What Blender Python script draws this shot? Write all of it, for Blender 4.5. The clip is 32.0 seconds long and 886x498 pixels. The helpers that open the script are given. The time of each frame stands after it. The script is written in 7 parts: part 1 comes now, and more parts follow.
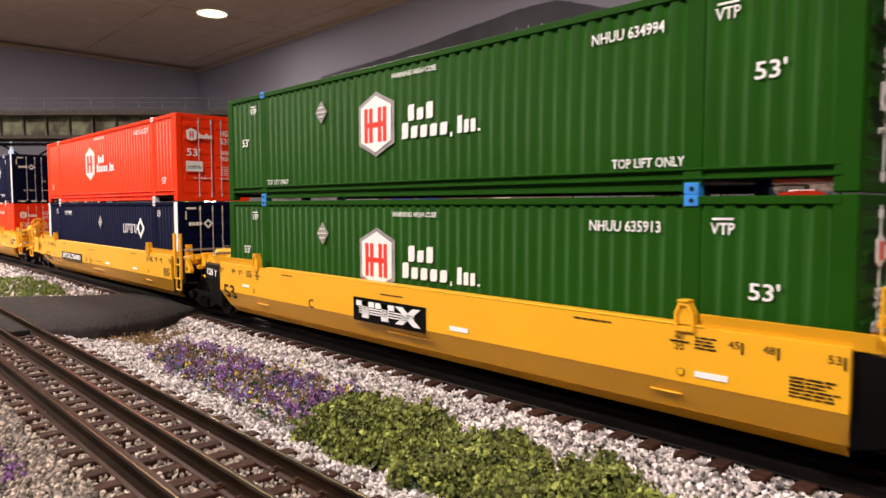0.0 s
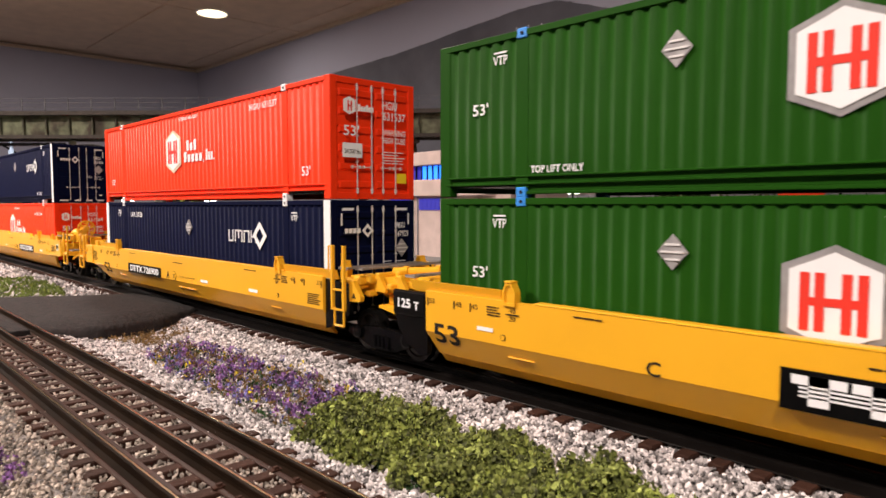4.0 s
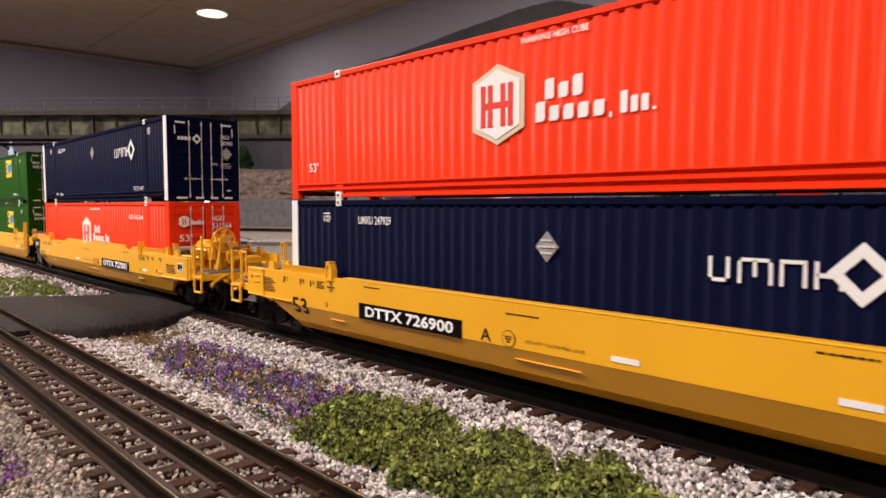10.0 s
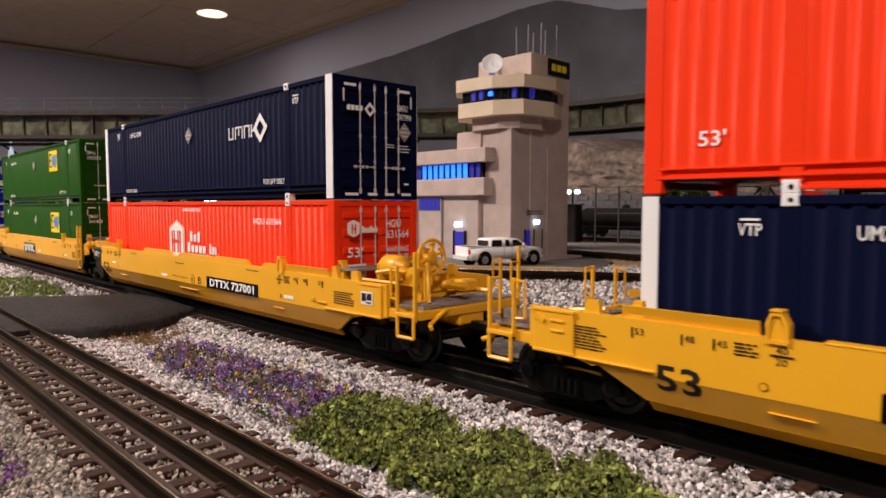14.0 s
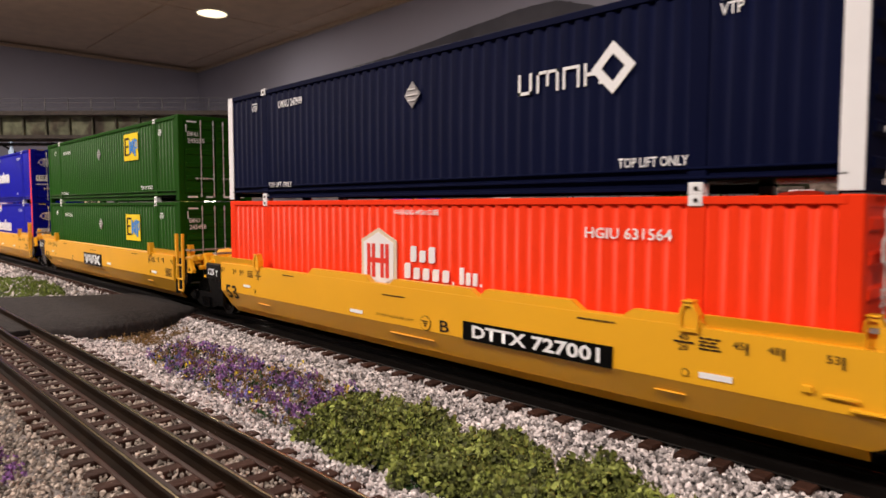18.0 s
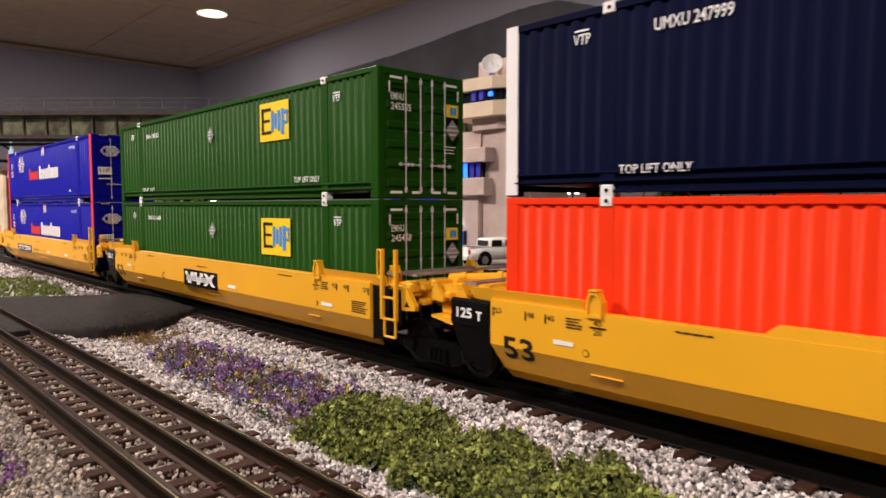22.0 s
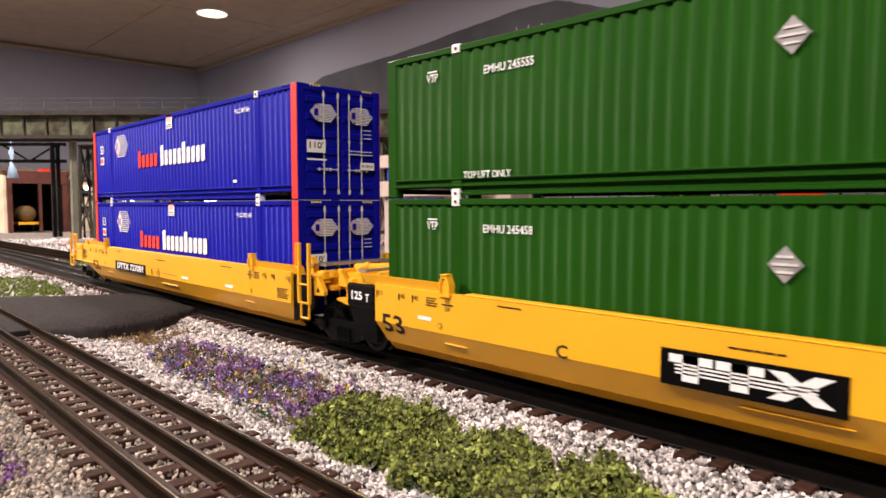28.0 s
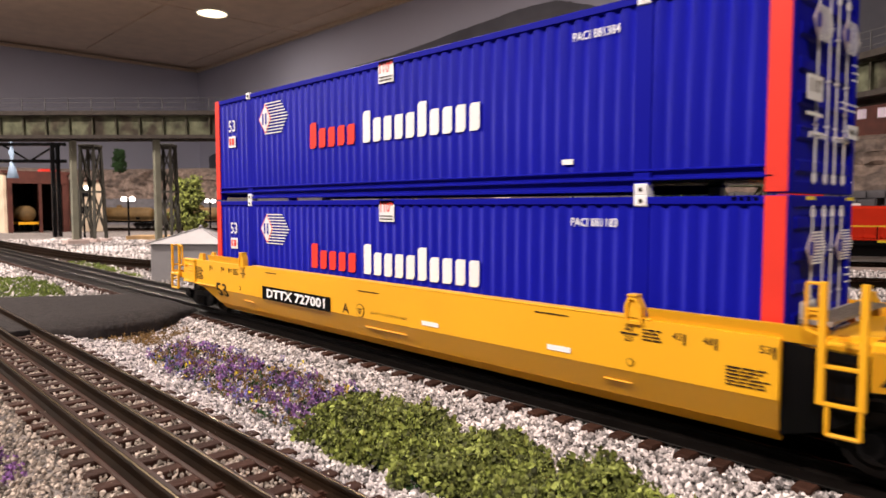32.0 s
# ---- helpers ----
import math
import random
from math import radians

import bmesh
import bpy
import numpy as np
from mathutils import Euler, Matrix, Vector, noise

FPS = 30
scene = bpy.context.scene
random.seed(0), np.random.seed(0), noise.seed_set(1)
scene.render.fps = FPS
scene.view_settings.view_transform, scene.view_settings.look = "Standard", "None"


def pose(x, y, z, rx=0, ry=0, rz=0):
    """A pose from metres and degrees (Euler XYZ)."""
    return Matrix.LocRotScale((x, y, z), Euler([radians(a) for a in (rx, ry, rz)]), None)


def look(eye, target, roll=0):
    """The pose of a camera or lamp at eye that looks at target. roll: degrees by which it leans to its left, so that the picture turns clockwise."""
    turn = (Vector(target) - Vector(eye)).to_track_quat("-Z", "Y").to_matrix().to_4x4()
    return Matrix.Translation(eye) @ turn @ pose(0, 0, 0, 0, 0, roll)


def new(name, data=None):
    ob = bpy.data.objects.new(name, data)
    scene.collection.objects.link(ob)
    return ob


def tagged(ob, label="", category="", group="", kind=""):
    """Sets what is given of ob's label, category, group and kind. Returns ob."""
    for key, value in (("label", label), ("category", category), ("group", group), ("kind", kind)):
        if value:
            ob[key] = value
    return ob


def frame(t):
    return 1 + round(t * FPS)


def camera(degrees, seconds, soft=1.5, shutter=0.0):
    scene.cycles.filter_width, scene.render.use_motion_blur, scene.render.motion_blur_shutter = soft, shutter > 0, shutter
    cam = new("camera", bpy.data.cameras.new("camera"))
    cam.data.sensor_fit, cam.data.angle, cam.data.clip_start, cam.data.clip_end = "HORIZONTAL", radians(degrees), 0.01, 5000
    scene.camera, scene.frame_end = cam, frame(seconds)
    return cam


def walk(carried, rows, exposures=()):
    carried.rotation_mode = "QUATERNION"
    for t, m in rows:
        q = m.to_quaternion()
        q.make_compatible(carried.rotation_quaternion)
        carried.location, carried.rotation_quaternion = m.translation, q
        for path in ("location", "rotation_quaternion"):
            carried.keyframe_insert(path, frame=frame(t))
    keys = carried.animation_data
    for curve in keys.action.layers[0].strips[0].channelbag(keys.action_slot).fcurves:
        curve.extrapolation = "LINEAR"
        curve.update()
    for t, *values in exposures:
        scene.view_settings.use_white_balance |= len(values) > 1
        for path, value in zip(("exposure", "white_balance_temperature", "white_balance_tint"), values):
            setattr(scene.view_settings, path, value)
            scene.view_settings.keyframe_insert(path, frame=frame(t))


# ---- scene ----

# ---- camera ----
EYE = (0.0, -0.1889, 0.0692)
cam = camera(66.69, 32.0, shutter=0.5)
cam.data.dof.use_dof, cam.data.dof.focus_distance, cam.data.dof.aperture_fstop = True, 0.32, 40.0
AIM = look(EYE, (-0.7244, 0.4975, 0.0053), 0.0)
walk(cam, [(0.0, AIM), (32.0, AIM)], exposures=((0, 0.16), (3, 0.16), (6, 0.06), (8, -0.10), (11, -0.14), (13, -0.26), (15, -0.30), (17, -0.24), (18.5, -0.32), (20, -0.32), (21.5, -0.26), (23, 0.10), (24.5, 0.28), (26, 0.30), (28, 0.34), (30, 0.28), (32, 0.21)))

# ---- light ----
world = bpy.data.worlds.new("room_world")
scene.world = world
world.use_nodes = True
world.node_tree.nodes["Background"].inputs[0].default_value = (1.0, 0.85, 0.7, 1)
world.node_tree.nodes["Background"].inputs[1].default_value = 0.0
scene.view_settings.exposure = 0.0
CEIL = 1.0


def can_light(x, y, power, size=0.16):
    """A recessed ceiling lamp."""
    d = bpy.data.lights.new("can_light", "AREA")
    d.shape, d.size, d.energy, d.color = "DISK", size, power, (1.0, 0.85, 0.755)
    ob = new("can_light", d)
    ob.matrix_basis = look((x, y, CEIL - 0.012), (x, y, 0))
    return ob


for lx, ly, lp in ((-1.05, -0.82, 42), (0.50, -0.82, 22), (-2.6, -0.60, 36), (-3.16, 1.276, 2.2), (-1.35, 0.35, 18)):
    can_light(lx, ly, lp)

# ---- materials ----


def mat(name, color, rough=0.5, metal=0.0, var=0.12, scale=40.0, bump=0.0, bscale=200.0, spec=0.5, rand=0.0, island=0.0, second=None, mixscale=8.0):
    """Base colour with two scales of variation, optional relief, optional random shift per object or island."""
    m = bpy.data.materials.new(name)
    m.use_nodes = True
    nt = m.node_tree
    b = nt.nodes["Principled BSDF"]
    b.inputs["Roughness"].default_value = rough
    b.inputs["Metallic"].default_value = metal
    b.inputs["Specular IOR Level"].default_value = spec
    co = nt.nodes.new("ShaderNodeTexCoord")
    n1 = nt.nodes.new("ShaderNodeTexNoise")
    n1.inputs["Scale"].default_value, n1.inputs["Detail"].default_value = scale, 6
    nt.links.new(co.outputs["Object"], n1.inputs["Vector"])
    ramp = nt.nodes.new("ShaderNodeMapRange")
    ramp.inputs[1].default_value, ramp.inputs[2].default_value = 0.3, 0.7
    ramp.inputs[3].default_value, ramp.inputs[4].default_value = 1 - var, 1 + var
    nt.links.new(n1.outputs["Fac"], ramp.inputs[0])
    value = ramp.outputs[0]
    if rand or island:
        src = nt.nodes.new("ShaderNodeObjectInfo").outputs["Random"] if rand else nt.nodes.new("ShaderNodeNewGeometry").outputs["Random Per Island"]
        r2 = nt.nodes.new("ShaderNodeMapRange")
        r2.inputs[3].default_value, r2.inputs[4].default_value = 1 - (rand or island), 1 + (rand or island)
        nt.links.new(src, r2.inputs[0])
        mu = nt.nodes.new("ShaderNodeMath")
        mu.operation = "MULTIPLY"
        nt.links.new(value, mu.inputs[0])
        nt.links.new(r2.outputs[0], mu.inputs[1])
        value = mu.outputs[0]
    base = nt.nodes.new("ShaderNodeRGB")
    base.outputs[0].default_value = (*color, 1)
    col = base.outputs[0]
    if second:
        n2 = nt.nodes.new("ShaderNodeTexNoise")
        n2.inputs["Scale"].default_value, n2.inputs["Detail"].default_value = mixscale, 5
        nt.links.new(co.outputs["Object"], n2.inputs["Vector"])
        r3 = nt.nodes.new("ShaderNodeMapRange")
        r3.inputs[1].default_value, r3.inputs[2].default_value = 0.42, 0.6
        nt.links.new(n2.outputs["Fac"], r3.inputs[0])
        mx = nt.nodes.new("ShaderNodeMix")
        mx.data_type = "RGBA"
        nt.links.new(r3.outputs[0], mx.inputs[0])
        nt.links.new(col, mx.inputs[6])
        mx.inputs[7].default_value = (*second, 1)
        col = mx.outputs[2]
    sc = nt.nodes.new("ShaderNodeVectorMath")
    sc.operation = "SCALE"
    nt.links.new(col, sc.inputs[0])
    nt.links.new(value, sc.inputs["Scale"])
    nt.links.new(sc.outputs[0], b.inputs["Base Color"])
    if bump:
        n3 = nt.nodes.new("ShaderNodeTexNoise")
        n3.inputs["Scale"].default_value, n3.inputs["Detail"].default_value = bscale, 4
        nt.links.new(co.outputs["Object"], n3.inputs["Vector"])
        bu = nt.nodes.new("ShaderNodeBump")
        bu.inputs["Strength"].default_value, bu.inputs["Distance"].default_value = bump, 0.002
        nt.links.new(n3.outputs["Fac"], bu.inputs["Height"])
        nt.links.new(bu.outputs[0], b.inputs["Normal"])
    return m


def glow(name, color, power):
    m = bpy.data.materials.new(name)
    m.use_nodes = True
    b = m.node_tree.nodes["Principled BSDF"]
    b.inputs["Base Color"].default_value = (*color, 1)
    b.inputs["Emission Color"].default_value = (*color, 1)
    b.inputs["Emission Strength"].default_value = power
    return m


M_ORANGE = mat("orange_paint", (0.84, 0.040, 0.007), 0.45, spec=0.12, var=0.05, scale=30, bump=0.03, bscale=900)
M_GREEN = mat("green_paint", (0.0105, 0.060, 0.0036), 0.50, spec=0.06, var=0.07, scale=30, bump=0.03, bscale=900)
M_NAVY = mat("navy_paint", (0.0028, 0.0047, 0.024), 0.6, spec=0.03, var=0.08, scale=30, bump=0.03, bscale=900)
M_BLUE = mat("blue_paint", (0.004, 0.0055, 0.29), 0.5, spec=0.06, var=0.06, scale=30, bump=0.03, bscale=900)
M_YELLOW = mat("yellow_paint", (0.80, 0.405, 0.017), 0.34, var=0.04, scale=25, bump=0.02, bscale=900)
M_WHITE = mat("white_paint", (0.80, 0.81, 0.84), 0.5, var=0.04)
M_RED = mat("red_paint", (0.72, 0.035, 0.02), 0.45, var=0.05)
M_BLACK = mat("black_paint", (0.0030, 0.0030, 0.0034), 0.24, var=0.2, spec=0.16)
# black of the train's rails, also used for shade painted under the wagons
M_RAIL_AND_SHADE = mat("black_rail_and_shade", (0.0055, 0.0045, 0.0042), 0.35, var=0.3, scale=90, spec=0.15)
M_EMBLEM = mat("yellow_emblem_paint", (0.82, 0.60, 0.018), 0.5, var=0.05, spec=0.2)
M_INK = mat("black_ink", (0.016, 0.012, 0.010), 0.7, var=0.1, spec=0.2)
M_SKY = mat("light_blue_paint", (0.03, 0.25, 0.75), 0.45, var=0.05)
M_ROD = mat("dull_steel", (0.68, 0.67, 0.68), 0.38, 0.1, var=0.15, scale=300)
M_STEEL = mat("dark_steel", (0.008, 0.0075, 0.007), 0.3, 0.2, var=0.25, scale=120)
M_GRATE = mat("grey_grating", (0.22, 0.19, 0.17), 0.7, var=0.2, scale=300, bump=0.4, bscale=900)
M_RAILSIDE = mat("weathered_rail", (0.0095, 0.006, 0.004), 0.45, 0.0, var=0.35, scale=90, second=(0.015, 0.009, 0.0056), mixscale=25, spec=0.02)
M_TIE = mat("brown_sleeper", (0.034, 0.0145, 0.0095), 0.8, spec=0.15, var=0.3, scale=150, bump=0.35, bscale=600, rand=0.25)
M_STONE = mat("pale_ballast_stone", (0.45, 0.42, 0.425), 0.8, var=0.25, scale=160, island=0.92)
M_SAND = mat("tan_fine_ballast", (0.335, 0.286, 0.248), 0.85, var=0.25, scale=160, island=0.75)
M_GROUND = mat("ballast_base", (0.21, 0.19, 0.185), 0.95, var=0.45, scale=320, bump=1.0, bscale=350, second=(0.17, 0.15, 0.14), mixscale=160)
M_ASPHALT = mat("dark_asphalt", (0.020, 0.017, 0.0172), 0.95, spec=0.15, var=0.3, scale=200, bump=0.6, bscale=420)
M_LOT = mat("grey_tarmac", (0.10, 0.095, 0.09), 0.8, var=0.25, scale=60, bump=0.3, bscale=300)
M_CONC = mat("warm_grey_concrete", (0.48, 0.385, 0.36), 0.85, var=0.1, scale=50, bump=0.25, bscale=250)
M_CREAM = mat("cream_panel", (0.68, 0.56, 0.42), 0.7, var=0.05, scale=40)
M_BRIDGE = mat("weathered_green_girder", (0.105, 0.112, 0.072), 0.75, 0.0, var=0.45, scale=60, spec=0.2, second=(0.042, 0.034, 0.025), mixscale=26, bump=0.2, bscale=200)
M_DECK = mat("dark_bridge_deck", (0.035, 0.028, 0.024), 0.85, var=0.3, scale=100)
M_WALL = mat("grey_lilac_wall", (0.46, 0.475, 0.595), 0.9, var=0.05, scale=2, bump=0.1, bscale=60)
M_MOUNT = mat("slate_grey_mural", (0.140, 0.144, 0.176), 0.9, var=0.22, scale=4, second=(0.110, 0.114, 0.141), mixscale=3)
M_CEIL = mat("beige_ceiling_tile", (0.78, 0.63, 0.49), 0.95, var=0.08, scale=12, bump=0.3, bscale=150)
M_ROCK = mat("tan_rock_casting", (0.205, 0.155, 0.130), 0.95, var=0.5, scale=60, bump=1.0, bscale=90, second=(0.135, 0.105, 0.092), mixscale=26)
M_BLOCK = mat("grey_block_wall", (0.13, 0.125, 0.14), 0.9, var=0.25, scale=50, bump=0.4, bscale=120)
M_LEAF = mat("green_foam_leaf", (0.165, 0.195, 0.044), 0.85, var=0.5, scale=90, island=0.85)
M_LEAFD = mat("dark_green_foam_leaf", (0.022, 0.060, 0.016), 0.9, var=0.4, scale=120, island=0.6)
M_PURPLE = mat("violet_flower", (0.200, 0.095, 0.270), 0.85, var=0.3, scale=300, island=0.8)
M_INDIGO = mat("bluish_violet_flower", (0.17, 0.16, 0.40), 0.85, var=0.3, scale=300, island=0.6)
M_YFLOWER = mat("yellow_flower", (0.80, 0.64, 0.03), 0.8, var=0.2)
M_MAUVE = mat("pale_lilac_flower", (0.58, 0.50, 0.62), 0.85, var=0.2, island=0.4)
M_SOIL = mat("brown_static_grass", (0.20, 0.125, 0.045), 0.95, var=0.4, scale=300, island=0.5)
M_GRASS = mat("light_green_grass", (0.14, 0.19, 0.035), 0.9, var=0.35, scale=300, island=0.5)
M_BARK = mat("dark_bark", (0.05, 0.033, 0.022), 0.9, var=0.3, scale=200)
M_GLASSB = glow("blue_lit_window", (0.02, 0.16, 1.0), 2.6)
M_GLASSD = glow("dim_blue_window", (0.02, 0.02, 0.30), 0.5)
M_LAMP = glow("warm_white_lamp", (1.0, 0.92, 0.84), 9.0)
M_COOL = glow("cool_white_lamp", (0.62, 0.80, 1.0), 5.0)
M_SOOT = mat("sooty_black_paint", (0.014, 0.0115, 0.010), 0.8, var=0.35, scale=40, spec=0.08)
M_CAN = glow("ceiling_lamp_face", (1.0, 0.80, 0.52), 2.6)
M_TARP = mat("tan_board", (0.42, 0.27, 0.13), 0.85, var=0.2, scale=40)
M_GREY = mat("grey_hut_metal", (0.24, 0.235, 0.25), 0.6, var=0.1, scale=60)
M_GLASS = mat("dark_window_glass", (0.01, 0.011, 0.014), 0.08, var=0.0)
M_CAR = mat("white_car_paint", (0.88, 0.87, 0.87), 0.3, var=0.02)
M_RAILING = mat("dull_grey_railing", (0.07, 0.07, 0.075), 0.7, var=0.15, scale=60)
M_TOWER = mat("dark_weathered_steel", (0.040, 0.038, 0.030), 0.75, var=0.3, scale=60)
M_LEAFM = mat("green_foam_foliage", (0.055, 0.095, 0.024), 0.9, var=0.4, scale=120, island=0.6)
M_SILVER = mat("dull_silver_plate", (0.34, 0.33, 0.34), 0.4, 0.3, var=0.2, scale=200)
M_FOOT = mat("glossy_brown_plastic", (0.030, 0.0125, 0.008), 0.42, var=0.35, scale=90, spec=0.07)
# shiny rail head; its brassy tint paints in the yellow wagons' reflection
M_RAILTOP = mat("rail_top_yellow_reflection", (0.17, 0.13, 0.075), 0.25, 0.9, var=0.3, scale=120)
# for unseen room surfaces; the dark tone is chosen to weaken bounce and reflections
M_DIMWALL = mat("bounce_cutting_dark_grey", (0.075, 0.07, 0.07), 0.9, var=0.08, scale=3)
M_BRICK = mat("dark_red_timber", (0.085, 0.022, 0.015), 0.75, var=0.25, scale=60)


# ---- mesh helpers ----


def box(bm, x0, x1, y0, y1, z0, z1, m=None):
    v = [bm.verts.new((x, y, z)) for x in (x0, x1) for y in (y0, y1) for z in (z0, z1)]
    if m is not None:
        for q in v:
            q.co = m @ q.co
    for f in ((0, 1, 3, 2), (4, 6, 7, 5), (0, 4, 5, 1), (2, 3, 7, 6), (0, 2, 6, 4), (1, 5, 7, 3)):
        bm.faces.new([v[i] for i in f])
    return v


def bbox(bm, x0, x1, y0, y1, z0, z1, b=0.0004):
    """A box with bevelled edges."""
    t = bmesh.new()
    box(t, x0, x1, y0, y1, z0, z1)
    bmesh.ops.bevel(t, geom=t.edges[:], offset=b, segments=1, affect="EDGES")
    merge(bm, t)


def merge(bm, t):
    me = bpy.data.meshes.new("tmp")
    t.to_mesh(me)
    t.free()
    bm.from_mesh(me)
    bpy.data.meshes.remove(me)


def rod(bm, a, b, r, n=6):
    """A round bar from a to b."""
    a, b = Vector(a), Vector(b)
    d = b - a
    q = d.to_track_quat("Z", "Y").to_matrix()
    rings = [[bm.verts.new(p + q @ Vector((r * math.cos(2 * math.pi * i / n), r * math.sin(2 * math.pi * i / n), 0))) for i in range(n)] for p in (a, b)]
    for i in range(n):
        bm.faces.new((rings[0][i], rings[0][(i + 1) % n], rings[1][(i + 1) % n], rings[1][i]))
    bm.faces.new(rings[0][::-1])
    bm.faces.new(rings[1])


def path(bm, pts, r, n=6):
    for a, b in zip(pts, pts[1:]):
        rod(bm, a, b, r, n)


def beam(bm, a, b, w, h):
    """A square bar from a to b, w wide and h high."""
    a, b = Vector(a), Vector(b)
    q = (b - a).to_track_quat("X", "Z").to_matrix().to_4x4()
    box(bm, 0, (b - a).length, -w / 2, w / 2, -h / 2, h / 2, Matrix.Translation(a) @ q)


def prism(bm, pts, y0, y1):
    """A solid from an outline in x and z, between y0 and y1."""
    lo = [bm.verts.new((x, y0, z)) for x, z in pts]
    hi = [bm.verts.new((x, y1, z)) for x, z in pts]
    n = len(pts)
    bm.faces.new(lo)
    bm.faces.new(hi[::-1])
    for i in range(n):
        bm.faces.new((lo[i], hi[i], hi[(i + 1) % n], lo[(i + 1) % n]))


def lathe(bm, prof, m, n=16):
    """A turned solid: (radius, height) pairs round the z axis of m."""
    rings = [[bm.verts.new(m @ Vector((r * math.cos(2 * math.pi * i / n), r * math.sin(2 * math.pi * i / n), z))) for i in range(n)] for r, z in prof]
    for a, b in zip(rings, rings[1:]):
        for i in range(n):
            bm.faces.new((a[i], a[(i + 1) % n], b[(i + 1) % n], b[i]))
    bm.faces.new(rings[0][::-1])
    bm.faces.new(rings[-1])


def mesh_of(name, bm, material, smooth=False):
    bmesh.ops.recalc_face_normals(bm, faces=bm.faces)
    me = bpy.data.meshes.new(name)
    bm.to_mesh(me)
    bm.free()
    me.materials.append(material)
    if smooth:
        for p in me.polygons:
            p.use_smooth = True
    return me


def part(name, bm, material, parent=None, label="", smooth=False):
    ob = new(name, bm if isinstance(bm, bpy.types.Mesh) else mesh_of(name, bm, material, smooth))
    ob.parent = parent
    if label:
        ob["label"] = label
    return ob


def thing(name, m, label, category, group="", kind=""):
    ob = new(name)
    ob.matrix_basis = m
    return tagged(ob, label, category, group, kind)


def solid(name, bm, material, label="", category="", kind="structure", smooth=False):
    return tagged(new(name, mesh_of(name, bm, material, smooth)), label, category, "", kind)


FONT_CACHE = {}


def text_mesh(body, width, height, material, bold=0.012):
    """Lettering in the built-in font, fitted into width and height, in the x-z plane facing -y."""
    key = (body, round(width, 5), round(height, 5), material.name)
    if key not in FONT_CACHE:
        cu = bpy.data.curves.new("letters", "FONT")
        cu.body, cu.resolution_u, cu.offset = body, 2, bold
        ob = new("letters", cu)
        bpy.context.view_layer.update()
        me = bpy.data.meshes.new_from_object(ob)
        bpy.data.objects.remove(ob)
        bpy.data.curves.remove(cu)
        xs, ys = [v.co.x for v in me.vertices], [v.co.y for v in me.vertices]
        x0, y0, sx, sy = min(xs), min(ys), width / (max(xs) - min(xs)), height / (max(ys) - min(ys))
        for v in me.vertices:
            v.co = ((v.co.x - x0) * sx, 0, (v.co.y - y0) * sy)
        me.materials.clear()
        me.materials.append(material)
        FONT_CACHE[key] = me
    return FONT_CACHE[key]


def lettering(body, x, z, width, height, y, material, parent, face="side", name="lettering", bold=0.012):
    """Places lettering on a side (facing -y) or on an end (facing +x; x is then measured along y)."""
    ob = new(name, text_mesh(body, width, height, material, bold))
    ob.parent = parent
    ob.matrix_basis = pose(x, y, z) if face == "side" else pose(y, x, z, 0, 0, 90)
    return ob


def plates(bm, rects, y, t=0.0002):
    """Thin painted marks on a side: (x0, x1, z0, z1)."""
    for x0, x1, z0, z1 in rects:
        box(bm, x0, x1, y - t, y, z0, z1)

# ---- room ----
WX, WY = -4.55, 1.81


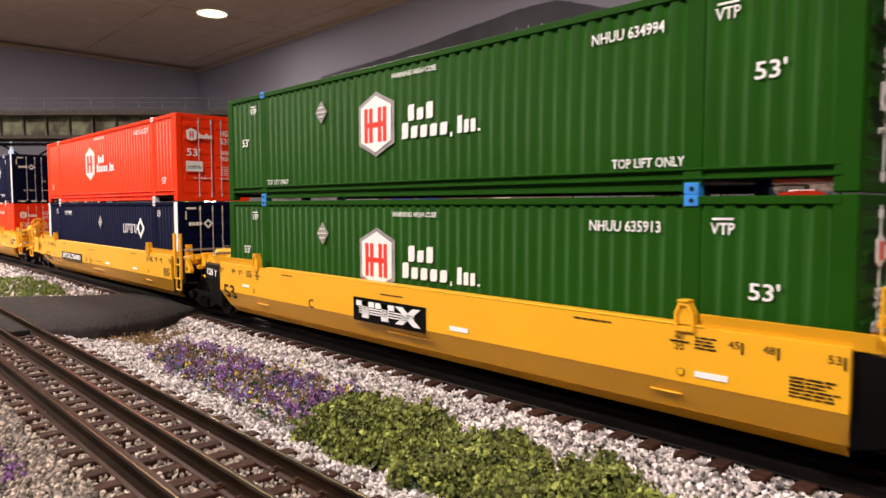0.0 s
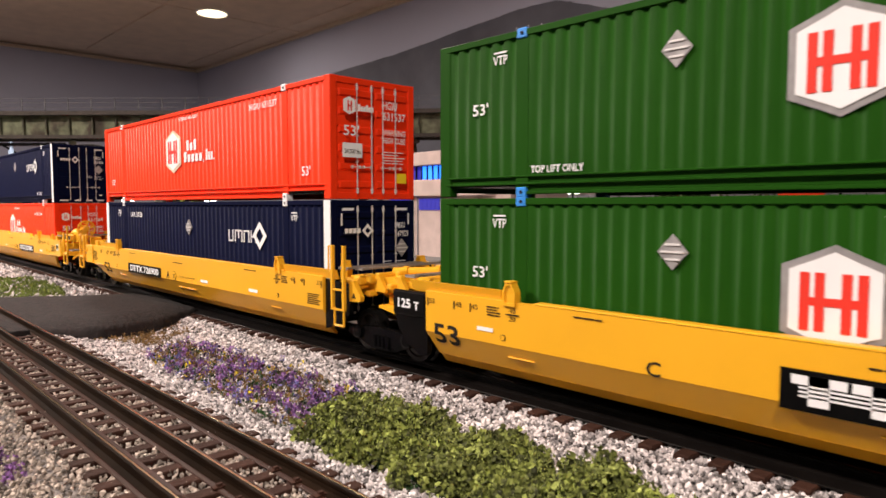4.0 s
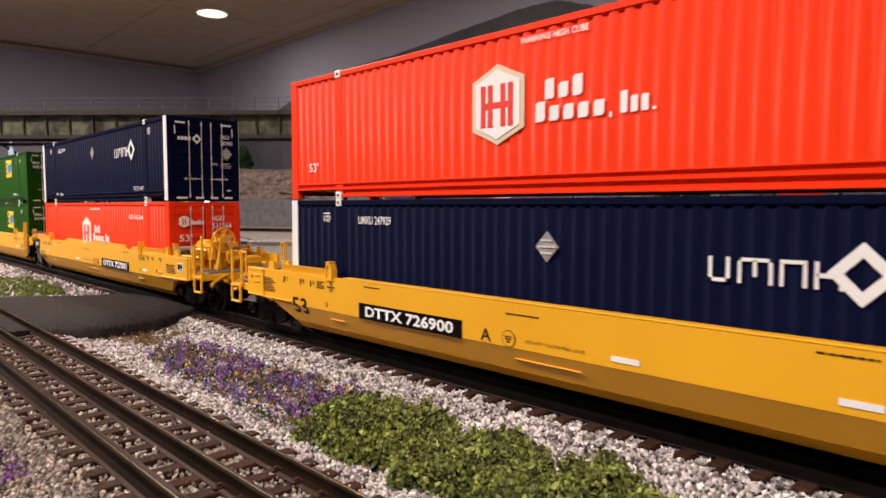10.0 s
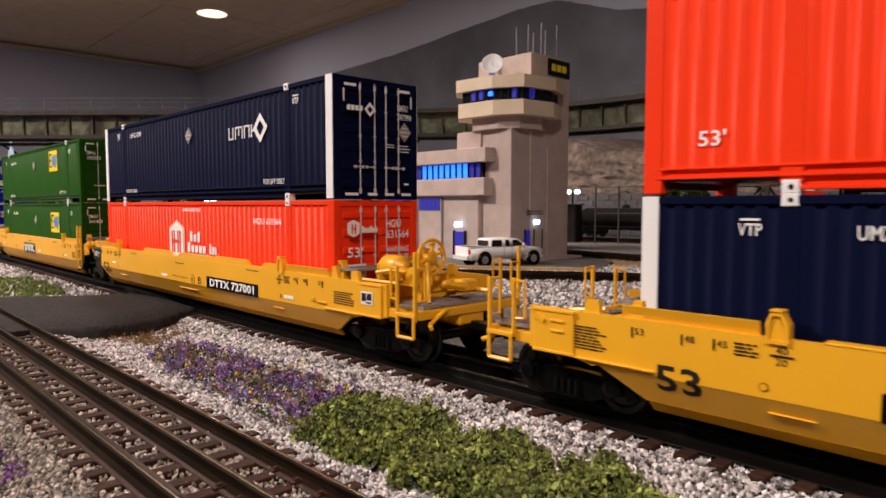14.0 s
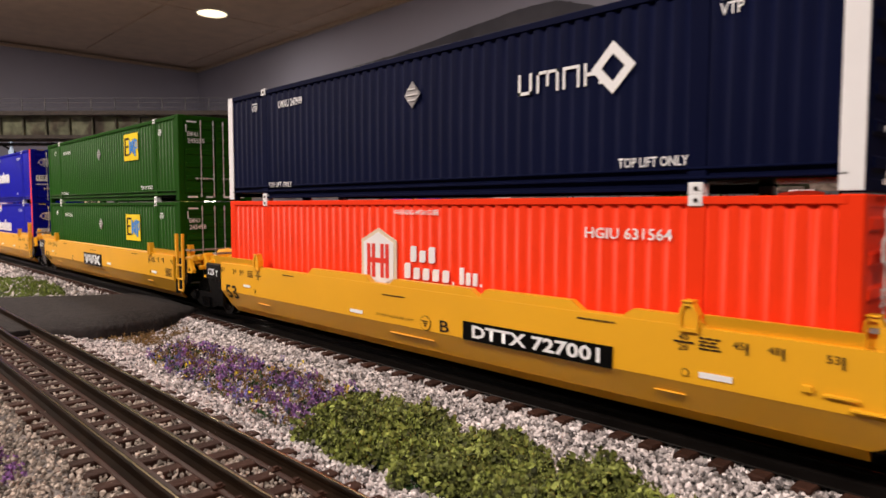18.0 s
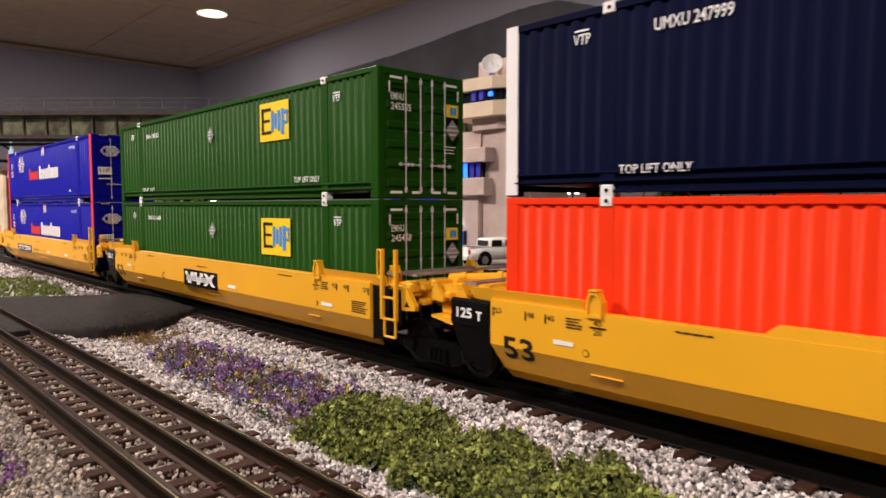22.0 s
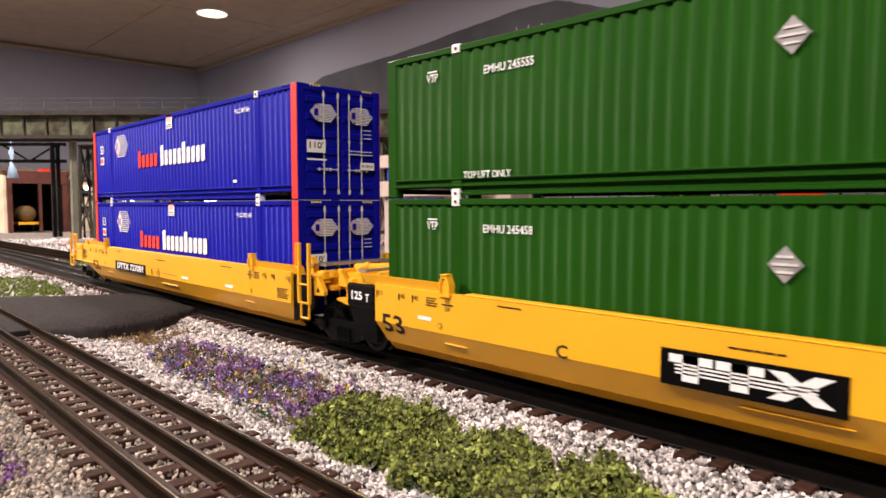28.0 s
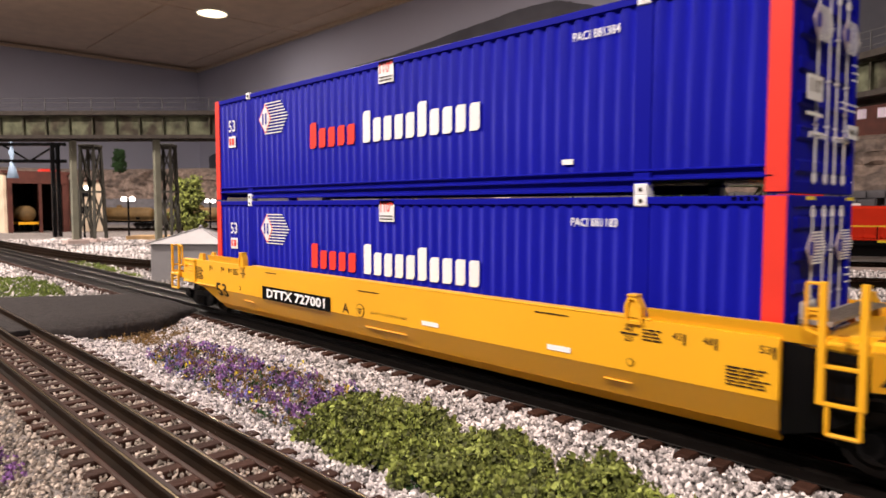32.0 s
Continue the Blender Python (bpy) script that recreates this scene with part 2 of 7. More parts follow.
def room():
    bm = bmesh.new()
    box(bm, WX - 0.1, WX, -2.6, WY + 0.1, -1.1, CEIL)
    solid("wall_west", bm, M_WALL, "grey lilac painted wall behind the layout", "wall")
    bm = bmesh.new()
    box(bm, WX, 2.6, WY, WY + 0.1, -1.1, CEIL)
    solid("wall_north", bm, M_WALL, "grey lilac painted wall with a mountain mural", "wall")
    # east and south walls and floor are out of view, dark to hold ambient down
    bm = bmesh.new()
    box(bm, 2.5, 2.6, -2.6, WY, -1.1, CEIL)
    solid("wall_east", bm, M_DIMWALL, "unseen room wall, kept dark to cut bounced light", "wall")
    bm = bmesh.new()
    box(bm, WX, 2.5, -2.6, -2.5, -1.1, CEIL)
    solid("wall_south", bm, M_DIMWALL, "unseen room wall, kept dark to cut bounced light", "wall")
    bm = bmesh.new()
    box(bm, WX - 0.1, 2.6, -2.6, WY + 0.1, -1.15, -1.1)
    solid("floor", bm, M_DIMWALL, "unseen room floor under the layout, kept dark to cut bounced light", "floor")
    # suspended ceiling: tiles and the grid between them
    bm = bmesh.new()
    box(bm, WX - 0.1, 2.6, -2.6, WY + 0.1, CEIL + 0.004, CEIL + 0.05)
    tx, ty = 1.22, 0.61
    x = WX + 0.15
    while x < 2.5:
        y = -2.5 - 0.1
        while y < WY:
            box(bm, max(x, WX) + 0.006, min(x + tx, 2.5) - 0.006, max(y, -2.5) + 0.006, min(y + ty, WY) - 0.006, CEIL - 0.004, CEIL + 0.004)
            y += ty
        x += tx
    solid("ceiling", bm, M_CEIL, "beige suspended ceiling with large square tiles", "ceiling")
    # wall angle under the ceiling
    bm = bmesh.new()
    box(bm, WX, WX + 0.02, -2.5, WY, CEIL - 0.022, CEIL - 0.006)
    box(bm, WX + 0.02, 2.5, WY - 0.02, WY, CEIL - 0.022, CEIL - 0.006)
    solid("trim", bm, M_CREAM, "thin metal edge strip round the ceiling", "trim")
    # recessed lamp that shows
    lamp = thing("ceiling_light", pose(-3.16, 1.276, CEIL), "round recessed ceiling light, switched on", "ceiling light")
    bm = bmesh.new()
    lathe(bm, ((0.070, -0.009), (0.076, -0.009), (0.076, -0.004)), Matrix.Identity(4), 24)
    part("trim_ring", bm, M_WHITE, lamp)
    bm = bmesh.new()
    lathe(bm, ((0.063, -0.0105), (0.069, -0.0095)), Matrix.Identity(4), 24)
    part("diffuser", bm, M_CAN, lamp)
    # painted mountain on the north wall
    bm = bmesh.new()
    top = ((-4.40, .40), (-3.90, .50), (-3.50, .61), (-3.19, .69), (-3.025, .742), (-2.774, .752), (-2.422, .762), (-2.192, .776), (-2.008, .792), (-1.828, .802), (-1.668, .812), (-1.508, .806), (-1.418, .777), (-1.263, .722), (-1.137, .702), (-1.022, .697),
           (-0.8, .72), (-0.4, .76), (0.2, .74), (2.4, .7))
    rnd = random.Random(4)
    pts = []
    for (x0, z0), (x1, z1) in zip(top, top[1:]):
        for k in range(8):
            pts.append((x0 + (x1 - x0) * k / 8, z0 + (z1 - z0) * k / 8 + rnd.uniform(-.0015, .0015)))
    pts.append(top[-1])
    for (x0, z0), (x1, z1) in zip(pts, pts[1:]):
        bm.faces.new([bm.verts.new(c) for c in ((x0, WY - 0.003, -.1), (x1, WY - 0.003, -.1), (x1, WY - 0.003, z1), (x0, WY - 0.003, z0))])
    bmesh.ops.remove_doubles(bm, verts=bm.verts, dist=1e-5)
    solid("backdrop", bm, M_MOUNT, "slate grey mountain range painted on the wall", "backdrop")


room()

# ---- ground ----
GZ = -0.0085


def ground():
    """One sheet of scenery base with a gentle relief, on the layout's top."""
    bm = bmesh.new()
    xs = [-4.5 + i * 0.14 for i in range(22)] + [-1.4 + i * 0.0125 for i in range(121)] + [0.2 + i * 0.1 for i in range(1, 14)]
    ys = [-0.62 + i * 0.06 for i in range(5)] + [-0.30 + i * 0.01 for i in range(50)] + [0.22 + i * 0.06 for i in range(28)]
    grid = []
    for x in xs:
        row = []
        for y in ys:
            z = GZ + 0.0016 * noise.noise((x * 40, y * 40, 0)) + 0.001 * noise.noise((x * 120, y * 120, 3))
            if -0.092 < y < 0.0 and x > -0.6:
                z -= 0.0035 * max(0, 1 - abs(y + 0.046) / 0.042)
            row.append(bm.verts.new((x, y, z)))
        grid.append(row)
    for a, b in zip(grid, grid[1:]):
        for i in range(len(ys) - 1):
            bm.faces.new((a[i], b[i], b[i + 1], a[i + 1]))
    solid("ground", bm, M_GROUND, "pale grey stone ballast over the layout top", "ground", smooth=True)


ground()
# table edge that carries the sheet
bm = bmesh.new()
box(bm, -4.5, 1.45, -0.61, WY - 0.01, -0.16, -0.035)
solid("layout_table", bm, M_TARP, "wooden benchwork under the model railway", "table")

RNG = random.Random(11)


def lump(bm, c, r, rnd, flat=1.0):
    """A small uneven stone: a jittered octahedron-like lump."""
    q = Euler((rnd.uniform(0, 6.3), rnd.uniform(0, 6.3), rnd.uniform(0, 6.3))).to_matrix()
    ps = ((1, 0, 0), (-1, 0, 0), (0, 1, 0), (0, -1, 0), (0, 0, 1), (0, 0, -1))
    vs = []
    for p in ps:
        d = q @ (Vector(p) * r * rnd.uniform(0.6, 1.25))
        vs.append((c[0] + d.x, c[1] + d.y, c[2] + d.z * flat))
    return vs


LUMP_F = ((0, 2, 4), (2, 1, 4), (1, 3, 4), (3, 0, 4), (2, 0, 5), (1, 2, 5), (3, 1, 5), (0, 3, 5))


def stuff(name, verts, faces, material, label, category, smooth=False):
    me = bpy.data.meshes.new(name)
    me.from_pydata(verts, [], faces)
    me.materials.append(material)
    return tagged(new(name, me), label, category, "", "stuff")


def in_poly(x, y, poly):
    c = False
    for (x0, y0), (x1, y1) in zip(poly, poly[1:] + poly[:1]):
        if (y0 > y) != (y1 > y) and x < (x1 - x0) * (y - y0) / (y1 - y0) + x0:
            c = not c
    return c


FLOWERS = [(-.347, -.068), (-.372, -.052), (-.370, -.033), (-.333, -.030), (-.302, -.029), (-.270, -.0245), (-.232, -.0265), (-.206, -.030), (-.198, -.056), (-.190, -.072), (-.212, -.072), (-.245, -.072), (-.281, -.071), (-.307, -.070)]
BUSH = [(-.187, -.074), (-.203, -.052), (-.206, -.038), (-.189, -.033), (-.160, -.036), (-.128, -.032), (-.093, -.037), (-.03, -.035), (-.03, -.066), (-.09, -.070), (-.131, -.070), (-.142, -.072), (-.158, -.0735), (-.176, -.0755)]
ROAD = [(-.62, -.093), (-.585, -.036), (-.565, .003), (-.50, .010), (-.455, .006), (-.425, -.03), (-.418, -.063), (-.43, -.093)]


def ballast():
    """Loose stones, thick near the camera and thinner away from it."""
    verts, faces = [], []

    def scatter(n, x0, x1, y0, y1, r0, r1, z, keep):
        for _ in range(n):
            x, y = RNG.uniform(x0, x1), RNG.uniform(y0, y1)
            if not keep(x, y):
                continue
            k = len(verts)
            verts.extend(lump(None, (x, y, z(x, y) + RNG.uniform(-0.0003, 0.0010)), RNG.uniform(r0, r1), RNG))
            faces.extend(tuple(k + i for i in f) for f in LUMP_F)

    def slope(x, y):
        z = GZ
        if -0.092 < y < 0.0 and x > -0.6:
            z -= 0.0035 * max(0, 1 - abs(y + 0.046) / 0.042)
        return z + (.0030 if abs(y + .1111) < .030 else .0022 if y > -.014 else .0014)

    def keep(x, y):
        return not in_poly(x, y, ROAD) and not (in_poly(x, y, BUSH) and RNG.random() < .8) and not (in_poly(x, y, FLOWERS) and RNG.random() < .6)

    scatter(62000, -0.50, 0.02, -0.098, 0.003, 0.0006, 0.0012, slope, keep)
    scatter(7000, -0.50, 0.02, 0.003, 0.06, 0.0008, 0.0014, slope, lambda x, y: True)
    scatter(9000, -1.5, -0.50, -0.098, 0.06, 0.0010, 0.0020, slope, keep)
    stuff("ballast_stones", verts, faces, M_STONE, "loose pale grey and white ballast stones beside the tracks", "ballast")
    verts, faces = [], []
    scatter(26000, -0.50, -0.05, -0.195, -0.090, 0.0006, 0.0011, slope, lambda x, y: True)
    scatter(4000, -1.5, -0.50, -0.20, -0.090, 0.0010, 0.0018, slope, keep)
    stuff("ballast_stones", verts, faces, M_SAND, "fine tan ballast in and beside the near track", "ballast")
    verts2, faces2 = [], []
    yard = [(-1.12, .20), (-.84, .22), (-.60, .365), (-.44, .47), (-.50, .60), (-.56, .64), (-1.05, .66), (-1.3, .50)]
    for i in range(9000):
        x, y = RNG.uniform(-1.75, -.62), RNG.uniform(.062, .52)
        if in_poly(x, y, yard):
            continue
        k = len(verts2)
        verts2.extend(lump(None, (x, y, GZ + RNG.uniform(.0005, .0020)), RNG.uniform(.0016, .0030), RNG))
        faces2.extend(tuple(k + i for i in f) for f in LUMP_F)
    for i in range(46000):
        wide = i < 6000
        x = RNG.uniform(-1.25, 0.1) if wide else RNG.uniform(-.70, .12)
        y = RNG.uniform(0.22, 0.62) if wide else RNG.uniform(.20, .90)
        if in_poly(x, y, yard) or y > .585 + .62 * (x + .43):
            continue
        k = len(verts2)
        verts2.extend(lump(None, (x, y, GZ + RNG.uniform(.0008, .0030)), RNG.uniform(0.0011, 0.0023), RNG))
        faces2.extend(tuple(k + i for i in f) for f in LUMP_F)
    stuff("ballast_stones", verts2, faces2, M_STONE, "loose grey ballast between the yard tracks", "ballast")


ballast()


def tuft(verts, faces, c, r, rnd, n=10):
    """A clump of tiny leaf flakes."""
    for _ in range(n):
        d = Vector((rnd.gauss(0, 1), rnd.gauss(0, 1), rnd.gauss(0, 1)))
        d = d.normalized() * r * rnd.uniform(0.3, 1.0)
        q = Euler((rnd.uniform(0, 6.3), rnd.uniform(0, 6.3), rnd.uniform(0, 6.3))).to_matrix()
        s = r * rnd.uniform(0.17, 0.36)
        k = len(verts)
        for p in ((-1, -.6, .2), (1, -.7, 0), (.8, .7, -.2), (-.7, .8, .25), (0, 0, .5)):
            v = q @ (Vector(p) * s)
            verts.append((c[0] + d.x + v.x, c[1] + d.y + v.y, max(GZ - .003, c[2] + d.z + v.z)))
        faces.extend(((k, k + 1, k + 4), (k + 1, k + 2, k + 4), (k + 2, k + 3, k + 4), (k + 3, k, k + 4)))


def planting(name, poly, n, h, r, material, label, category, seed, leaves=10, thin=-1.0, patch=0):
    rnd = random.Random(seed)
    verts, faces = [], []
    xs, ys = [p[0] for p in poly], [p[1] for p in poly]
    made = 0
    while made < n:
        x, y = rnd.uniform(min(xs), max(xs)), rnd.uniform(min(ys), max(ys))
        if not in_poly(x + .010 * noise.noise((x * 70, y * 70, 2)), y + .008 * noise.noise((x * 70, y * 70, 5)), poly) or noise.noise((x * 95, y * 95, patch)) < thin:
            continue
        lump_h = 0.5 + 0.5 * noise.noise((x * 45, y * 45, seed))
        tuft(verts, faces, (x, y, GZ - 0.001 + h * rnd.random() * (0.35 + lump_h)), r * rnd.uniform(.7, 1.2), rnd, leaves)
        made += 1
    return stuff(name, verts, faces, material, label, category)


planting("ground_cover", BUSH, 4300, 0.0100, 0.0029, M_LEAF, "low bright green foliage mat beside the ballast", "bushes", 5, leaves=13, thin=-.22)
# darker leaf colour near the ground puts the mat's inner shade into colour
planting("ground_cover", BUSH, 700, 0.0030, 0.0022, M_LEAFD, "dark leaves as painted shade low in the foliage mat", "bushes", 15)
planting("flower_bed", FLOWERS, 300, 0.0070, 0.0023, M_PURPLE, "bed of small violet flowers beside the track", "flowers", 6, leaves=9, thin=-.05)
planting("flower_bed", FLOWERS, 170, 0.0074, 0.0018, M_INDIGO, "bluish violet blossoms in the flower bed", "flowers", 16, leaves=7, thin=0.0, patch=3)
planting("flower_bed", FLOWERS, 420, 0.0050, 0.0017, M_SOIL, "dry brown stems among the violet flowers", "flowers", 17)
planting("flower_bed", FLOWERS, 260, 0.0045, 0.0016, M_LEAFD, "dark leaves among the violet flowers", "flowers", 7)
planting("flower_bed", FLOWERS, 40, 0.0090, 0.0018, M_YFLOWER, "yellow blossoms in the violet flower bed", "flowers", 8, leaves=5, thin=.1, patch=6)
planting("flower_bed", FLOWERS, 46, 0.0090, 0.0014, M_MAUVE, "pale lilac blossoms in the flower bed", "flowers", 9, leaves=5, thin=.05, patch=9)
planting("dry_grass", [(-.419, -.074), (-.442, -.065), (-.440, -.030), (-.425, -.010), (-.405, -.015), (-.383, -.045), (-.395, -.066)], 420, 0.003, 0.0016, M_SOIL, "brown dry grass beside the road crossing", "grass", 10)
planting("grass_patch", [(-.85, -.075), (-.80, -.022), (-.70, -.020), (-.63, -.034), (-.63, -.045), (-.66, -.085)], 1300, 0.006, 0.0028, M_GRASS, "light green grass beyond the road crossing", "grass", 12)
planting("flower_bed", [(-.248, -.158), (-.240, -.147), (-.222, -.1455), (-.212, -.152), (-.220, -.166)], 90, 0.006, 0.0022, M_PURPLE, "violet flowers at the near edge of the track", "flowers", 13)
planting("grass_patch", [(-1.02, .045), (-.98, .085), (-.74, .075), (-.70, .05)], 500, 0.005, 0.003, M_GRASS, "light green grass between the tracks", "grass", 14)


planting("flower_bed", [(-.2565, -.1320), (-.2525, -.1285), (-.2500, -.1310), (-.2540, -.1340)], 9, .004, .0010, M_YFLOWER, "single small yellow flower in the near ballast", "flowers", 18, leaves=5)


def road():
    bm = bmesh.new()
    n = len(ROAD)
    pts = []
    rnd = random.Random(3)
    for i in range(n):
        (x0, y0), (x1, y1) = ROAD[i], ROAD[(i + 1) % n]
        for k in range(6):
            pts.append((x0 + (x1 - x0) * k / 6 + rnd.uniform(-.0015, .0015), y0 + (y1 - y0) * k / 6 + rnd.uniform(-.0015, .0015)))
    cx, cy = sum(p[0] for p in pts) / len(pts), sum(p[1] for p in pts) / len(pts)
    rings = []
    for s, z in ((1.03, GZ - .002), (1.0, -0.0035), (0.96, -0.0012), (0.6, 0.0012), (0.25, 0.0016)):
        rings.append([bm.verts.new((cx + (x - cx) * s, cy + (y - cy) * s, z)) for x, y in pts])
    for a, b in zip(rings, rings[1:]):
        for i in range(len(pts)):
            bm.faces.new((a[i], a[(i + 1) % len(pts)], b[(i + 1) % len(pts)], b[i]))
    bm.faces.new(rings[-1])
    solid("road", bm, M_ASPHALT, "black asphalt road crossing between the tracks", "road", smooth=True)
    # crossing pads inside the near track
    for y0, y1 in ((-.1245, -.1145), (-.1085, -.0985)):
        bm = bmesh.new()
        bbox(bm, -.66, -.437, y0, y1, GZ, -0.001, 0.0006)
        solid("road", bm, M_ASPHALT, "black asphalt infill between the rails", "road")


road()

# ---- tracks ----


def rail_mesh(length, name, material):
    bm = bmesh.new()
    prof = ((-.0022, -.0040), (.0022, -.0040), (.0022, -.0036), (.0006, -.0031), (.0005, -.0016), (.0009, -.0012), (.0009, -.0003), (.0006, 0), (-.0006, 0), (-.0009, -.0003), (-.0009, -.0012), (-.0005, -.0016), (-.0006, -.0031), (-.0022, -.0036))
    a = [bm.verts.new((0, y, z)) for y, z in prof]
    b = [bm.verts.new((length, y, z)) for y, z in prof]
    for i in range(len(prof)):
        j = (i + 1) % len(prof)
        bm.faces.new((a[i], a[j], b[j], b[i]))
    bm.faces.new(a)
    bm.faces.new(b[::-1])
    return mesh_of(name, bm, material)


def tie_mesh(length, w=0.0052, h=0.0042):
    bm = bmesh.new()
    bbox(bm, -w / 2, w / 2, -length / 2, length / 2, -h, 0, 0.0004)
    return mesh_of("sleeper", bm, M_TIE)


def spike_mesh():
    bm = bmesh.new()
    box(bm, -.0010, .0010, -.0046, .0046, 0, .0004)
    box(bm, -.0005, .0005, .0020, .0034, .0004, .0011)
    box(bm, -.0005, .0005, -.0034, -.0020, .0004, .0011)
    return mesh_of("tie_plate", bm, M_TIE)


def track(m, length, rails, spacing, tie_len, label, plates_to=0, centre=None, black=False):
    """A run of track along local x; m places its start at the rail tops."""
    t = thing("track", m, label, "track", kind="structure")
    rm = rail_mesh(length, "rail", M_RAIL_AND_SHADE if black else M_RAILSIDE)
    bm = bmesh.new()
    # black track: bases widened into a dark sheet that paints the train's shadow
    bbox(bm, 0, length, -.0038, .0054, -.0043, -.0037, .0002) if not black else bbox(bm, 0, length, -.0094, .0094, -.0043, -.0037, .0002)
    fm = mesh_of("rail_base", bm, M_RAIL_AND_SHADE if black else M_FOOT)
    bm = bmesh.new()
    bbox(bm, 0, length, -.0003, .0003, -.0003, .00010, .00005)
    tp = mesh_of("rail_top", bm, M_RAILTOP)
    for y in rails:
        ob = part("rail", rm, None, t)
        ob.matrix_basis = pose(0, y, 0)
        part("rail_base", fm, None, ob, "glossy brown rail base, black as painted shade under the train")
        part("rail_top", tp, None, ob, "worn shiny rail top with a yellow reflection in its colour")
    tm = tie_mesh(tie_len)
    sm = spike_mesh()
    mid = sum(rails) / len(rails) if centre is None else centre
    n = int(length / spacing)
    near = range(max(0, n - 300), n)
    verts, faces = [], []
    for i in range(n):
        x = (i + .5) * spacing + RNG.uniform(-.0003, .0003)
        if i in near:
            ob = part("sleeper", tm, None, t)
            ob.matrix_basis = pose(x, mid + RNG.uniform(-.0004, .0004), -.0040, 0, 0, RNG.uniform(-.6, .6))
            if n - i < plates_to:
                for y in rails:
                    p = part("tie_plate", sm, None, t)
                    p.matrix_basis = pose(x, y, -.0037)
        else:
            k = len(verts)
            for dx in (-.0026, .0026):
                for dy in (-tie_len / 2, tie_len / 2):
                    for dz in (-.0082, -.0040):
                        verts.append((x + dx, mid + dy, dz))
            faces.extend(tuple(k + q for q in f) for f in ((0, 1, 3, 2), (4, 6, 7, 5), (0, 4, 5, 1), (2, 3, 7, 6), (1, 5, 7, 3)))
    if verts:
        me = bpy.data.meshes.new("far_sleepers")
        me.from_pydata(verts, [], faces)
        me.materials.append(M_TIE)
        ob = new("far_sleepers", me)
        ob.parent = t
        ob["kind"] = "stuff"
    return t


TRK = 0.0271

# ---- the train ----
# x = 0 at the containers' front end, y = 0 at their near side, z = 0 at the rail tops
CL, CW, CH = 0.3390, 0.0542, 0.0596
Z_LOW, Z_UP = 0.0124, 0.0724
CAST1, CAST2 = -0.0435, -0.2960
YS = -0.0060
YC = CW / 2


def side_panel_mesh(material, z0, z1, x0, x1, pitch=0.00584, deep=0.00036):
    """A corrugated sheet with closed, slightly rounded rib tops."""
    bm = bmesh.new()
    n = int((x1 - x0) / pitch)
    p = (x1 - x0) / n
    cols = []
    for i in range(n):
        a = x0 + i * p
        for f, d in ((0.06, 0), (0.46, 0), (0.56, .3 * deep), (0.66, .85 * deep), (0.74, deep), (0.84, deep), (0.92, .7 * deep), (0.99, .2 * deep)):
            cols.append((a + f * p, d))
    cols = [(x0, 0)] + cols + [(x1, 0)]
    rows = ((z0, .4), (z0 + .0004, 1), (z1 - .0016, 1), (z1 - .0012, 3.4), (z1, 3.4))
    grid = [[bm.verts.new((x, d * k, z)) for z, k in rows] for x, d in cols]
    for a, b in zip(grid, grid[1:]):
        for i in range(len(rows) - 1):
            bm.faces.new((a[i], b[i], b[i + 1], a[i + 1]))
    return mesh_of("side_panel", bm, material, True)


def rod_mesh(h):
    """A door locking bar with its cams and brackets."""
    bm = bmesh.new()
    rod(bm, (0, 0, .0012), (0, 0, h - .0012), .00030, 6)
    for z in (.0018, h - .0045):
        box(bm, -.0005, .0005, -.00045, .00045, z, z + .0022)
    for z in (h * .30, h * .52, h * .74):
        box(bm, -.0006, .0005, -.0006, .0006, z, z + .0005)
    return mesh_of("locking_bar", bm, M_ROD, False)


def door_mesh(material, h, w):
    """A pressed door sheet with level ribs, one continuous surface with a back."""
    bm = bmesh.new()
    rows = [(.0030, 0)]
    n = 6
    step = (h - .0060) / n
    for i in range(n):
        z = .0030 + i * step
        rows += [(z + step * .28, 0), (z + step * .36, .0009), (z + step * .64, .0009), (z + step * .72, 0)]
    rows.append((h - .0030, 0))
    cols = ((.0003, 0), (.0012, 0), (.0020, 1), (w - .0020, 1), (w - .0012, 0), (w - .0003, 0))
    grid = [[bm.verts.new((d * k, y, z)) for z, d in rows] for y, k in cols]
    for p, q in zip(grid, grid[1:]):
        for i in range(len(rows) - 1):
            bm.faces.new((p[i], q[i], q[i + 1], p[i + 1]))
    edge = [g[0] for g in grid] + [v for v in grid[-1][1:]] + [g[-1] for g in grid[::-1][1:]] + [v for v in grid[0][::-1][1:-1]]
    back = [bm.verts.new((-.0012, v.co.y, v.co.z)) for v in edge]
    for i in range(len(edge)):
        j = (i + 1) % len(edge)
        bm.faces.new((edge[i], edge[j], back[j], back[i]))
    bm.faces.new(back)
    return mesh_of("door", bm, material)


ROD_M = rod_mesh(CH - .003)


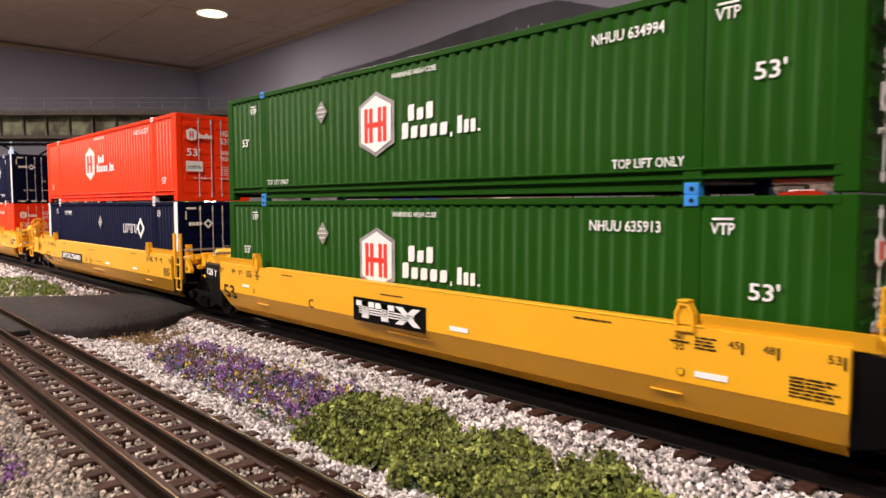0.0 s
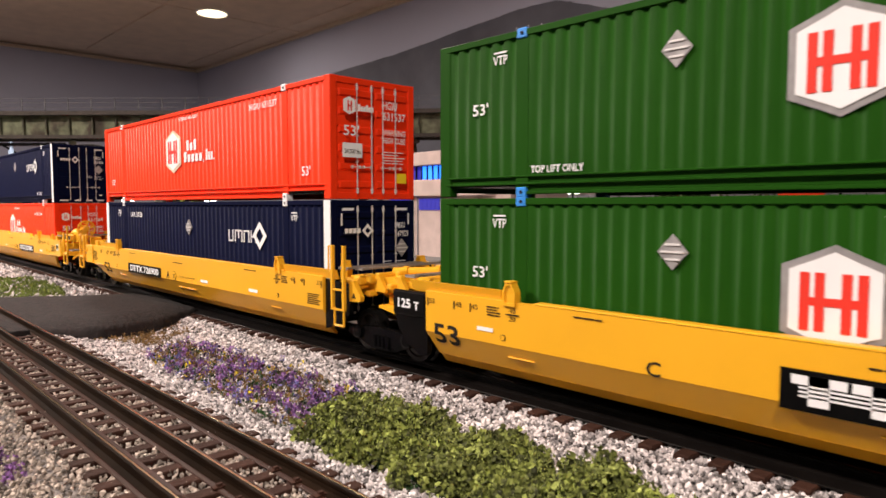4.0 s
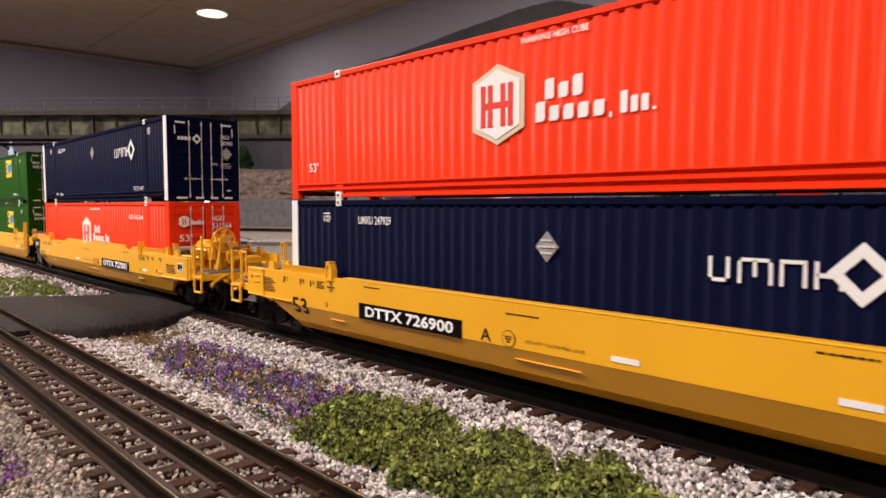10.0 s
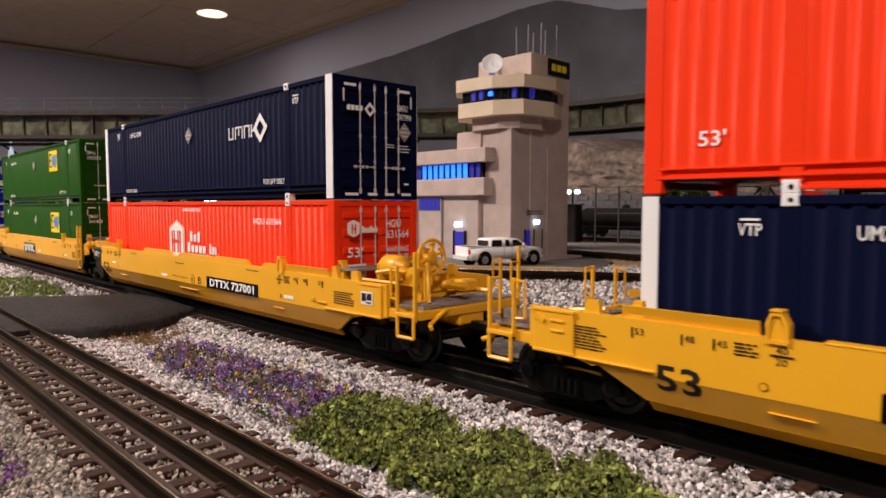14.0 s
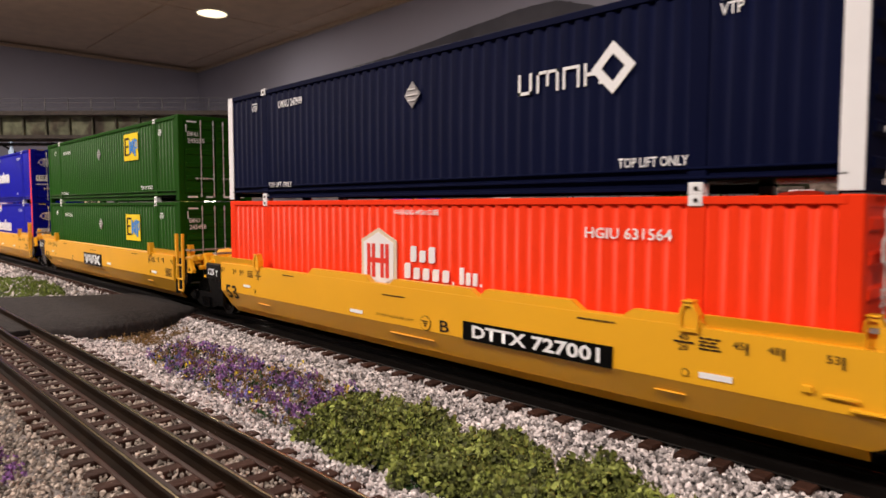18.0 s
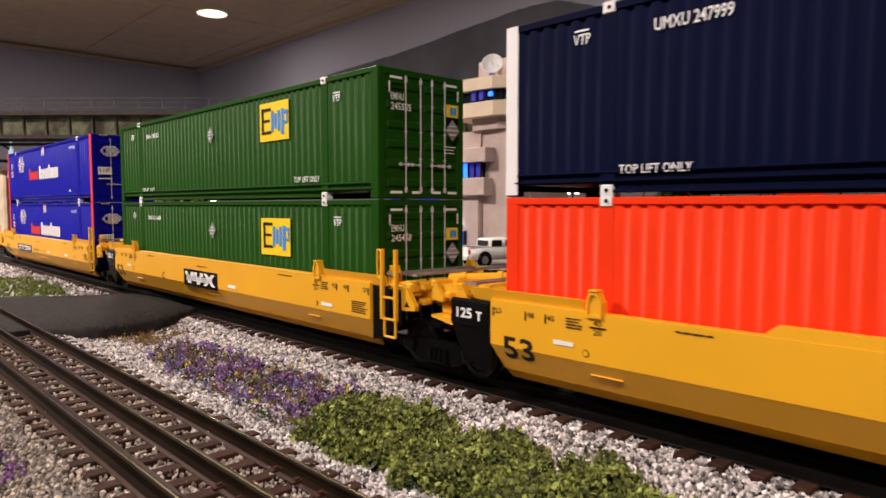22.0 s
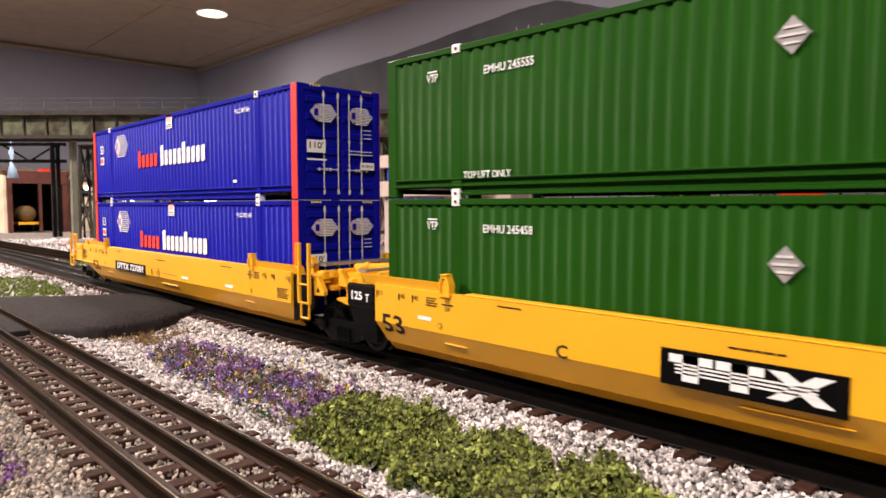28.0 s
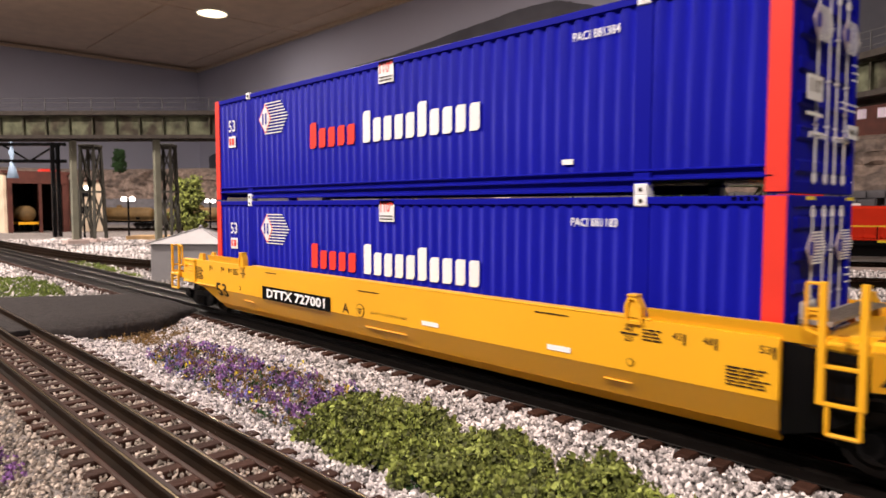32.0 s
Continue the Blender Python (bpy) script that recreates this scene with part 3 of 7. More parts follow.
def container(name, material, label, cast_mat, post_mat, upper, mark):
    """A 53-foot container; its local origin is the near lower corner of its front (door) end."""
    c = thing(name, Matrix.Identity(4), label, "shipping container", "containers on the train")
    h = CH
    zb = 0.0044 if upper else 0.0020
    pm = side_panel_mesh(material, zb + .0034 if upper else zb, h - .0022, -CL + .0045, -.0045)
    for y, r in ((0.0002, 0), (CW - .0002, 180)):
        ob = part("side_panel", pm, None, c)
        ob.matrix_basis = pose(0, y, 0) if r == 0 else pose(-CL, y, 0, 0, 0, 180)
    # roof with shallow cross ribs
    bm = bmesh.new()
    box(bm, -CL + .001, -.001, .001, CW - .001, h - .0022, h - .0010)
    for i in range(30):
        x = -CL + .012 + i * (CL - .024) / 29
        box(bm, x - .002, x + .002, .003, CW - .003, h - .0010, h - .0005)
    part("roof", bm, material, c)
    bm = bmesh.new()
    box(bm, -CL + .003, -.003, .0016, CW - .0016, .0040 if upper else .0008, .0056 if upper else .0022)
    part("floor", bm, M_BLACK, c)
    for y in (0, CW - .0016):
        bm = bmesh.new()
        bbox(bm, -CL + .004, -.004, y - (.0003 if y == 0 else 0), y + (.0016 if y == 0 else .0019), h - .0024, h, .0002)
        part("top_rail", bm, material, c)
        # bottom rail: stepped up beyond the lifting points on upper boxes
        if upper:
            rails = (("bottom_rail", CAST2, CAST1, -.0002, .0016, .0010, .0022), ("rail_web", CAST2, CAST1, .0010, .0020, .0021, .0045), ("side_rail", -CL + .004, -.004, -.0004, .0016, .0044, .0053), ("side_rail_web", -CL + .004, -.004, .0009, .0018, .0052, .0072), ("panel_ledge", -CL + .0045, -.0045, -.0003, .0014, .0071, .0079))
        else:
            rails = (("bottom_rail", -CL + .004, -.004, 0, .0016, .0004, .0026),)
        for nm, x0, x1, ya, yb, za, zb_ in rails:
            bm = bmesh.new()
            bbox(bm, x0, x1, min(y + ya, CW - yb) if y else ya, CW - ya if y else yb, za, zb_, .0002)
            part(nm, bm, material, c)
    for x0, x1 in ((-.0062, 0), (-CL, -CL + .0062 if post_mat is material else -CL + .0055)):
        for y in (0, CW - .0040):
            bm = bmesh.new()
            bbox(bm, x0, x1, y - .0001, y + .0041, 0.0002, h + .0002, .0004)
            po = part("corner_post", bm, material, c)
            if post_mat is not material:
                bm = bmesh.new()
                q = y - .0001 if y == 0 else y + .0041
                bbox(bm, x0 - (0 if x0 < -.1 else 0), x1 - (.0004 if x1 == 0 else 0), q - .0003, q + .0003, .0006, h, .0001)
                part("post_face", bm, post_mat, po, "white painted post face" if post_mat is M_WHITE else "red painted post face")
    # 40-foot posts and castings
    for x in (CAST1, CAST2):
        for y in (0.0, CW - .0012):
            bm = bmesh.new()
            bbox(bm, x - .0030, x + .0030, y + .0001, y + .0012, .0030, h - .0024, .0003)
            part("lifting_post", bm, material, c)
        for y in (-.0005, CW - .0035):
            for z in (.0000, h - .0030):
                bm = bmesh.new()
                bbox(bm, x - .0023, x + .0023, y, y + .0040, z, z + .0036, .0003)
                part("corner_casting", bm, cast_mat, c)
                if y < 0:
                    bm = bmesh.new()
                    lathe(bm, ((.0007, 0), (.0006, .0003)), pose(x + .0002, y - .0001, z + .0018, 90), 8)
                    part("casting_hole", bm, M_INK, c)
    # plain rear wall
    bm = bmesh.new()
    box(bm, -CL + .0008, -CL + .0020, .003, CW - .003, .002, h - .001)
    rear = part("rear_wall", bm, material, c)
    bm = bmesh.new()
    box(bm, -CL + .0002, -CL + .0009, -.0014, .0014, .004, h - .004)
    rib = mesh_of("wall_rib", bm, material)
    for i in range(9):
        ob = part("wall_rib", rib, None, rear)
        ob.matrix_basis = pose(0, .006 + i * (CW - .012) / 8, 0)
    # door end
    bm = bmesh.new()
    bbox(bm, -.0030, -.0002, .0030, CW - .0030, .0002, .0036, .0003)
    part("door_sill", bm, material, c)
    bm = bmesh.new()
    bbox(bm, -.0030, -.0002, .0030, CW - .0030, h - .0032, h + .0001, .0003)
    part("door_header", bm, material, c)
    w = (CW - .0076) / 2
    dm = door_mesh(material, h, w)
    for k in range(2):
        d = part("door", dm, None, c)
        d.matrix_basis = pose(-.0008, .0038 + k * w, 0)
        for f in ((.285, .455), (.590, .745))[k]:
            r = part("locking_bar", ROD_M, None, d, "grey steel locking bar")
            r.matrix_basis = pose(.0017, CW * f - .0038 - k * w, .0016)
        bm = bmesh.new()
        for f, z in (((.20, .46), .27), ((.56, .82), .27)):
            if (k == 0) != (f[0] < .5):
                continue
            y0, y1 = CW * f[0] - .0038 - k * w, CW * f[1] - .0038 - k * w
            bm = bmesh.new()
            rod(bm, (.0020, y0, h * z), (.0020, y1, h * z), .00026, 5)
            for q in (.12, .45, .62, .95):
                y = y0 + (y1 - y0) * q
                box(bm, .0010, .0021, y - .0003, y + .0003, h * z - .0008, h * z + .0008)
            part("door_handle", bm, M_ROD, d)
        for i in range(4):
            z = h * (.10 + .25 * i)
            y = -.0010 if k == 0 else w - .0006
            bm = bmesh.new()
            bbox(bm, .0000, .0009, y, y + .0016, z, z + .0024, .0002)
            part("hinge", bm, material, d)
    mark(c, upper)
    return c


# -- painted marks; brand marks are plain shapes --

MS = -.0001


def bars(c, rects, material, name="marking", y=MS):
    """Painted marks: each block a part, but writing too small to read stays one piece of stuff."""
    if name == "marking" and len(rects) > 4:
        bm = bmesh.new()
        plates(bm, rects, y)
        ob = part(name, bm, material, c)
        ob["kind"] = "stuff"
        return ob
    for r in rects:
        bm = bmesh.new()
        plates(bm, [r], y)
        ob = part(name, bm, material, c)
    return ob


def brand_word(c, x0, x1, z0, z1, n, material, gap=.2, tall=(0,), end=False, y=MS):
    """Plain chamfered blocks that stand for a brand name, one part each."""
    w = (x1 - x0) / n
    for i in range(n):
        top = z1 if i in tall or not tall else z0 + (z1 - z0) * .74
        a, b = x0 + i * w, x0 + (i + 1 - gap) * w
        d = b - a
        bm = bmesh.new()
        s = min(d, top - z0) * .22
        outline(bm, [(a, z0), (b - s, z0), (b, z0 + s), (b, top), (a + s, top), (a, top - s)], y, .0002)
        ob = part("wordmark_block", bm, material, c)
        if end:
            on_end(ob)


def outline(bm, pts, y, t=.0003):
    lo = [bm.verts.new((x, y, z)) for x, z in pts]
    hi = [bm.verts.new((x, y - t, z)) for x, z in pts]
    n = len(pts)
    bm.faces.new(hi)
    for i in range(n):
        bm.faces.new((lo[i], hi[i], hi[(i + 1) % n], lo[(i + 1) % n]))


def frame_loop(bm, outer, inner, y, t=.0003):
    n = len(outer)
    o = [bm.verts.new((x, y - t, z)) for x, z in outer]
    i2 = [bm.verts.new((x, y - t, z)) for x, z in inner]
    for k in range(n):
        j = (k + 1) % n
        bm.faces.new((o[k], o[j], i2[j], i2[k]))


def on_end(ob):
    """Turns a mark made for a side onto the door end; its x then runs along y."""
    ob.matrix_basis = pose(.0022, 0, 0, 0, 0, 90)
    return ob


def stuff_mark(ob):
    ob["kind"] = "stuff"
    return ob


def hexa(cx, cz, w, h):
    return [(cx - w, cz - h * .62), (cx - w, cz + h * .62), (cx - w * .35, cz + h * .86), (cx, cz + h), (cx + w * .35, cz + h * .86), (cx + w, cz + h * .62), (cx + w, cz - h * .62), (cx + w * .35, cz - h * .86), (cx, cz - h), (cx - w * .35, cz - h * .86)]


def hexagon_emblem(c, cx, cz, wht, edge):
    bm = bmesh.new()
    outline(bm, hexa(cx, cz, .0128, .0145), MS)
    part("emblem", bm, edge, c, "hexagonal emblem")
    bm = bmesh.new()
    outline(bm, hexa(cx, cz, .0108, .0126), MS - .0003)
    part("emblem", bm, wht, c)
    bars(c, [(cx - .0080, cx - .0057, cz - .0080, cz + .0072), (cx - .0044, cx - .0021, cz - .0080, cz + .0072), (cx + .0019, cx + .0042, cz - .0080, cz + .0072), (cx + .0055, cx + .0078, cz - .0080, cz + .0072), (cx - .0057, cx - .0044, cz - .0014, cz + .0008), (cx - .0021, cx + .0019, cz - .0014, cz + .0008), (cx + .0042, cx + .0055, cz - .0014, cz + .0008)], M_RED, "emblem", MS - .0006)


def hexagon_words(c, x, z, material):
    brand_word(c, x + .004, x + .0215, z + .0074, z + .0142, 3, material, .34, (0, 2))
    brand_word(c, x, x + .0300, z, z + .0068, 5, material, .34, (0,))
    brand_word(c, x + .034, x + .0450, z, z + .0068, 3, material, .34, (0,))
    bars(c, [(x + .0300, x + .0308, z - .001, z + .0008), (x + .0452, x + .0462, z, z + .001)], material, "wordmark_block")


def diamond(c, cx, cz, r=.0050, material=None, end=False):
    bm = bmesh.new()
    outline(bm, [(cx - r, cz), (cx, cz + r * 1.1), (cx + r, cz), (cx, cz - r * 1.1)], MS, .0005)
    ob = part("placard", bm, material or M_SILVER, c, "silver diamond placard holder")
    bm = bmesh.new()
    for k in (-.45, 0, .45):
        box(bm, cx - r * .75 + abs(k) * r * .6, cx + r * .75 - abs(k) * r * .6, MS - .0009, MS - .0005, cz + k * r - .0003, cz + k * r + .0003)
    part("placard_slat", bm, M_ROD, ob)
    return on_end(ob) if end else ob


def blur(x0, x1, z0, z1, rows, rnd):
    """Writing too small to read: short bars."""
    out = []
    for r in range(rows):
        z = z0 + (z1 - z0) * (r + .2) / rows
        x, end_ = x0, x1 - (x1 - x0) * rnd.uniform(0, .3 if rows > 2 else 0)
        while x < end_:
            w = rnd.uniform(.0012, .0040)
            out.append((x, min(x + w, end_), z, z + min(.00042, (z1 - z0) / rows * .40)))
            x += w + .0005
    return out


def mark_hexagon(material, edge, number, cast):
    def f(c, upper):
        rnd = random.Random(7)
        lx = -.1928
        hexagon_emblem(c, lx, .0335 if upper else .0325, M_WHITE, edge)
        hexagon_words(c, lx + .018, .0255, M_WHITE)
        sx = -.0785 if number[0] == "N" else -.0815
        lettering(number, sx, .0486 if number[0] == "N" else (.0500 if upper else .0462), .0255 if number[0] == "N" else .031, .0036, MS - .0002, M_WHITE, c)
        wx = -.182
        lettering("WARNING HIGH CUBE", wx, .0520 if number[0] == "N" else .0530, .029, .0022, MS - .0002, M_WHITE, c)
        lettering("53'", -.0262, .0308 if number[0] == "N" else .0120, .0082, .0050, MS - .0002, M_WHITE, c)
        lettering("53'", -.3202 if number[0] == "N" else -.3215, (.031 if upper else .0292) if number[0] == "N" else .0135, .0080, .0045, MS - .0002, M_WHITE, c)
        if number[0] == "N":
            for x in (-.0375, -.3098):
                lettering("VTP", x, .0486, .0070, .0034, MS - .0002, M_WHITE, c)
                bars(c, [(x + .0005, x + .0065, .0528, .0534)], M_WHITE)
            lettering("TOP LIFT ONLY", -.0703, .0085, .0245, .0030, MS - .0002, M_WHITE, c)
            lettering("TOP LIFT ONLY", -.2915, .0085, .0225, .0026, MS - .0002, M_WHITE, c)
            diamond(c, -.2367, .043)
        # door end
        bm = bmesh.new()
        outline(bm, hexa(.0098, .0455, .0036, .0044), 0)
        on_end(part("emblem", bm, M_WHITE, c))
        bm = bmesh.new()
        plates(bm, [(.0085, .0092, .0430, .0478), (.0104, .0111, .0430, .0478), (.0092, .0104, .0450, .0456)], -.0004)
        on_end(part("emblem", bm, M_RED, c))
        brand_word(c, .0150, .0250, .0432, .0466, 6, M_WHITE, .15, (0, 3), True, 0)
        lettering(number[:4], .0310, .0455, .0095, .0042, .0023, M_WHITE, c, "end")
        lettering(number[5:], .0310, .0400, .0150, .0042, .0023, M_WHITE, c, "end")
        lettering("53'", .0062, .0310, .0095, .0052, .0023, M_WHITE, c, "end")
        lettering("WARNING", .0310, .0325, .0150, .0030, .0023, M_WHITE, c, "end")
        lettering("HIGH CUBE", .0310, .0285, .0150, .0030, .0023, M_WHITE, c, "end")
        bm = bmesh.new()
        plates(bm, blur(.031, .046, .018, .025, 5, rnd), 0)
        stuff_mark(on_end(part("marking", bm, M_WHITE, c)))
        bm = bmesh.new()
        plates(bm, [(.0055, .0175, .0205, .0275)], 0)
        on_end(part("sign", bm, M_WHITE, c, "white weight sign"))
        lettering("24,000 lbs", .0065, .0220, .0100, .0026, .0025, M_INK, c, "end")
        bm = bmesh.new()
        plates(bm, [(.0400, .0465, .0085, .0135)], 0)
        on_end(part("sign", bm, M_EMBLEM, c, "small yellow warning sign"))
    return f


def mark_lozenge(number):
    def f(c, upper):
        rnd = random.Random(9)
        x, z = -.1110, .0353
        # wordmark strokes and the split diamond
        s = .0011
        bars(c, [(x, x + s, z, z + .0072), (x, x + .0062, z, z + s), (x + .0051, x + .0062, z, z + .0072),
                 (x + .0084, x + .0094, z, z + .0072), (x + .0168, x + .0178, z, z + .0072), (x + .0084, x + .0178, z + .0062, z + .0072), (x + .0126, x + .0136, z + .002, z + .0068),
                 (x + .0196, x + .0206, z, z + .0064), (x + .0254, x + .0264, z, z + .0064), (x + .0196, x + .0264, z + .0062, z + .0072),
                 (x + .0282, x + .0292, z, z + .0072), (x + .0340, x + .0350, z, z + .0072), (x + .0286, x + .0346, z + .0030, z + .0042)], M_WHITE, "wordmark")
        cx, cz = -.0718, .0398
        bm = bmesh.new()
        r, q = .0082, .0043
        frame_loop(bm, [(cx - r, cz), (cx, cz + r), (cx + r, cz), (cx, cz - r)], [(cx - q, cz), (cx, cz + q), (cx + q, cz), (cx, cz - q)], MS)
        part("emblem", bm, M_WHITE, c, "white hollow diamond emblem")
        for vx in (-.0375, -.3095):
            lettering("VTP", vx, .0486, .0066, .0034, MS - .0002, M_WHITE, c)
            bars(c, [(vx + .0005, vx + .0060, .0528, .0534)], M_WHITE)
        lettering(number, -.2800, .0482, .0240, .0038, MS - .0002, M_WHITE, c)
        lettering("TOP LIFT ONLY", -.0694, .0085, .0235, .0030, MS - .0002, M_WHITE, c)
        lettering("TOP LIFT ONLY", -.2915, .0068, .0245, .0028, MS - .0002, M_WHITE, c)
        diamond(c, -.1691, .0425)
        # door end
        bm = bmesh.new()
        plates(bm, [(.0050, .0120, .0545, .0558), (.0400, .0470, .0545, .0558), (.0042, .0050, .0470, .0530), (.0475, .0483, .0470, .0530),
                    (.0050, .0130, .0020, .0033), (.0190, .0250, .0020, .0033), (.0300, .0360, .0020, .0033), (.0410, .0475, .0020, .0033), (.0430, .0460, .0075, .0085)], 0)
        stuff_mark(on_end(part("marking", bm, M_WHITE, c)))
        brand_word(c, .0065, .0165, .0430, .0455, 4, M_WHITE, .2, (), True, 0)
        bm = bmesh.new()
        cx, cz, r, q = .0205, .0442, .0036, .0017
        frame_loop(bm, [(cx - r, cz), (cx, cz + r), (cx + r, cz), (cx, cz - r)], [(cx - q, cz), (cx, cz + q), (cx + q, cz), (cx, cz - q)], 0)
        on_end(part("emblem", bm, M_WHITE, c))
        lettering(number[:4], .0385, .0450, .0070, .0032, .0023, M_WHITE, c, "end")
        lettering(number[5:], .0385, .0405, .0095, .0032, .0023, M_WHITE, c, "end")
        diamond(c, .0430, .0345, .0044, None, True)
        bm = bmesh.new()
        plates(bm, blur(.0385, .047, .024, .0285, 3, rnd) + blur(.0310, .036, .026, .0285, 2, rnd), 0)
        stuff_mark(on_end(part("marking", bm, M_WHITE, c)))
    return f


def mark_square(number):
    def f(c, upper):
        rnd = random.Random(10)
        bars(c, [(-.1075, -.0765, .0325, .0535) if upper else (-.1080, -.0765, .0295, .0500)], M_EMBLEM, "emblem")
        z0 = .0325 if upper else .0295
        bars(c, [(-.1050, -.1030, z0 + .004, z0 + .018), (-.1050, -.0950, z0 + .0165, z0 + .018), (-.1050, -.0965, z0 + .0105, z0 + .0118), (-.1050, -.0950, z0 + .004, z0 + .0054)], M_INK, "emblem", MS - .0003)
        bars(c, [(-.0945, -.0922, z0 + .005, z0 + .0160), (-.0910, -.0887, z0 + .0065, z0 + .0145), (-.0875, -.0852, z0 + .005, z0 + .0160), (-.0838, -.0812, z0 + .0030, z0 + .0165), (-.0812, -.0785, z0 + .0140, z0 + .0155), (-.0812, -.0785, z0 + .0085, z0 + .0098), (-.0785, -.0772, z0 + .0085, z0 + .0155)], M_SKY, "emblem", MS - .0003)
        for vx in (-.0356, -.313):
            lettering("VTP", vx, .0470, .0066, .0034, MS - .0002, M_WHITE, c)
            bars(c, [(vx + .0005, vx + .0060, .0510, .0516)], M_WHITE)
        lettering(number, -.2808, .0465, .0240, .0032, MS - .0002, M_WHITE, c)
        lettering("TOP LIFT ONLY", -.0720, .0090, .0245, .0030, MS - .0002, M_WHITE, c)
        lettering("TOP LIFT ONLY", -.2915, .0074, .0245, .0029, MS - .0002, M_WHITE, c)
        diamond(c, -.1710, .0412, .0046)
        bm = bmesh.new()
        plates(bm, [(.0050, .0120, .0545, .0556), (.0400, .0470, .0545, .0556), (.0042, .0049, .0480, .0530), (.0475, .0482, .0480, .0530), (.0050, .0120, .0025, .0037), (.0180, .0230, .0025, .0037), (.0310, .0360, .0025, .0037), (.0410, .0470, .0025, .0037)], 0)
        stuff_mark(on_end(part("marking", bm, M_WHITE, c)))
        lettering(number[:4], .0055, .0450, .0075, .0032, .0023, M_WHITE, c, "end")
        lettering(number[5:], .0055, .0405, .0120, .0032, .0023, M_WHITE, c, "end")
        bm = bmesh.new()
        plates(bm, [(.0400, .0480, .0400, .0460)], 0)
        on_end(part("emblem", bm, M_EMBLEM, c))
        brand_word(c, .0425, .0470, .0412, .0448, 2, M_SKY, .2, (), True, -.0003)
        diamond(c, .0440, .0335, .0046, None, True)
        bm = bmesh.new()
        plates(bm, blur(.0385, .047, .022, .0265, 3, rnd), 0)
        stuff_mark(on_end(part("marking", bm, M_WHITE, c)))
    return f


def mark_speed_lines(number):
    def f(c, upper):
        rnd = random.Random(12)
        z = .0252
        # two-tone wordmark, taller first letters
        brand_word(c, -.2310, -.1905, z, z + .0125, 5, M_RED, .30)
        brand_word(c, -.1862, -.1100, z, z + .0140, 10, M_WHITE, .30, (0, 5))
        cx, cz = -.2765, .0440
        bm = bmesh.new()
        outline(bm, [(cx - .0072, cz), (cx, cz + .0082), (cx + .0062, cz), (cx, cz - .0082)], MS, .0002)
        part("emblem", bm, M_RED, c)
        bm = bmesh.new()
        outline(bm, [(cx - .0064, cz), (cx, cz + .0073), (cx + .0054, cz), (cx, cz - .0073)], MS - .0002, .0001)
        part("emblem", bm, M_WHITE, c, "white diamond emblem with speed lines")
        bars(c, [(cx + .002 - abs(k) * .0006, cx + .0240 - abs(k) * .0014, cz + k * .0016 - .00028, cz + k * .0016 + .00028) for k in range(-5, 6)], M_WHITE, "emblem")
        bars(c, [(cx - .0030, cx - .0016, cz - .0030, cz + .0030), (cx + .0004, cx + .0018, cz - .0030, cz + .0030)], M_BLUE, "emblem", MS - .0003)
        lettering("53", -.3210, .0400, .0085, .0068, MS - .0002, M_WHITE, c)
        bars(c, [(-.3210, -.3125, .0310, .0375)], M_WHITE, "sign")
        bars(c, [(-.3198, -.3180, .0325, .0362), (-.3165, -.3140, .0325, .0362)], M_RED, "marking", MS - .0003)
        bars(c, [(-.1745, -.1640, .0498, .0592)], M_WHITE, "sign")
        lettering("110\"", -.1735, .0540, .0085, .0044, MS - .0003, M_RED, c)
        bars(c, blur(-.1735, -.1650, .0505, .0532, 2, rnd), M_INK, "marking", MS - .0003)
        lettering(number, -.0695, .0500, .0180, .0028, MS - .0002, M_WHITE, c)
        bars(c, [(-.0735, -.0690, .0105, .0122)], M_WHITE, "marking")
        # door end
        for cy in (.0105, .0345):
            bm = bmesh.new()
            plates(bm, [(cy + .0010 - abs(k) * .0001, cy + .0128 - abs(k) * .0008, .0452 + k * .00085 - .00022, .0452 + k * .00085 + .00022) for k in range(-5, 6)], 0)
            stuff_mark(on_end(part("emblem", bm, M_WHITE, c, "fine white speed lines")))
            bm = bmesh.new()
            outline(bm, [(cy - .0046, .0452), (cy - .0008, .0494), (cy + .0030, .0452), (cy - .0008, .0410)], -.0002)
            on_end(part("emblem", bm, M_MAUVE, c, "pale diamond emblem"))
            bm = bmesh.new()
            plates(bm, [(cy - .0020, cy + .0004, .0434, .0470)], -.0005)
            on_end(part("emblem", bm, M_BLUE, c))
        for q, lab in (((.0040, .0155, .0245, .0310), "white height sign"), ((.0385, .0480, .0165, .0205), "white weight sign")):
            bm = bmesh.new()
            plates(bm, [q], 0)
            on_end(part("sign", bm, M_WHITE, c, lab))
        lettering("110'", .0055, .0265, .0085, .0036, .0025, M_INK, c, "end")
        lettering("24,000 lbs", .0392, .0175, .0080, .0018, .0025, M_INK, c, "end")
        bm = bmesh.new()
        plates(bm, blur(.0410, .0475, .0330, .0395, 3, rnd) + blur(.031, .047, .0240, .0275, 2, rnd) + [(.0040, .0160, .0205, .0214)], 0)
        stuff_mark(on_end(part("marking", bm, M_WHITE, c)))
        bm = bmesh.new()
        for x0 in (.006, .040):
            for k in range(4):
                plates(bm, [(x0 + k * .0018, x0 + k * .0018 + .0010, h0 - .0012, h0 - .0002) for h0 in (CH,)], 0)
        stuff_mark(on_end(part("marking", bm, M_YFLOWER, c, "yellow hazard dashes")))
        bars(c, [(-.0150 + k * .0020, -.0138 + k * .0020, CH - .0014, CH - .0002) for k in range(4)], M_YFLOWER)
    return f


# -- well cars --


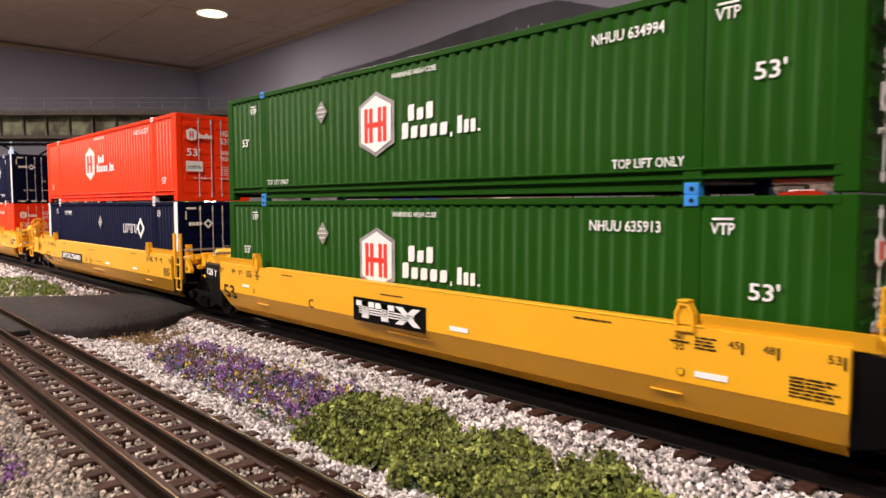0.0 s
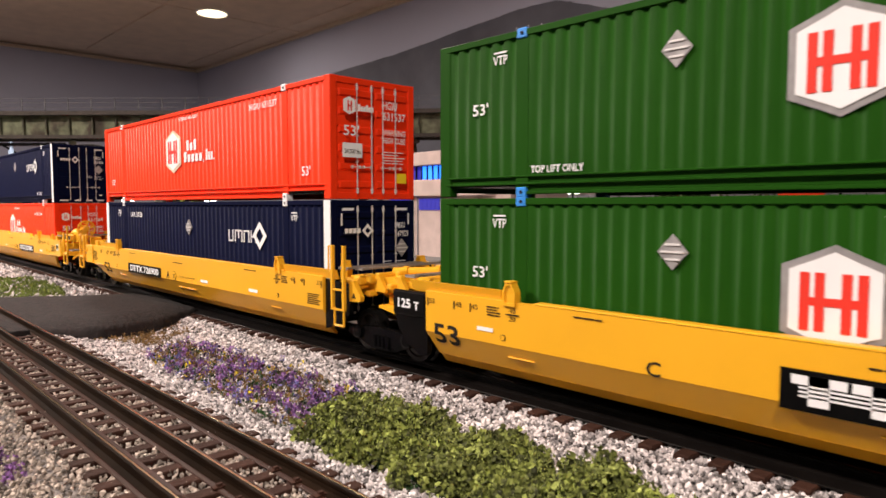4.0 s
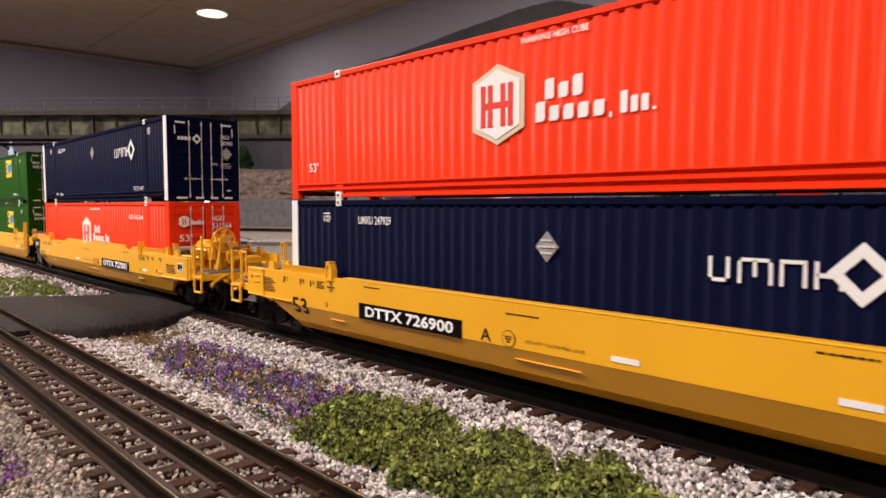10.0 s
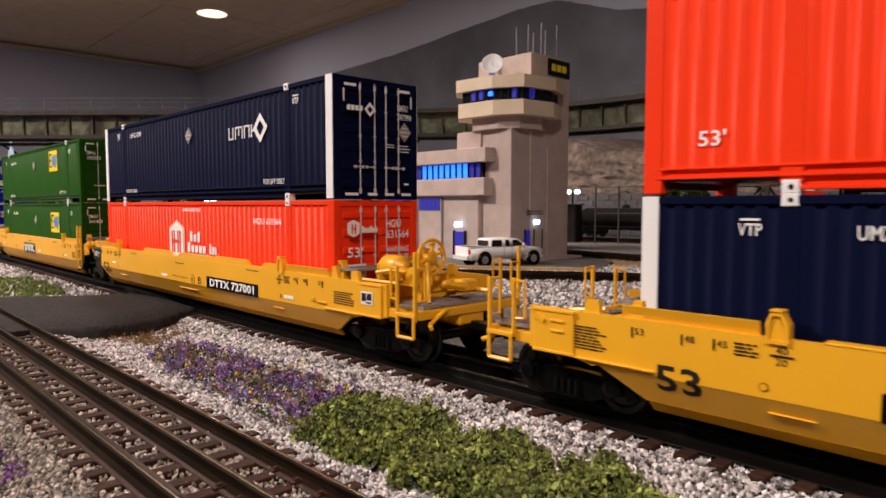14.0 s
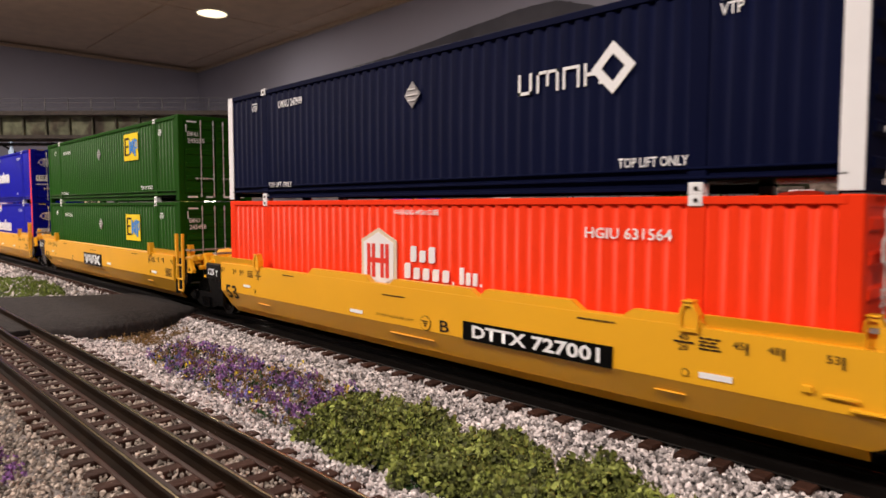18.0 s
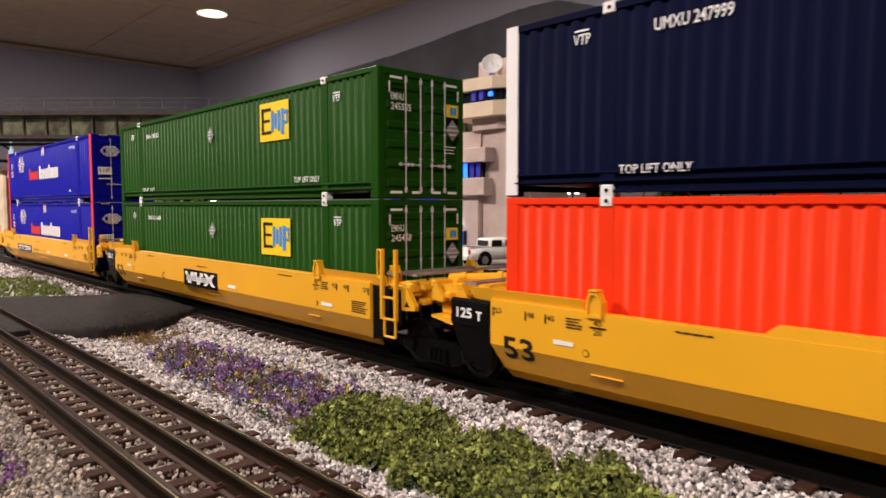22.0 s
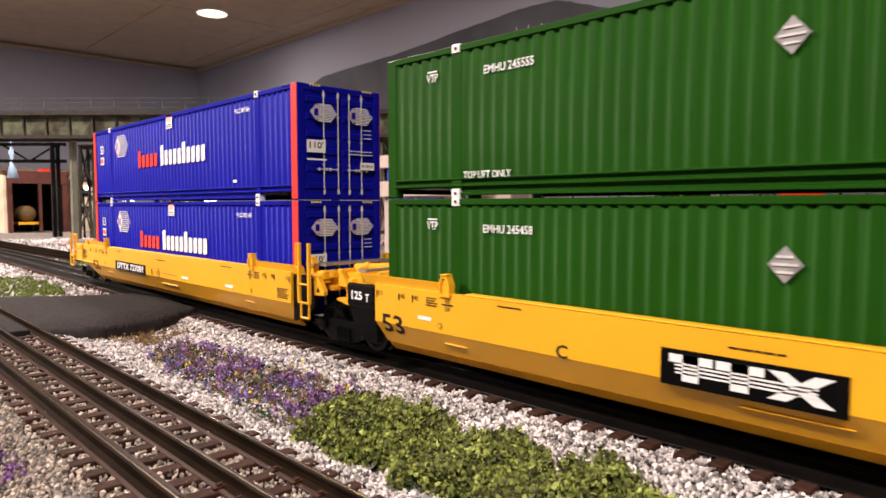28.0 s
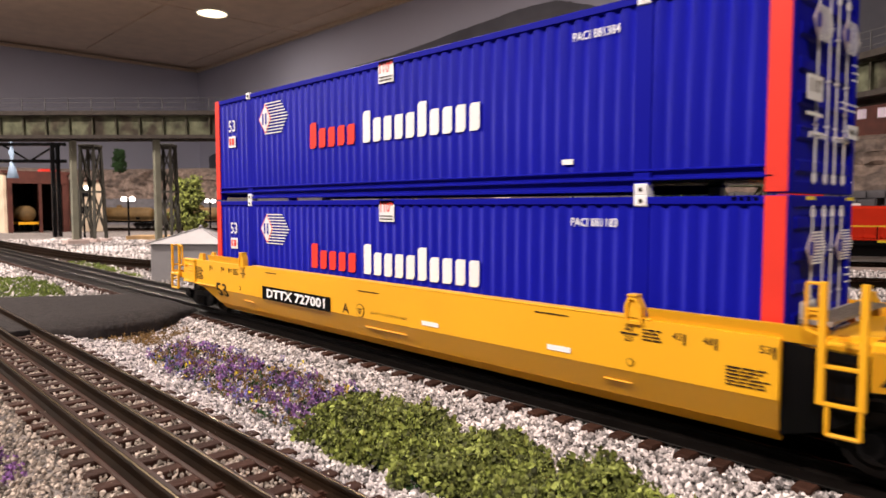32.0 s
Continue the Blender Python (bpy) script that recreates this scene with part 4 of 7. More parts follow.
def wheel_mesh():
    bm = bmesh.new()
    r = .0098
    for y, s in ((-.0180, 1), (.0180, -1)):
        lathe(bm, ((.003, -.0024), (r * .72, -.0020), (r * .80, -.0024), (r, -.0022), (r, .0012), (r + .0012, .0018), (r + .0012, .0026), (.003, .0026)), pose(0, y, 0, -90 * s), 24)
    rod(bm, (0, -.0215, 0), (0, .0215, 0), .0022, 8)
    for k in range(4):
        a = math.pi / 4 + k * math.pi / 2
        for y in (-.0206, .0206):
            box(bm, -.0006, .0006, y - .0004, y + .0004, .0030, .0060, pose(0, 0, 0, 0, math.degrees(a), 0))
    return mesh_of("wheelset", bm, M_STEEL)


WHEEL = wheel_mesh()
AX = .0178
WHEELS = []


def sideframe_mesh():
    bm = bmesh.new()
    prof = [(-.026, .0078), (-.026, .0112), (-.018, .0122), (-.008, .0132), (.008, .0132), (.018, .0122), (.026, .0112), (.026, .0078), (.019, .0070), (.009, .0034), (-.009, .0034), (-.019, .0070)]
    prism(bm, prof, 0, .0030)
    for x in (-AX, AX):
        lathe(bm, ((.0034, 0), (.0034, .0012), (.0022, .0016)), pose(x, 0, .0098, 90), 12)
    for x in (-.0042, -.0014, .0014, .0042):
        lathe(bm, ((.0010, .0046), (.0010, .0096)), pose(x, -.0006, 0), 8)
    box(bm, -.0062, .0062, -.0012, .0002, .0036, .0046)
    return mesh_of("side_frame", bm, M_BLACK)


FRAME_M = sideframe_mesh()


def truck(parent, x):
    """A two-axle bogie under a car."""
    t = part("bogie", bmesh_box(x - .006, x + .006, YC - .017, YC + .017, .0105, .0150), M_BLACK, parent, "black cast bogie")
    for y in (YC - .0262, YC + .0232):
        f = part("side_frame", FRAME_M, None, t)
        f.matrix_basis = pose(x, y, 0)
    for dx in (-AX, AX):
        w = part("wheelset", WHEEL, None, t, "dark steel wheels on an axle")
        w.matrix_basis = pose(x + dx, YC, .0098)
        WHEELS.append((w, x + dx))
    return t


def bmesh_box(*d):
    bm = bmesh.new()
    box(bm, *d)
    return bm


def bracket(parent, x, y):
    """A yellow container guide that stands on the side sill: a gabled plate with a raised rim, a thick cheek and a cap."""
    def gable(k, z0):
        return [(x - .0024 * k, z0), (x - .0026 * k, .0384), (x - .0012 * k, .0418), (x + .0014 * k, .0418), (x + .0032 * k, .0384), (x + .0032 * k, z0)]
    bm = bmesh.new()
    prism(bm, gable(1, .0330), y - .0006, y + .0020)
    g = part("container_guide", bm, M_YELLOW, parent)
    bm = bmesh.new()
    out, hole = gable(1, .0332), [(x + (px - x) * .72, .0372 + (pz - .0372) * .74) for px, pz in gable(1, .0332)]
    a, b = ([bm.verts.new((px, y - .0013, pz)) for px, pz in q] for q in (out, hole))
    a2, b2 = ([bm.verts.new((px, y - .0006, pz)) for px, pz in q] for q in (out, hole))
    for k in range(6):
        n = (k + 1) % 6
        bm.faces.new((a[k], a[n], b[n], b[k]))
        bm.faces.new((a[k], a2[k], a2[n], a[n]))
        bm.faces.new((b[k], b[n], b2[n], b2[k]))
    part("rim", bm, M_YELLOW, g)
    bm = bmesh.new()
    bbox(bm, x - .0016, x + .0018, y - .0017, y + .0022, .0416, .0423, .0002)
    part("cap", bm, M_YELLOW, g)


def ladder(parent, x0, x1, y, z0, z1, rungs, step=True):
    bm = bmesh.new()
    bbox(bm, x0 - .0009, x0 + .0009, y - .0008, y + .0008, z0, z1, .0002)
    lad = part("ladder_stile", bm, M_YELLOW, parent, "yellow corner ladder")
    bm = bmesh.new()
    bbox(bm, x1 - .0009, x1 + .0009, y - .0008, y + .0008, z0, z1, .0002)
    part("stile", bm, M_YELLOW, lad)
    for z in rungs:
        bm = bmesh.new()
        bbox(bm, x0, x1, y - .0006, y + .0006, z - .0005, z + .0005, .0002)
        part("rung", bm, M_YELLOW, lad)
    a, b = x0 + .0016, x1 - .0002
    bm = bmesh.new()
    path(bm, ((a, y, z0 + .001), (a, y, z0 - .0072), (b, y, z0 - .0072), (b, y, z0 + .001)), .0006, 6)
    part("step", bm, M_YELLOW, lad)
    bm = bmesh.new()
    path(bm, ((x0, y, z1 - .0006), (x0 - .0040, y + .0005, z1 - .0006), (x0 - .0040, y + .0005, z1 - .0125), (x0, y, z1 - .0135)), .00045, 5)
    part("grab_iron", bm, M_YELLOW, parent)


def deck(parent, x0, x1, z, y0=.002, y1=CW - .002):
    """A walkway of bars between side strips."""
    bm = bmesh.new()
    box(bm, x0, x1, y0, y0 + .0012, z - .0012, z)
    box(bm, x0, x1, y1 - .0012, y1, z - .0012, z)
    n = max(3, int((x1 - x0) / .0016))
    for i in range(n):
        x = x0 + (x1 - x0) * (i + .5) / n
        box(bm, x - .0004, x + .0004, y0 + .0012, y1 - .0012, z - .0010, z - .0001)
    part("walkway_grating", bm, M_GRATE, parent, "grey walkway grating")


FOLDED = {}


def folded(me, z):
    """Lettering that bends inwards with the sloped skirt below height z."""
    if me.name not in FOLDED:
        bm = bmesh.new()
        bm.from_mesh(me)
        bmesh.ops.bisect_plane(bm, geom=bm.verts[:] + bm.edges[:] + bm.faces[:], plane_co=(0, 0, z), plane_no=(0, 0, 1))
        for v in bm.verts:
            if v.co.z < z:
                v.co.y += (z - v.co.z) * .0057 / (.0182 - .0086)
        out = bpy.data.meshes.new("lettering")
        bm.to_mesh(out)
        bm.free()
        out.materials.append(M_INK)
        FOLDED[me.name] = out
    return FOLDED[me.name]


def well_car(label, letter, number, left, right, scallops=False):
    """A yellow articulated well car; ends are 'joint', 'ladder', 'coupler' or 'brake'."""
    c = thing("well_car", Matrix.Identity(4), label, "railway wagon", "wagons of the train")
    xl, xr = (-.3411 if left == "joint" else -.3425), (.0009 if right == "ladder" else .0025)
    top, crease, low = .0347, .0182, .0086
    rnd = random.Random(21)
    for side in (0, 1):
        m = Matrix.Identity(4) if side == 0 else Matrix.Translation((0, CW, 0)) @ Matrix.Scale(-1, 4, (0, 1, 0))
        # side sill: upright web, sloped lower web, top chord
        bm = bmesh.new()
        a, b = xl, xr
        al = a if left == "joint" else a - .0360
        br = b if right == "ladder" else b + .0455
        cl = [(a, crease)] if left == "joint" else [(a - .008, crease)]
        cr = [(b, crease)] if right == "ladder" else [(b + .0195, crease)]
        # web
        web = [(al, top)] + ([(al, .0202), (a - .018, .0192), (a - .010, .0176)] if left != "joint" else []) + cl + cr + ([(b + .0215, .0176), (b + .028, .0190), (br, .0202)] if right != "ladder" else []) + [(br, top)]
        f = [bm.verts.new((x, YS, z)) for x, z in web]
        g = [bm.verts.new((x, YS + .0022, z)) for x, z in web]
        bm.faces.new(f)
        bm.faces.new(g[::-1])
        for i in range(len(web)):
            j = (i + 1) % len(web)
            bm.faces.new((f[i], g[i], g[j], f[j]))
        # sloped skirt
        sl, sr = (a + .002 if left == "joint" else a + .006), (b - .001 if right == "ladder" else b + .0010)
        q = [bm.verts.new(p) for p in ((cl[0][0], YS + .0001, crease), (cr[0][0], YS + .0001, crease), (sr, YS + .0058, low), (sl, YS + .0058, low))]
        r = [bm.verts.new(p) for p in ((cl[0][0], YS + .0022, crease), (cr[0][0], YS + .0022, crease), (sr, YS + .0075, low), (sl, YS + .0075, low))]
        bm.faces.new(q)
        bm.faces.new(r[::-1])
        for i in range(4):
            j = (i + 1) % 4
            bm.faces.new((q[i], r[i], r[j], q[j]))
        bmesh.ops.transform(bm, matrix=m, verts=bm.verts)
        part("side_sill", bm, M_YELLOW, c)
        bm = bmesh.new()
        v = [(YS + .0057, low + .0001), (YS + .0092, low - .0037), (YS + .0102, low - .0030), (YS + .0072, low + .0006)]
        lo = [bm.verts.new((sl + .001, yy, zz)) for yy, zz in v]
        hi = [bm.verts.new((sr - .001, yy, zz)) for yy, zz in v]
        bm.faces.new(lo)
        bm.faces.new(hi[::-1])
        for i in range(4):
            bm.faces.new((lo[i], hi[i], hi[(i + 1) % 4], lo[(i + 1) % 4]))
        bmesh.ops.transform(bm, matrix=m, verts=bm.verts)
        part("lower_lip", bm, M_YELLOW, c)
        bm = bmesh.new()
        if scallops:
            prism(bm, [(xl + .01, top - .001), (xl + .01, top + .0002), (-.2440, top + .0002), (-.2400, top + .0032), (-.1960, top + .0032), (-.1920, top + .0004), (-.1790, top + .0004), (-.1750, top + .0030), (-.1300, top + .0030), (-.1255, top + .0004), (-.1250, top + .0004), (-.1215, top + .0034),
                       (-.0830, top + .0034), (-.0785, top + .0004), (-.0640, top + .0004), (-.0600, top + .0030), (-.0400, top + .0030), (-.036, top), (-.036, top - .001)], YS + .0003, YS + .0030)
        else:
            bbox(bm, -.285, -.036, YS - .0002, YS + .0042, top - .0002, top + .0007, .0003)
        bmesh.ops.transform(bm, matrix=m, verts=bm.verts)
        part("top_chord", bm, M_YELLOW, c)
        for x0, x1 in ((-.0375, xr + (.010 if right == "ladder" else .0)), (xl - (.009 if left == "joint" else 0), -.3010)):
            bm = bmesh.new()
            v = [(YS + .0016, top - .0008), (YS + .0002, top + .0038), (YS + .0016, top + .0038), (YS + .0030, top - .0008)]
            xa = x0 - (.0016 if x0 < -.3 and left == "joint" else 0)
            lo = [bm.verts.new((x0 if i in (0, 3) else xa, yy, zz)) for i, (yy, zz) in enumerate(v)]
            hi = [bm.verts.new((x1, yy, zz)) for yy, zz in v]
            bm.faces.new(lo)
            bm.faces.new(hi[::-1])
            for i in range(4):
                bm.faces.new((lo[i], hi[i], hi[(i + 1) % 4], lo[(i + 1) % 4]))
            bmesh.ops.transform(bm, matrix=m, verts=bm.verts)
            part("side_extension", bm, M_YELLOW, c)
        y = YS + .0004 if side == 0 else CW - YS - .0034
        bracket(c, -.0420, y)
        bracket(c, -.2962, y)
    # well floor and cross ties
    bm = bmesh.new()
    box(bm, xl + .004, xr - .004, 0.0, CW, .0098, .0122)
    for i in range(9):
        x = xl + .02 + i * .037
        box(bm, x - .004, x + .004, 0.002, CW - .002, .0082, .0098)
    part("well_floor", bm, M_BLACK, c)
    # painted marks on the near side
    ym = YS - .0001
    ob = new("lettering", folded(text_mesh("53", .0142, .0084, M_INK, .02), crease - .0138))
    ob.parent = c
    ob.matrix_basis = pose({"A": -.3305, "B": -.3351}.get(letter, -.3365), ym, .0138)
    bars(c, [(-.1390, -.1290, .0203, .0221) if letter != "B" else (-.2070, -.1974, .0200, .0216), (-.0383, -.0288, .0205, .0222) if letter != "A" else (-.0745, -.0648, .0203, .0221)] + ([(-.3120, -.3040, .0225, .0240)] if letter != "A" else []), M_WHITE, "reflector", ym)
    for s, x in ((("53", -.3388), ("48", -.3236), ("45", -.3148)) if left == "joint" else (("53", -.3375), ("48", -.3214), ("45", -.3119))):
        bars(c, [(x - .0011, x - .0006, .0289, .0321)], M_INK, "marking", ym)
        lettering(s, x, .0300, .0030, .0020, ym - .0001, M_INK, c, bold=0)
    for s, x in (("45", -.0283), ("48", -.0190), ("53", .0006 if right == "ladder" else -.0010)):
        bars(c, [(x - .0010 if s == "53" else x + .0030, x - .0005 if s == "53" else x + .0035, .0290, .0322)], M_INK, "marking", ym)
        lettering(s, x - .0006 if s != "53" else x - .0046, .0302, .0031, .0021, ym - .0001, M_INK, c, bold=0)
    for x in (-.0435, -.2950):
        lettering("40", x - .0012, .0306, .0030, .0018, ym - .0001, M_INK, c, bold=0)
        lettering("20", x - .0012, .0276, .0030, .0018, ym - .0001, M_INK, c, bold=0)
        bars(c, [(x - .0026, x + .0034, .0298, .0303)] + blur(x + .0050 if x > -.1 else x - .0120, x + .0115 if x > -.1 else x - .0055, .0285, .0325, 4, rnd), M_INK, "marking", ym)
    bars(c, blur(-.0128, -.0010, .0200, .0258, 6, rnd) if right == "ladder" else blur(.008, .0255, .0225, .0290, 6, rnd), M_INK, "marking", ym)
    if left == "coupler":
        bars(c, blur(-.3600, -.3475, .0225, .0305, 8, rnd), M_INK, "marking", ym)
    bars(c, blur(-.0800, -.0660, .0322, .0334, 1, rnd) + blur(-.2680, -.2570, .0322, .0333, 1, rnd) + blur(-.1830, -.1680, .0300, .0314, 1, rnd), M_INK, "marking", ym)
    for x in (-.0425, -.2990):
        bm = bmesh.new()
        lathe(bm, ((.0012, 0), (.0012, .0002)), pose(x, ym, .0212, 90), 12)
        part("marking", bm, M_INK, c)
        bm = bmesh.new()
        lathe(bm, ((.00098, 0), (.00098, .0003)), pose(x, ym, .0212, 90), 12)
        part("marking", bm, M_YELLOW, c)
    for x0, x1 in ((-.1805, -.1520), (-.0535, -.0433), (-.2985, -.2865)):
        bm = bmesh.new()
        bbox(bm, x0, x1, YS + .0020, YS + .0036, .0136, .0141, .0002)
        part("grip_lip", bm, M_YELLOW, c)
    if letter == "C":
        bars(c, [(-.2030, -.1531, .0168, .0276)], M_BLACK, "nameboard", ym)
        z0 = .0186
        z1 = .0262
        bars(c, [(-.2002, -.1872, z1 - .0024, z1), (-.1961, -.1912, z0, z1), (-.1862, -.1732, z1 - .0024, z1), (-.1821, -.1772, z0, z1)] + [(-.1983, -.1601, z0 + .0020 + k * .0011, z0 + .0025 + k * .0011) for k in range(3)], M_WHITE, "nameboard", ym - .0003)
        bm = bmesh.new()
        for s in (1, -1):
            zc = (z0 + z1) / 2
            v = [(-.1724, zc - s * .0038), (-.1676, zc - s * .0038), (-.1560, zc + s * .0038), (-.1608, zc + s * .0038)]
            outline(bm, v, ym - .0003 - (.0001 if s > 0 else 0), .0001)
        part("nameboard", bm, M_WHITE, c)
        lettering("C", -.2415, .0180, .0048, .0046, ym - .0001, M_INK, c)
    else:
        x0 = -.2720 if letter == "A" else -.1330
        bars(c, [(x0, x0 + .0665, .0178, .0250)], M_BLACK, "nameboard", ym)
        lettering(number, x0 + .005, .0190, .0570, .0050, ym - .0003, M_WHITE, c, bold=.03)
        xa = -.1955 if letter == "A" else -.1460
        lettering(letter, xa, .0190, .0052, .0046, ym - .0001, M_INK, c)
        xc = -.1816 if letter == "A" else -.1545
        bm = bmesh.new()
        lathe(bm, ((.0031, 0), (.0031, .0002)), pose(xc, ym, .0213, 90), 20)
        part("marking", bm, M_INK, c)
        bm = bmesh.new()
        lathe(bm, ((.00285, 0), (.00285, .0003)), pose(xc, ym, .0213, 90), 20)
        part("marking", bm, M_YELLOW, c)
        bars(c, [(xc - .0017, xc + .0017, .0219, .0223), (xc - .0013, xc + .0013, .0210, .0214), (xc - .0006, xc + .0006, .0200, .0206)], M_INK, "marking", ym - .0003)
        lx = -.1735 if letter == "A" else -.1870
        lettering("LD LMT 116,700 PER UNIT", lx, .0207, .0250, .0013, ym - .0001, M_INK, c, bold=0)
    # ends
    if right == "ladder":
        bm = bmesh.new()
        prism(bm, [(xr + .0002, .0336), (xr + .0205, .0325), (xr + .0200, .0180), (xr + .010, .0120), (xr + .0002, .0090)], YS + .0015, YS + .0040)
        part("end_plate", bm, M_BLACK, c, "black end plate")
        ladder(c, xr + .0104, xr + .0196, YS - .0012, .0198, .0506, (.0296, .0202))
        deck(c, .0238, .0292, .0405, -.003, CW + .003)
        deck(c, xr + .002, xr + .010, .0392, .002, CW - .002)
        # articulated end: a deep casting arched over the wheel, with ribs, a pivot drum and small lugs
        bm = bmesh.new()
        prism(bm, [(.0065, .0300), (.0065, .0350), (.0230, .0368), (.0440, .0362), (.0660, .0345), (.0690, .0325), (.0690, .0262), (.0600, .0252), (.0545, .0275), (.0470, .0302), (.0390, .0308), (.0320, .0298), (.0265, .0270), (.0225, .0262)], .004, CW - .004)
        bmesh.ops.bevel(bm, geom=bm.edges[:], offset=.0006, segments=1, affect="EDGES")
        cast = part("end_casting", bm, M_YELLOW, c)
        for x in (.0345, .0500):
            bm = bmesh.new()
            prism(bm, [(x, .0300), (x, .0372), (x + .0016, .0376), (x + .0066, .0312), (x + .0060, .0296)], .0012, .0030)
            part("casting_rib", bm, M_YELLOW, cast)
            bm = bmesh.new()
            bbox(bm, x - .0012, x + .0020, .0010, .0200, .0350, .0382, .0006)
            part("casting_rib", bm, M_YELLOW, cast)
        bm = bmesh.new()
        lathe(bm, ((.0098, .0330), (.0098, .0362), (.0080, .0374), (.0030, .0376)), Matrix.Translation((.0600, .0160, 0)), 24)
        part("pivot_drum", bm, M_YELLOW, cast)
        for nm, d, bev in (("end_beam", (.0085, .0250, -.001, CW + .001, .0300, .0345), .0008), ("casting_lug", (.0205, .0258, -.002, .004, .0318, .0362), .0008), ("casting_lug", (.0268, .0312, .000, .006, .0330, .0372), .0008),
                           ("casting_lug", (.0262, .0300, .0005, .006, .0268, .0296), .0006), ("casting_lug", (.0420, .0456, .0008, .006, .0312, .0340), .0006), ("casting_lug", (.0405, .0440, .007, .012, .0360, .0392), .0006),
                           ("casting_lug", (.0620, .0668, .0010, .006, .0262, .0318), .0006), ("pin_block", (.0655, .0705, .008, .014, .0300, .0362), .0008)):
            bm = bmesh.new()
            bbox(bm, *d, bev)
            part(nm, bm, M_YELLOW, c)
        for y in (-.005, CW + .003):
            bm = bmesh.new()
            prism(bm, [(.0217, .0245), (.0215, .0340), (.0248, .0342), (.0306, .0272), (.0300, .0250)], y, y + .0022)
            g = part("gusset", bm, M_YELLOW, c)
            bm = bmesh.new()
            prism(bm, [(.0236, .0262), (.0252, .0288), (.0270, .0262)], y - .0001, y + .0002)
            part("gusset_hole", bm, M_INK, g)
        for a_, b_, r_ in (((.034, .012, .0378), (.058, .024, .0392), .0024), ((.022, .026, .0375), (.060, .034, .0382), .0014)):
            bm = bmesh.new()
            rod(bm, a_, b_, r_, 12)
            part("end_pipe", bm, M_YELLOW, c)
        for f in (.2, .8):
            p = Vector((.034, .012, .0378)).lerp(Vector((.058, .024, .0392)), f)
            bm = bmesh.new()
            rod(bm, p, p + Vector((.0020, .0010, .0001)), .0030, 12)
            part("pipe_collar", bm, M_YELLOW, c)
        bm = bmesh.new()
        path(bm, ((.066, .012, .0330), (.070, .012, .0330), (.070, .012, .0390), (.066, .012, .0390)), .0006, 5)
        part("lift_ring", bm, M_YELLOW, c)
        for k in range(4):
            bm = bmesh.new()
            rod(bm, (.0265, .006 + k * .012, .0395), (.0265, .006 + k * .012, .0340), .0006, 5)
            part("walkway_support", bm, M_BLACK, c)
        bracket(c, xr + .0050, CW - .001)
        bracket(c, xr + .0050, .004)
        truck(c, xr + .0378)
    else:
        coupler_end(c, lambda u: u, True)
    if left == "joint":
        bm = bmesh.new()
        bbox(bm, xl - .0218, xl - .0006, YS + .0000, YS + .0022, .0228, .0336, .0009)
        part("end_plate", bm, M_BLACK, c, "black end plate with white lettering")
        bm = bmesh.new()
        prism(bm, [(xl - .0216, .0230), (xl - .0006, .0230), (xl - .0004, .0078), (xl - .0050, .0070), (xl - .0130, .0110), (xl - .0185, .0165)], YS + .0012, YS + .0034)
        part("end_plate", bm, M_BLACK, c, "black lower end plate")
        lettering("125", xl - .0178, .0262, .0082, .0040, YS - .0001, M_WHITE, c, bold=.03)
        lettering("T", xl - .0076, .0258, .0032, .0036, YS - .0001, M_WHITE, c, bold=.02)
        for nm, d, bev in (("end_casting", (xl - .0385, xl - .0215, .005, .018, .0236, .0290), .0010), ("end_casting", (xl - .0262, xl - .0210, -.0015, .006, .0262, .0318), .0008), ("end_casting", (xl - .024, xl + .004, .004, CW - .004, .0300, .0338), .0010), ("casting_lug", (xl - .0500, xl - .0380, .010, .024, .0255, .0345), .0020), ("casting_lug", (xl - .0470, xl - .0300, .016, .030, .0330, .0375), .0015), ("casting_lug", (xl - .0345, xl - .0300, .006, .012, .0298, .0340), .0008)):
            bm = bmesh.new()
            bbox(bm, *d, bev)
            part(nm, bm, M_YELLOW, c)
        bm = bmesh.new()
        prism(bm, [(xl - .0400, .0238), (xl - .0215, .0232), (xl - .0215, .0212), (xl - .0260, .0204), (xl - .0400, .0226)], .001, .012)
        part("joint_ledge", bm, M_YELLOW, c)
        deck(c, -.3565, -.3505, .0400, -.004, CW + .004)
    else:
        coupler_end(c, lambda u: -.3305 - u, False)
    return c


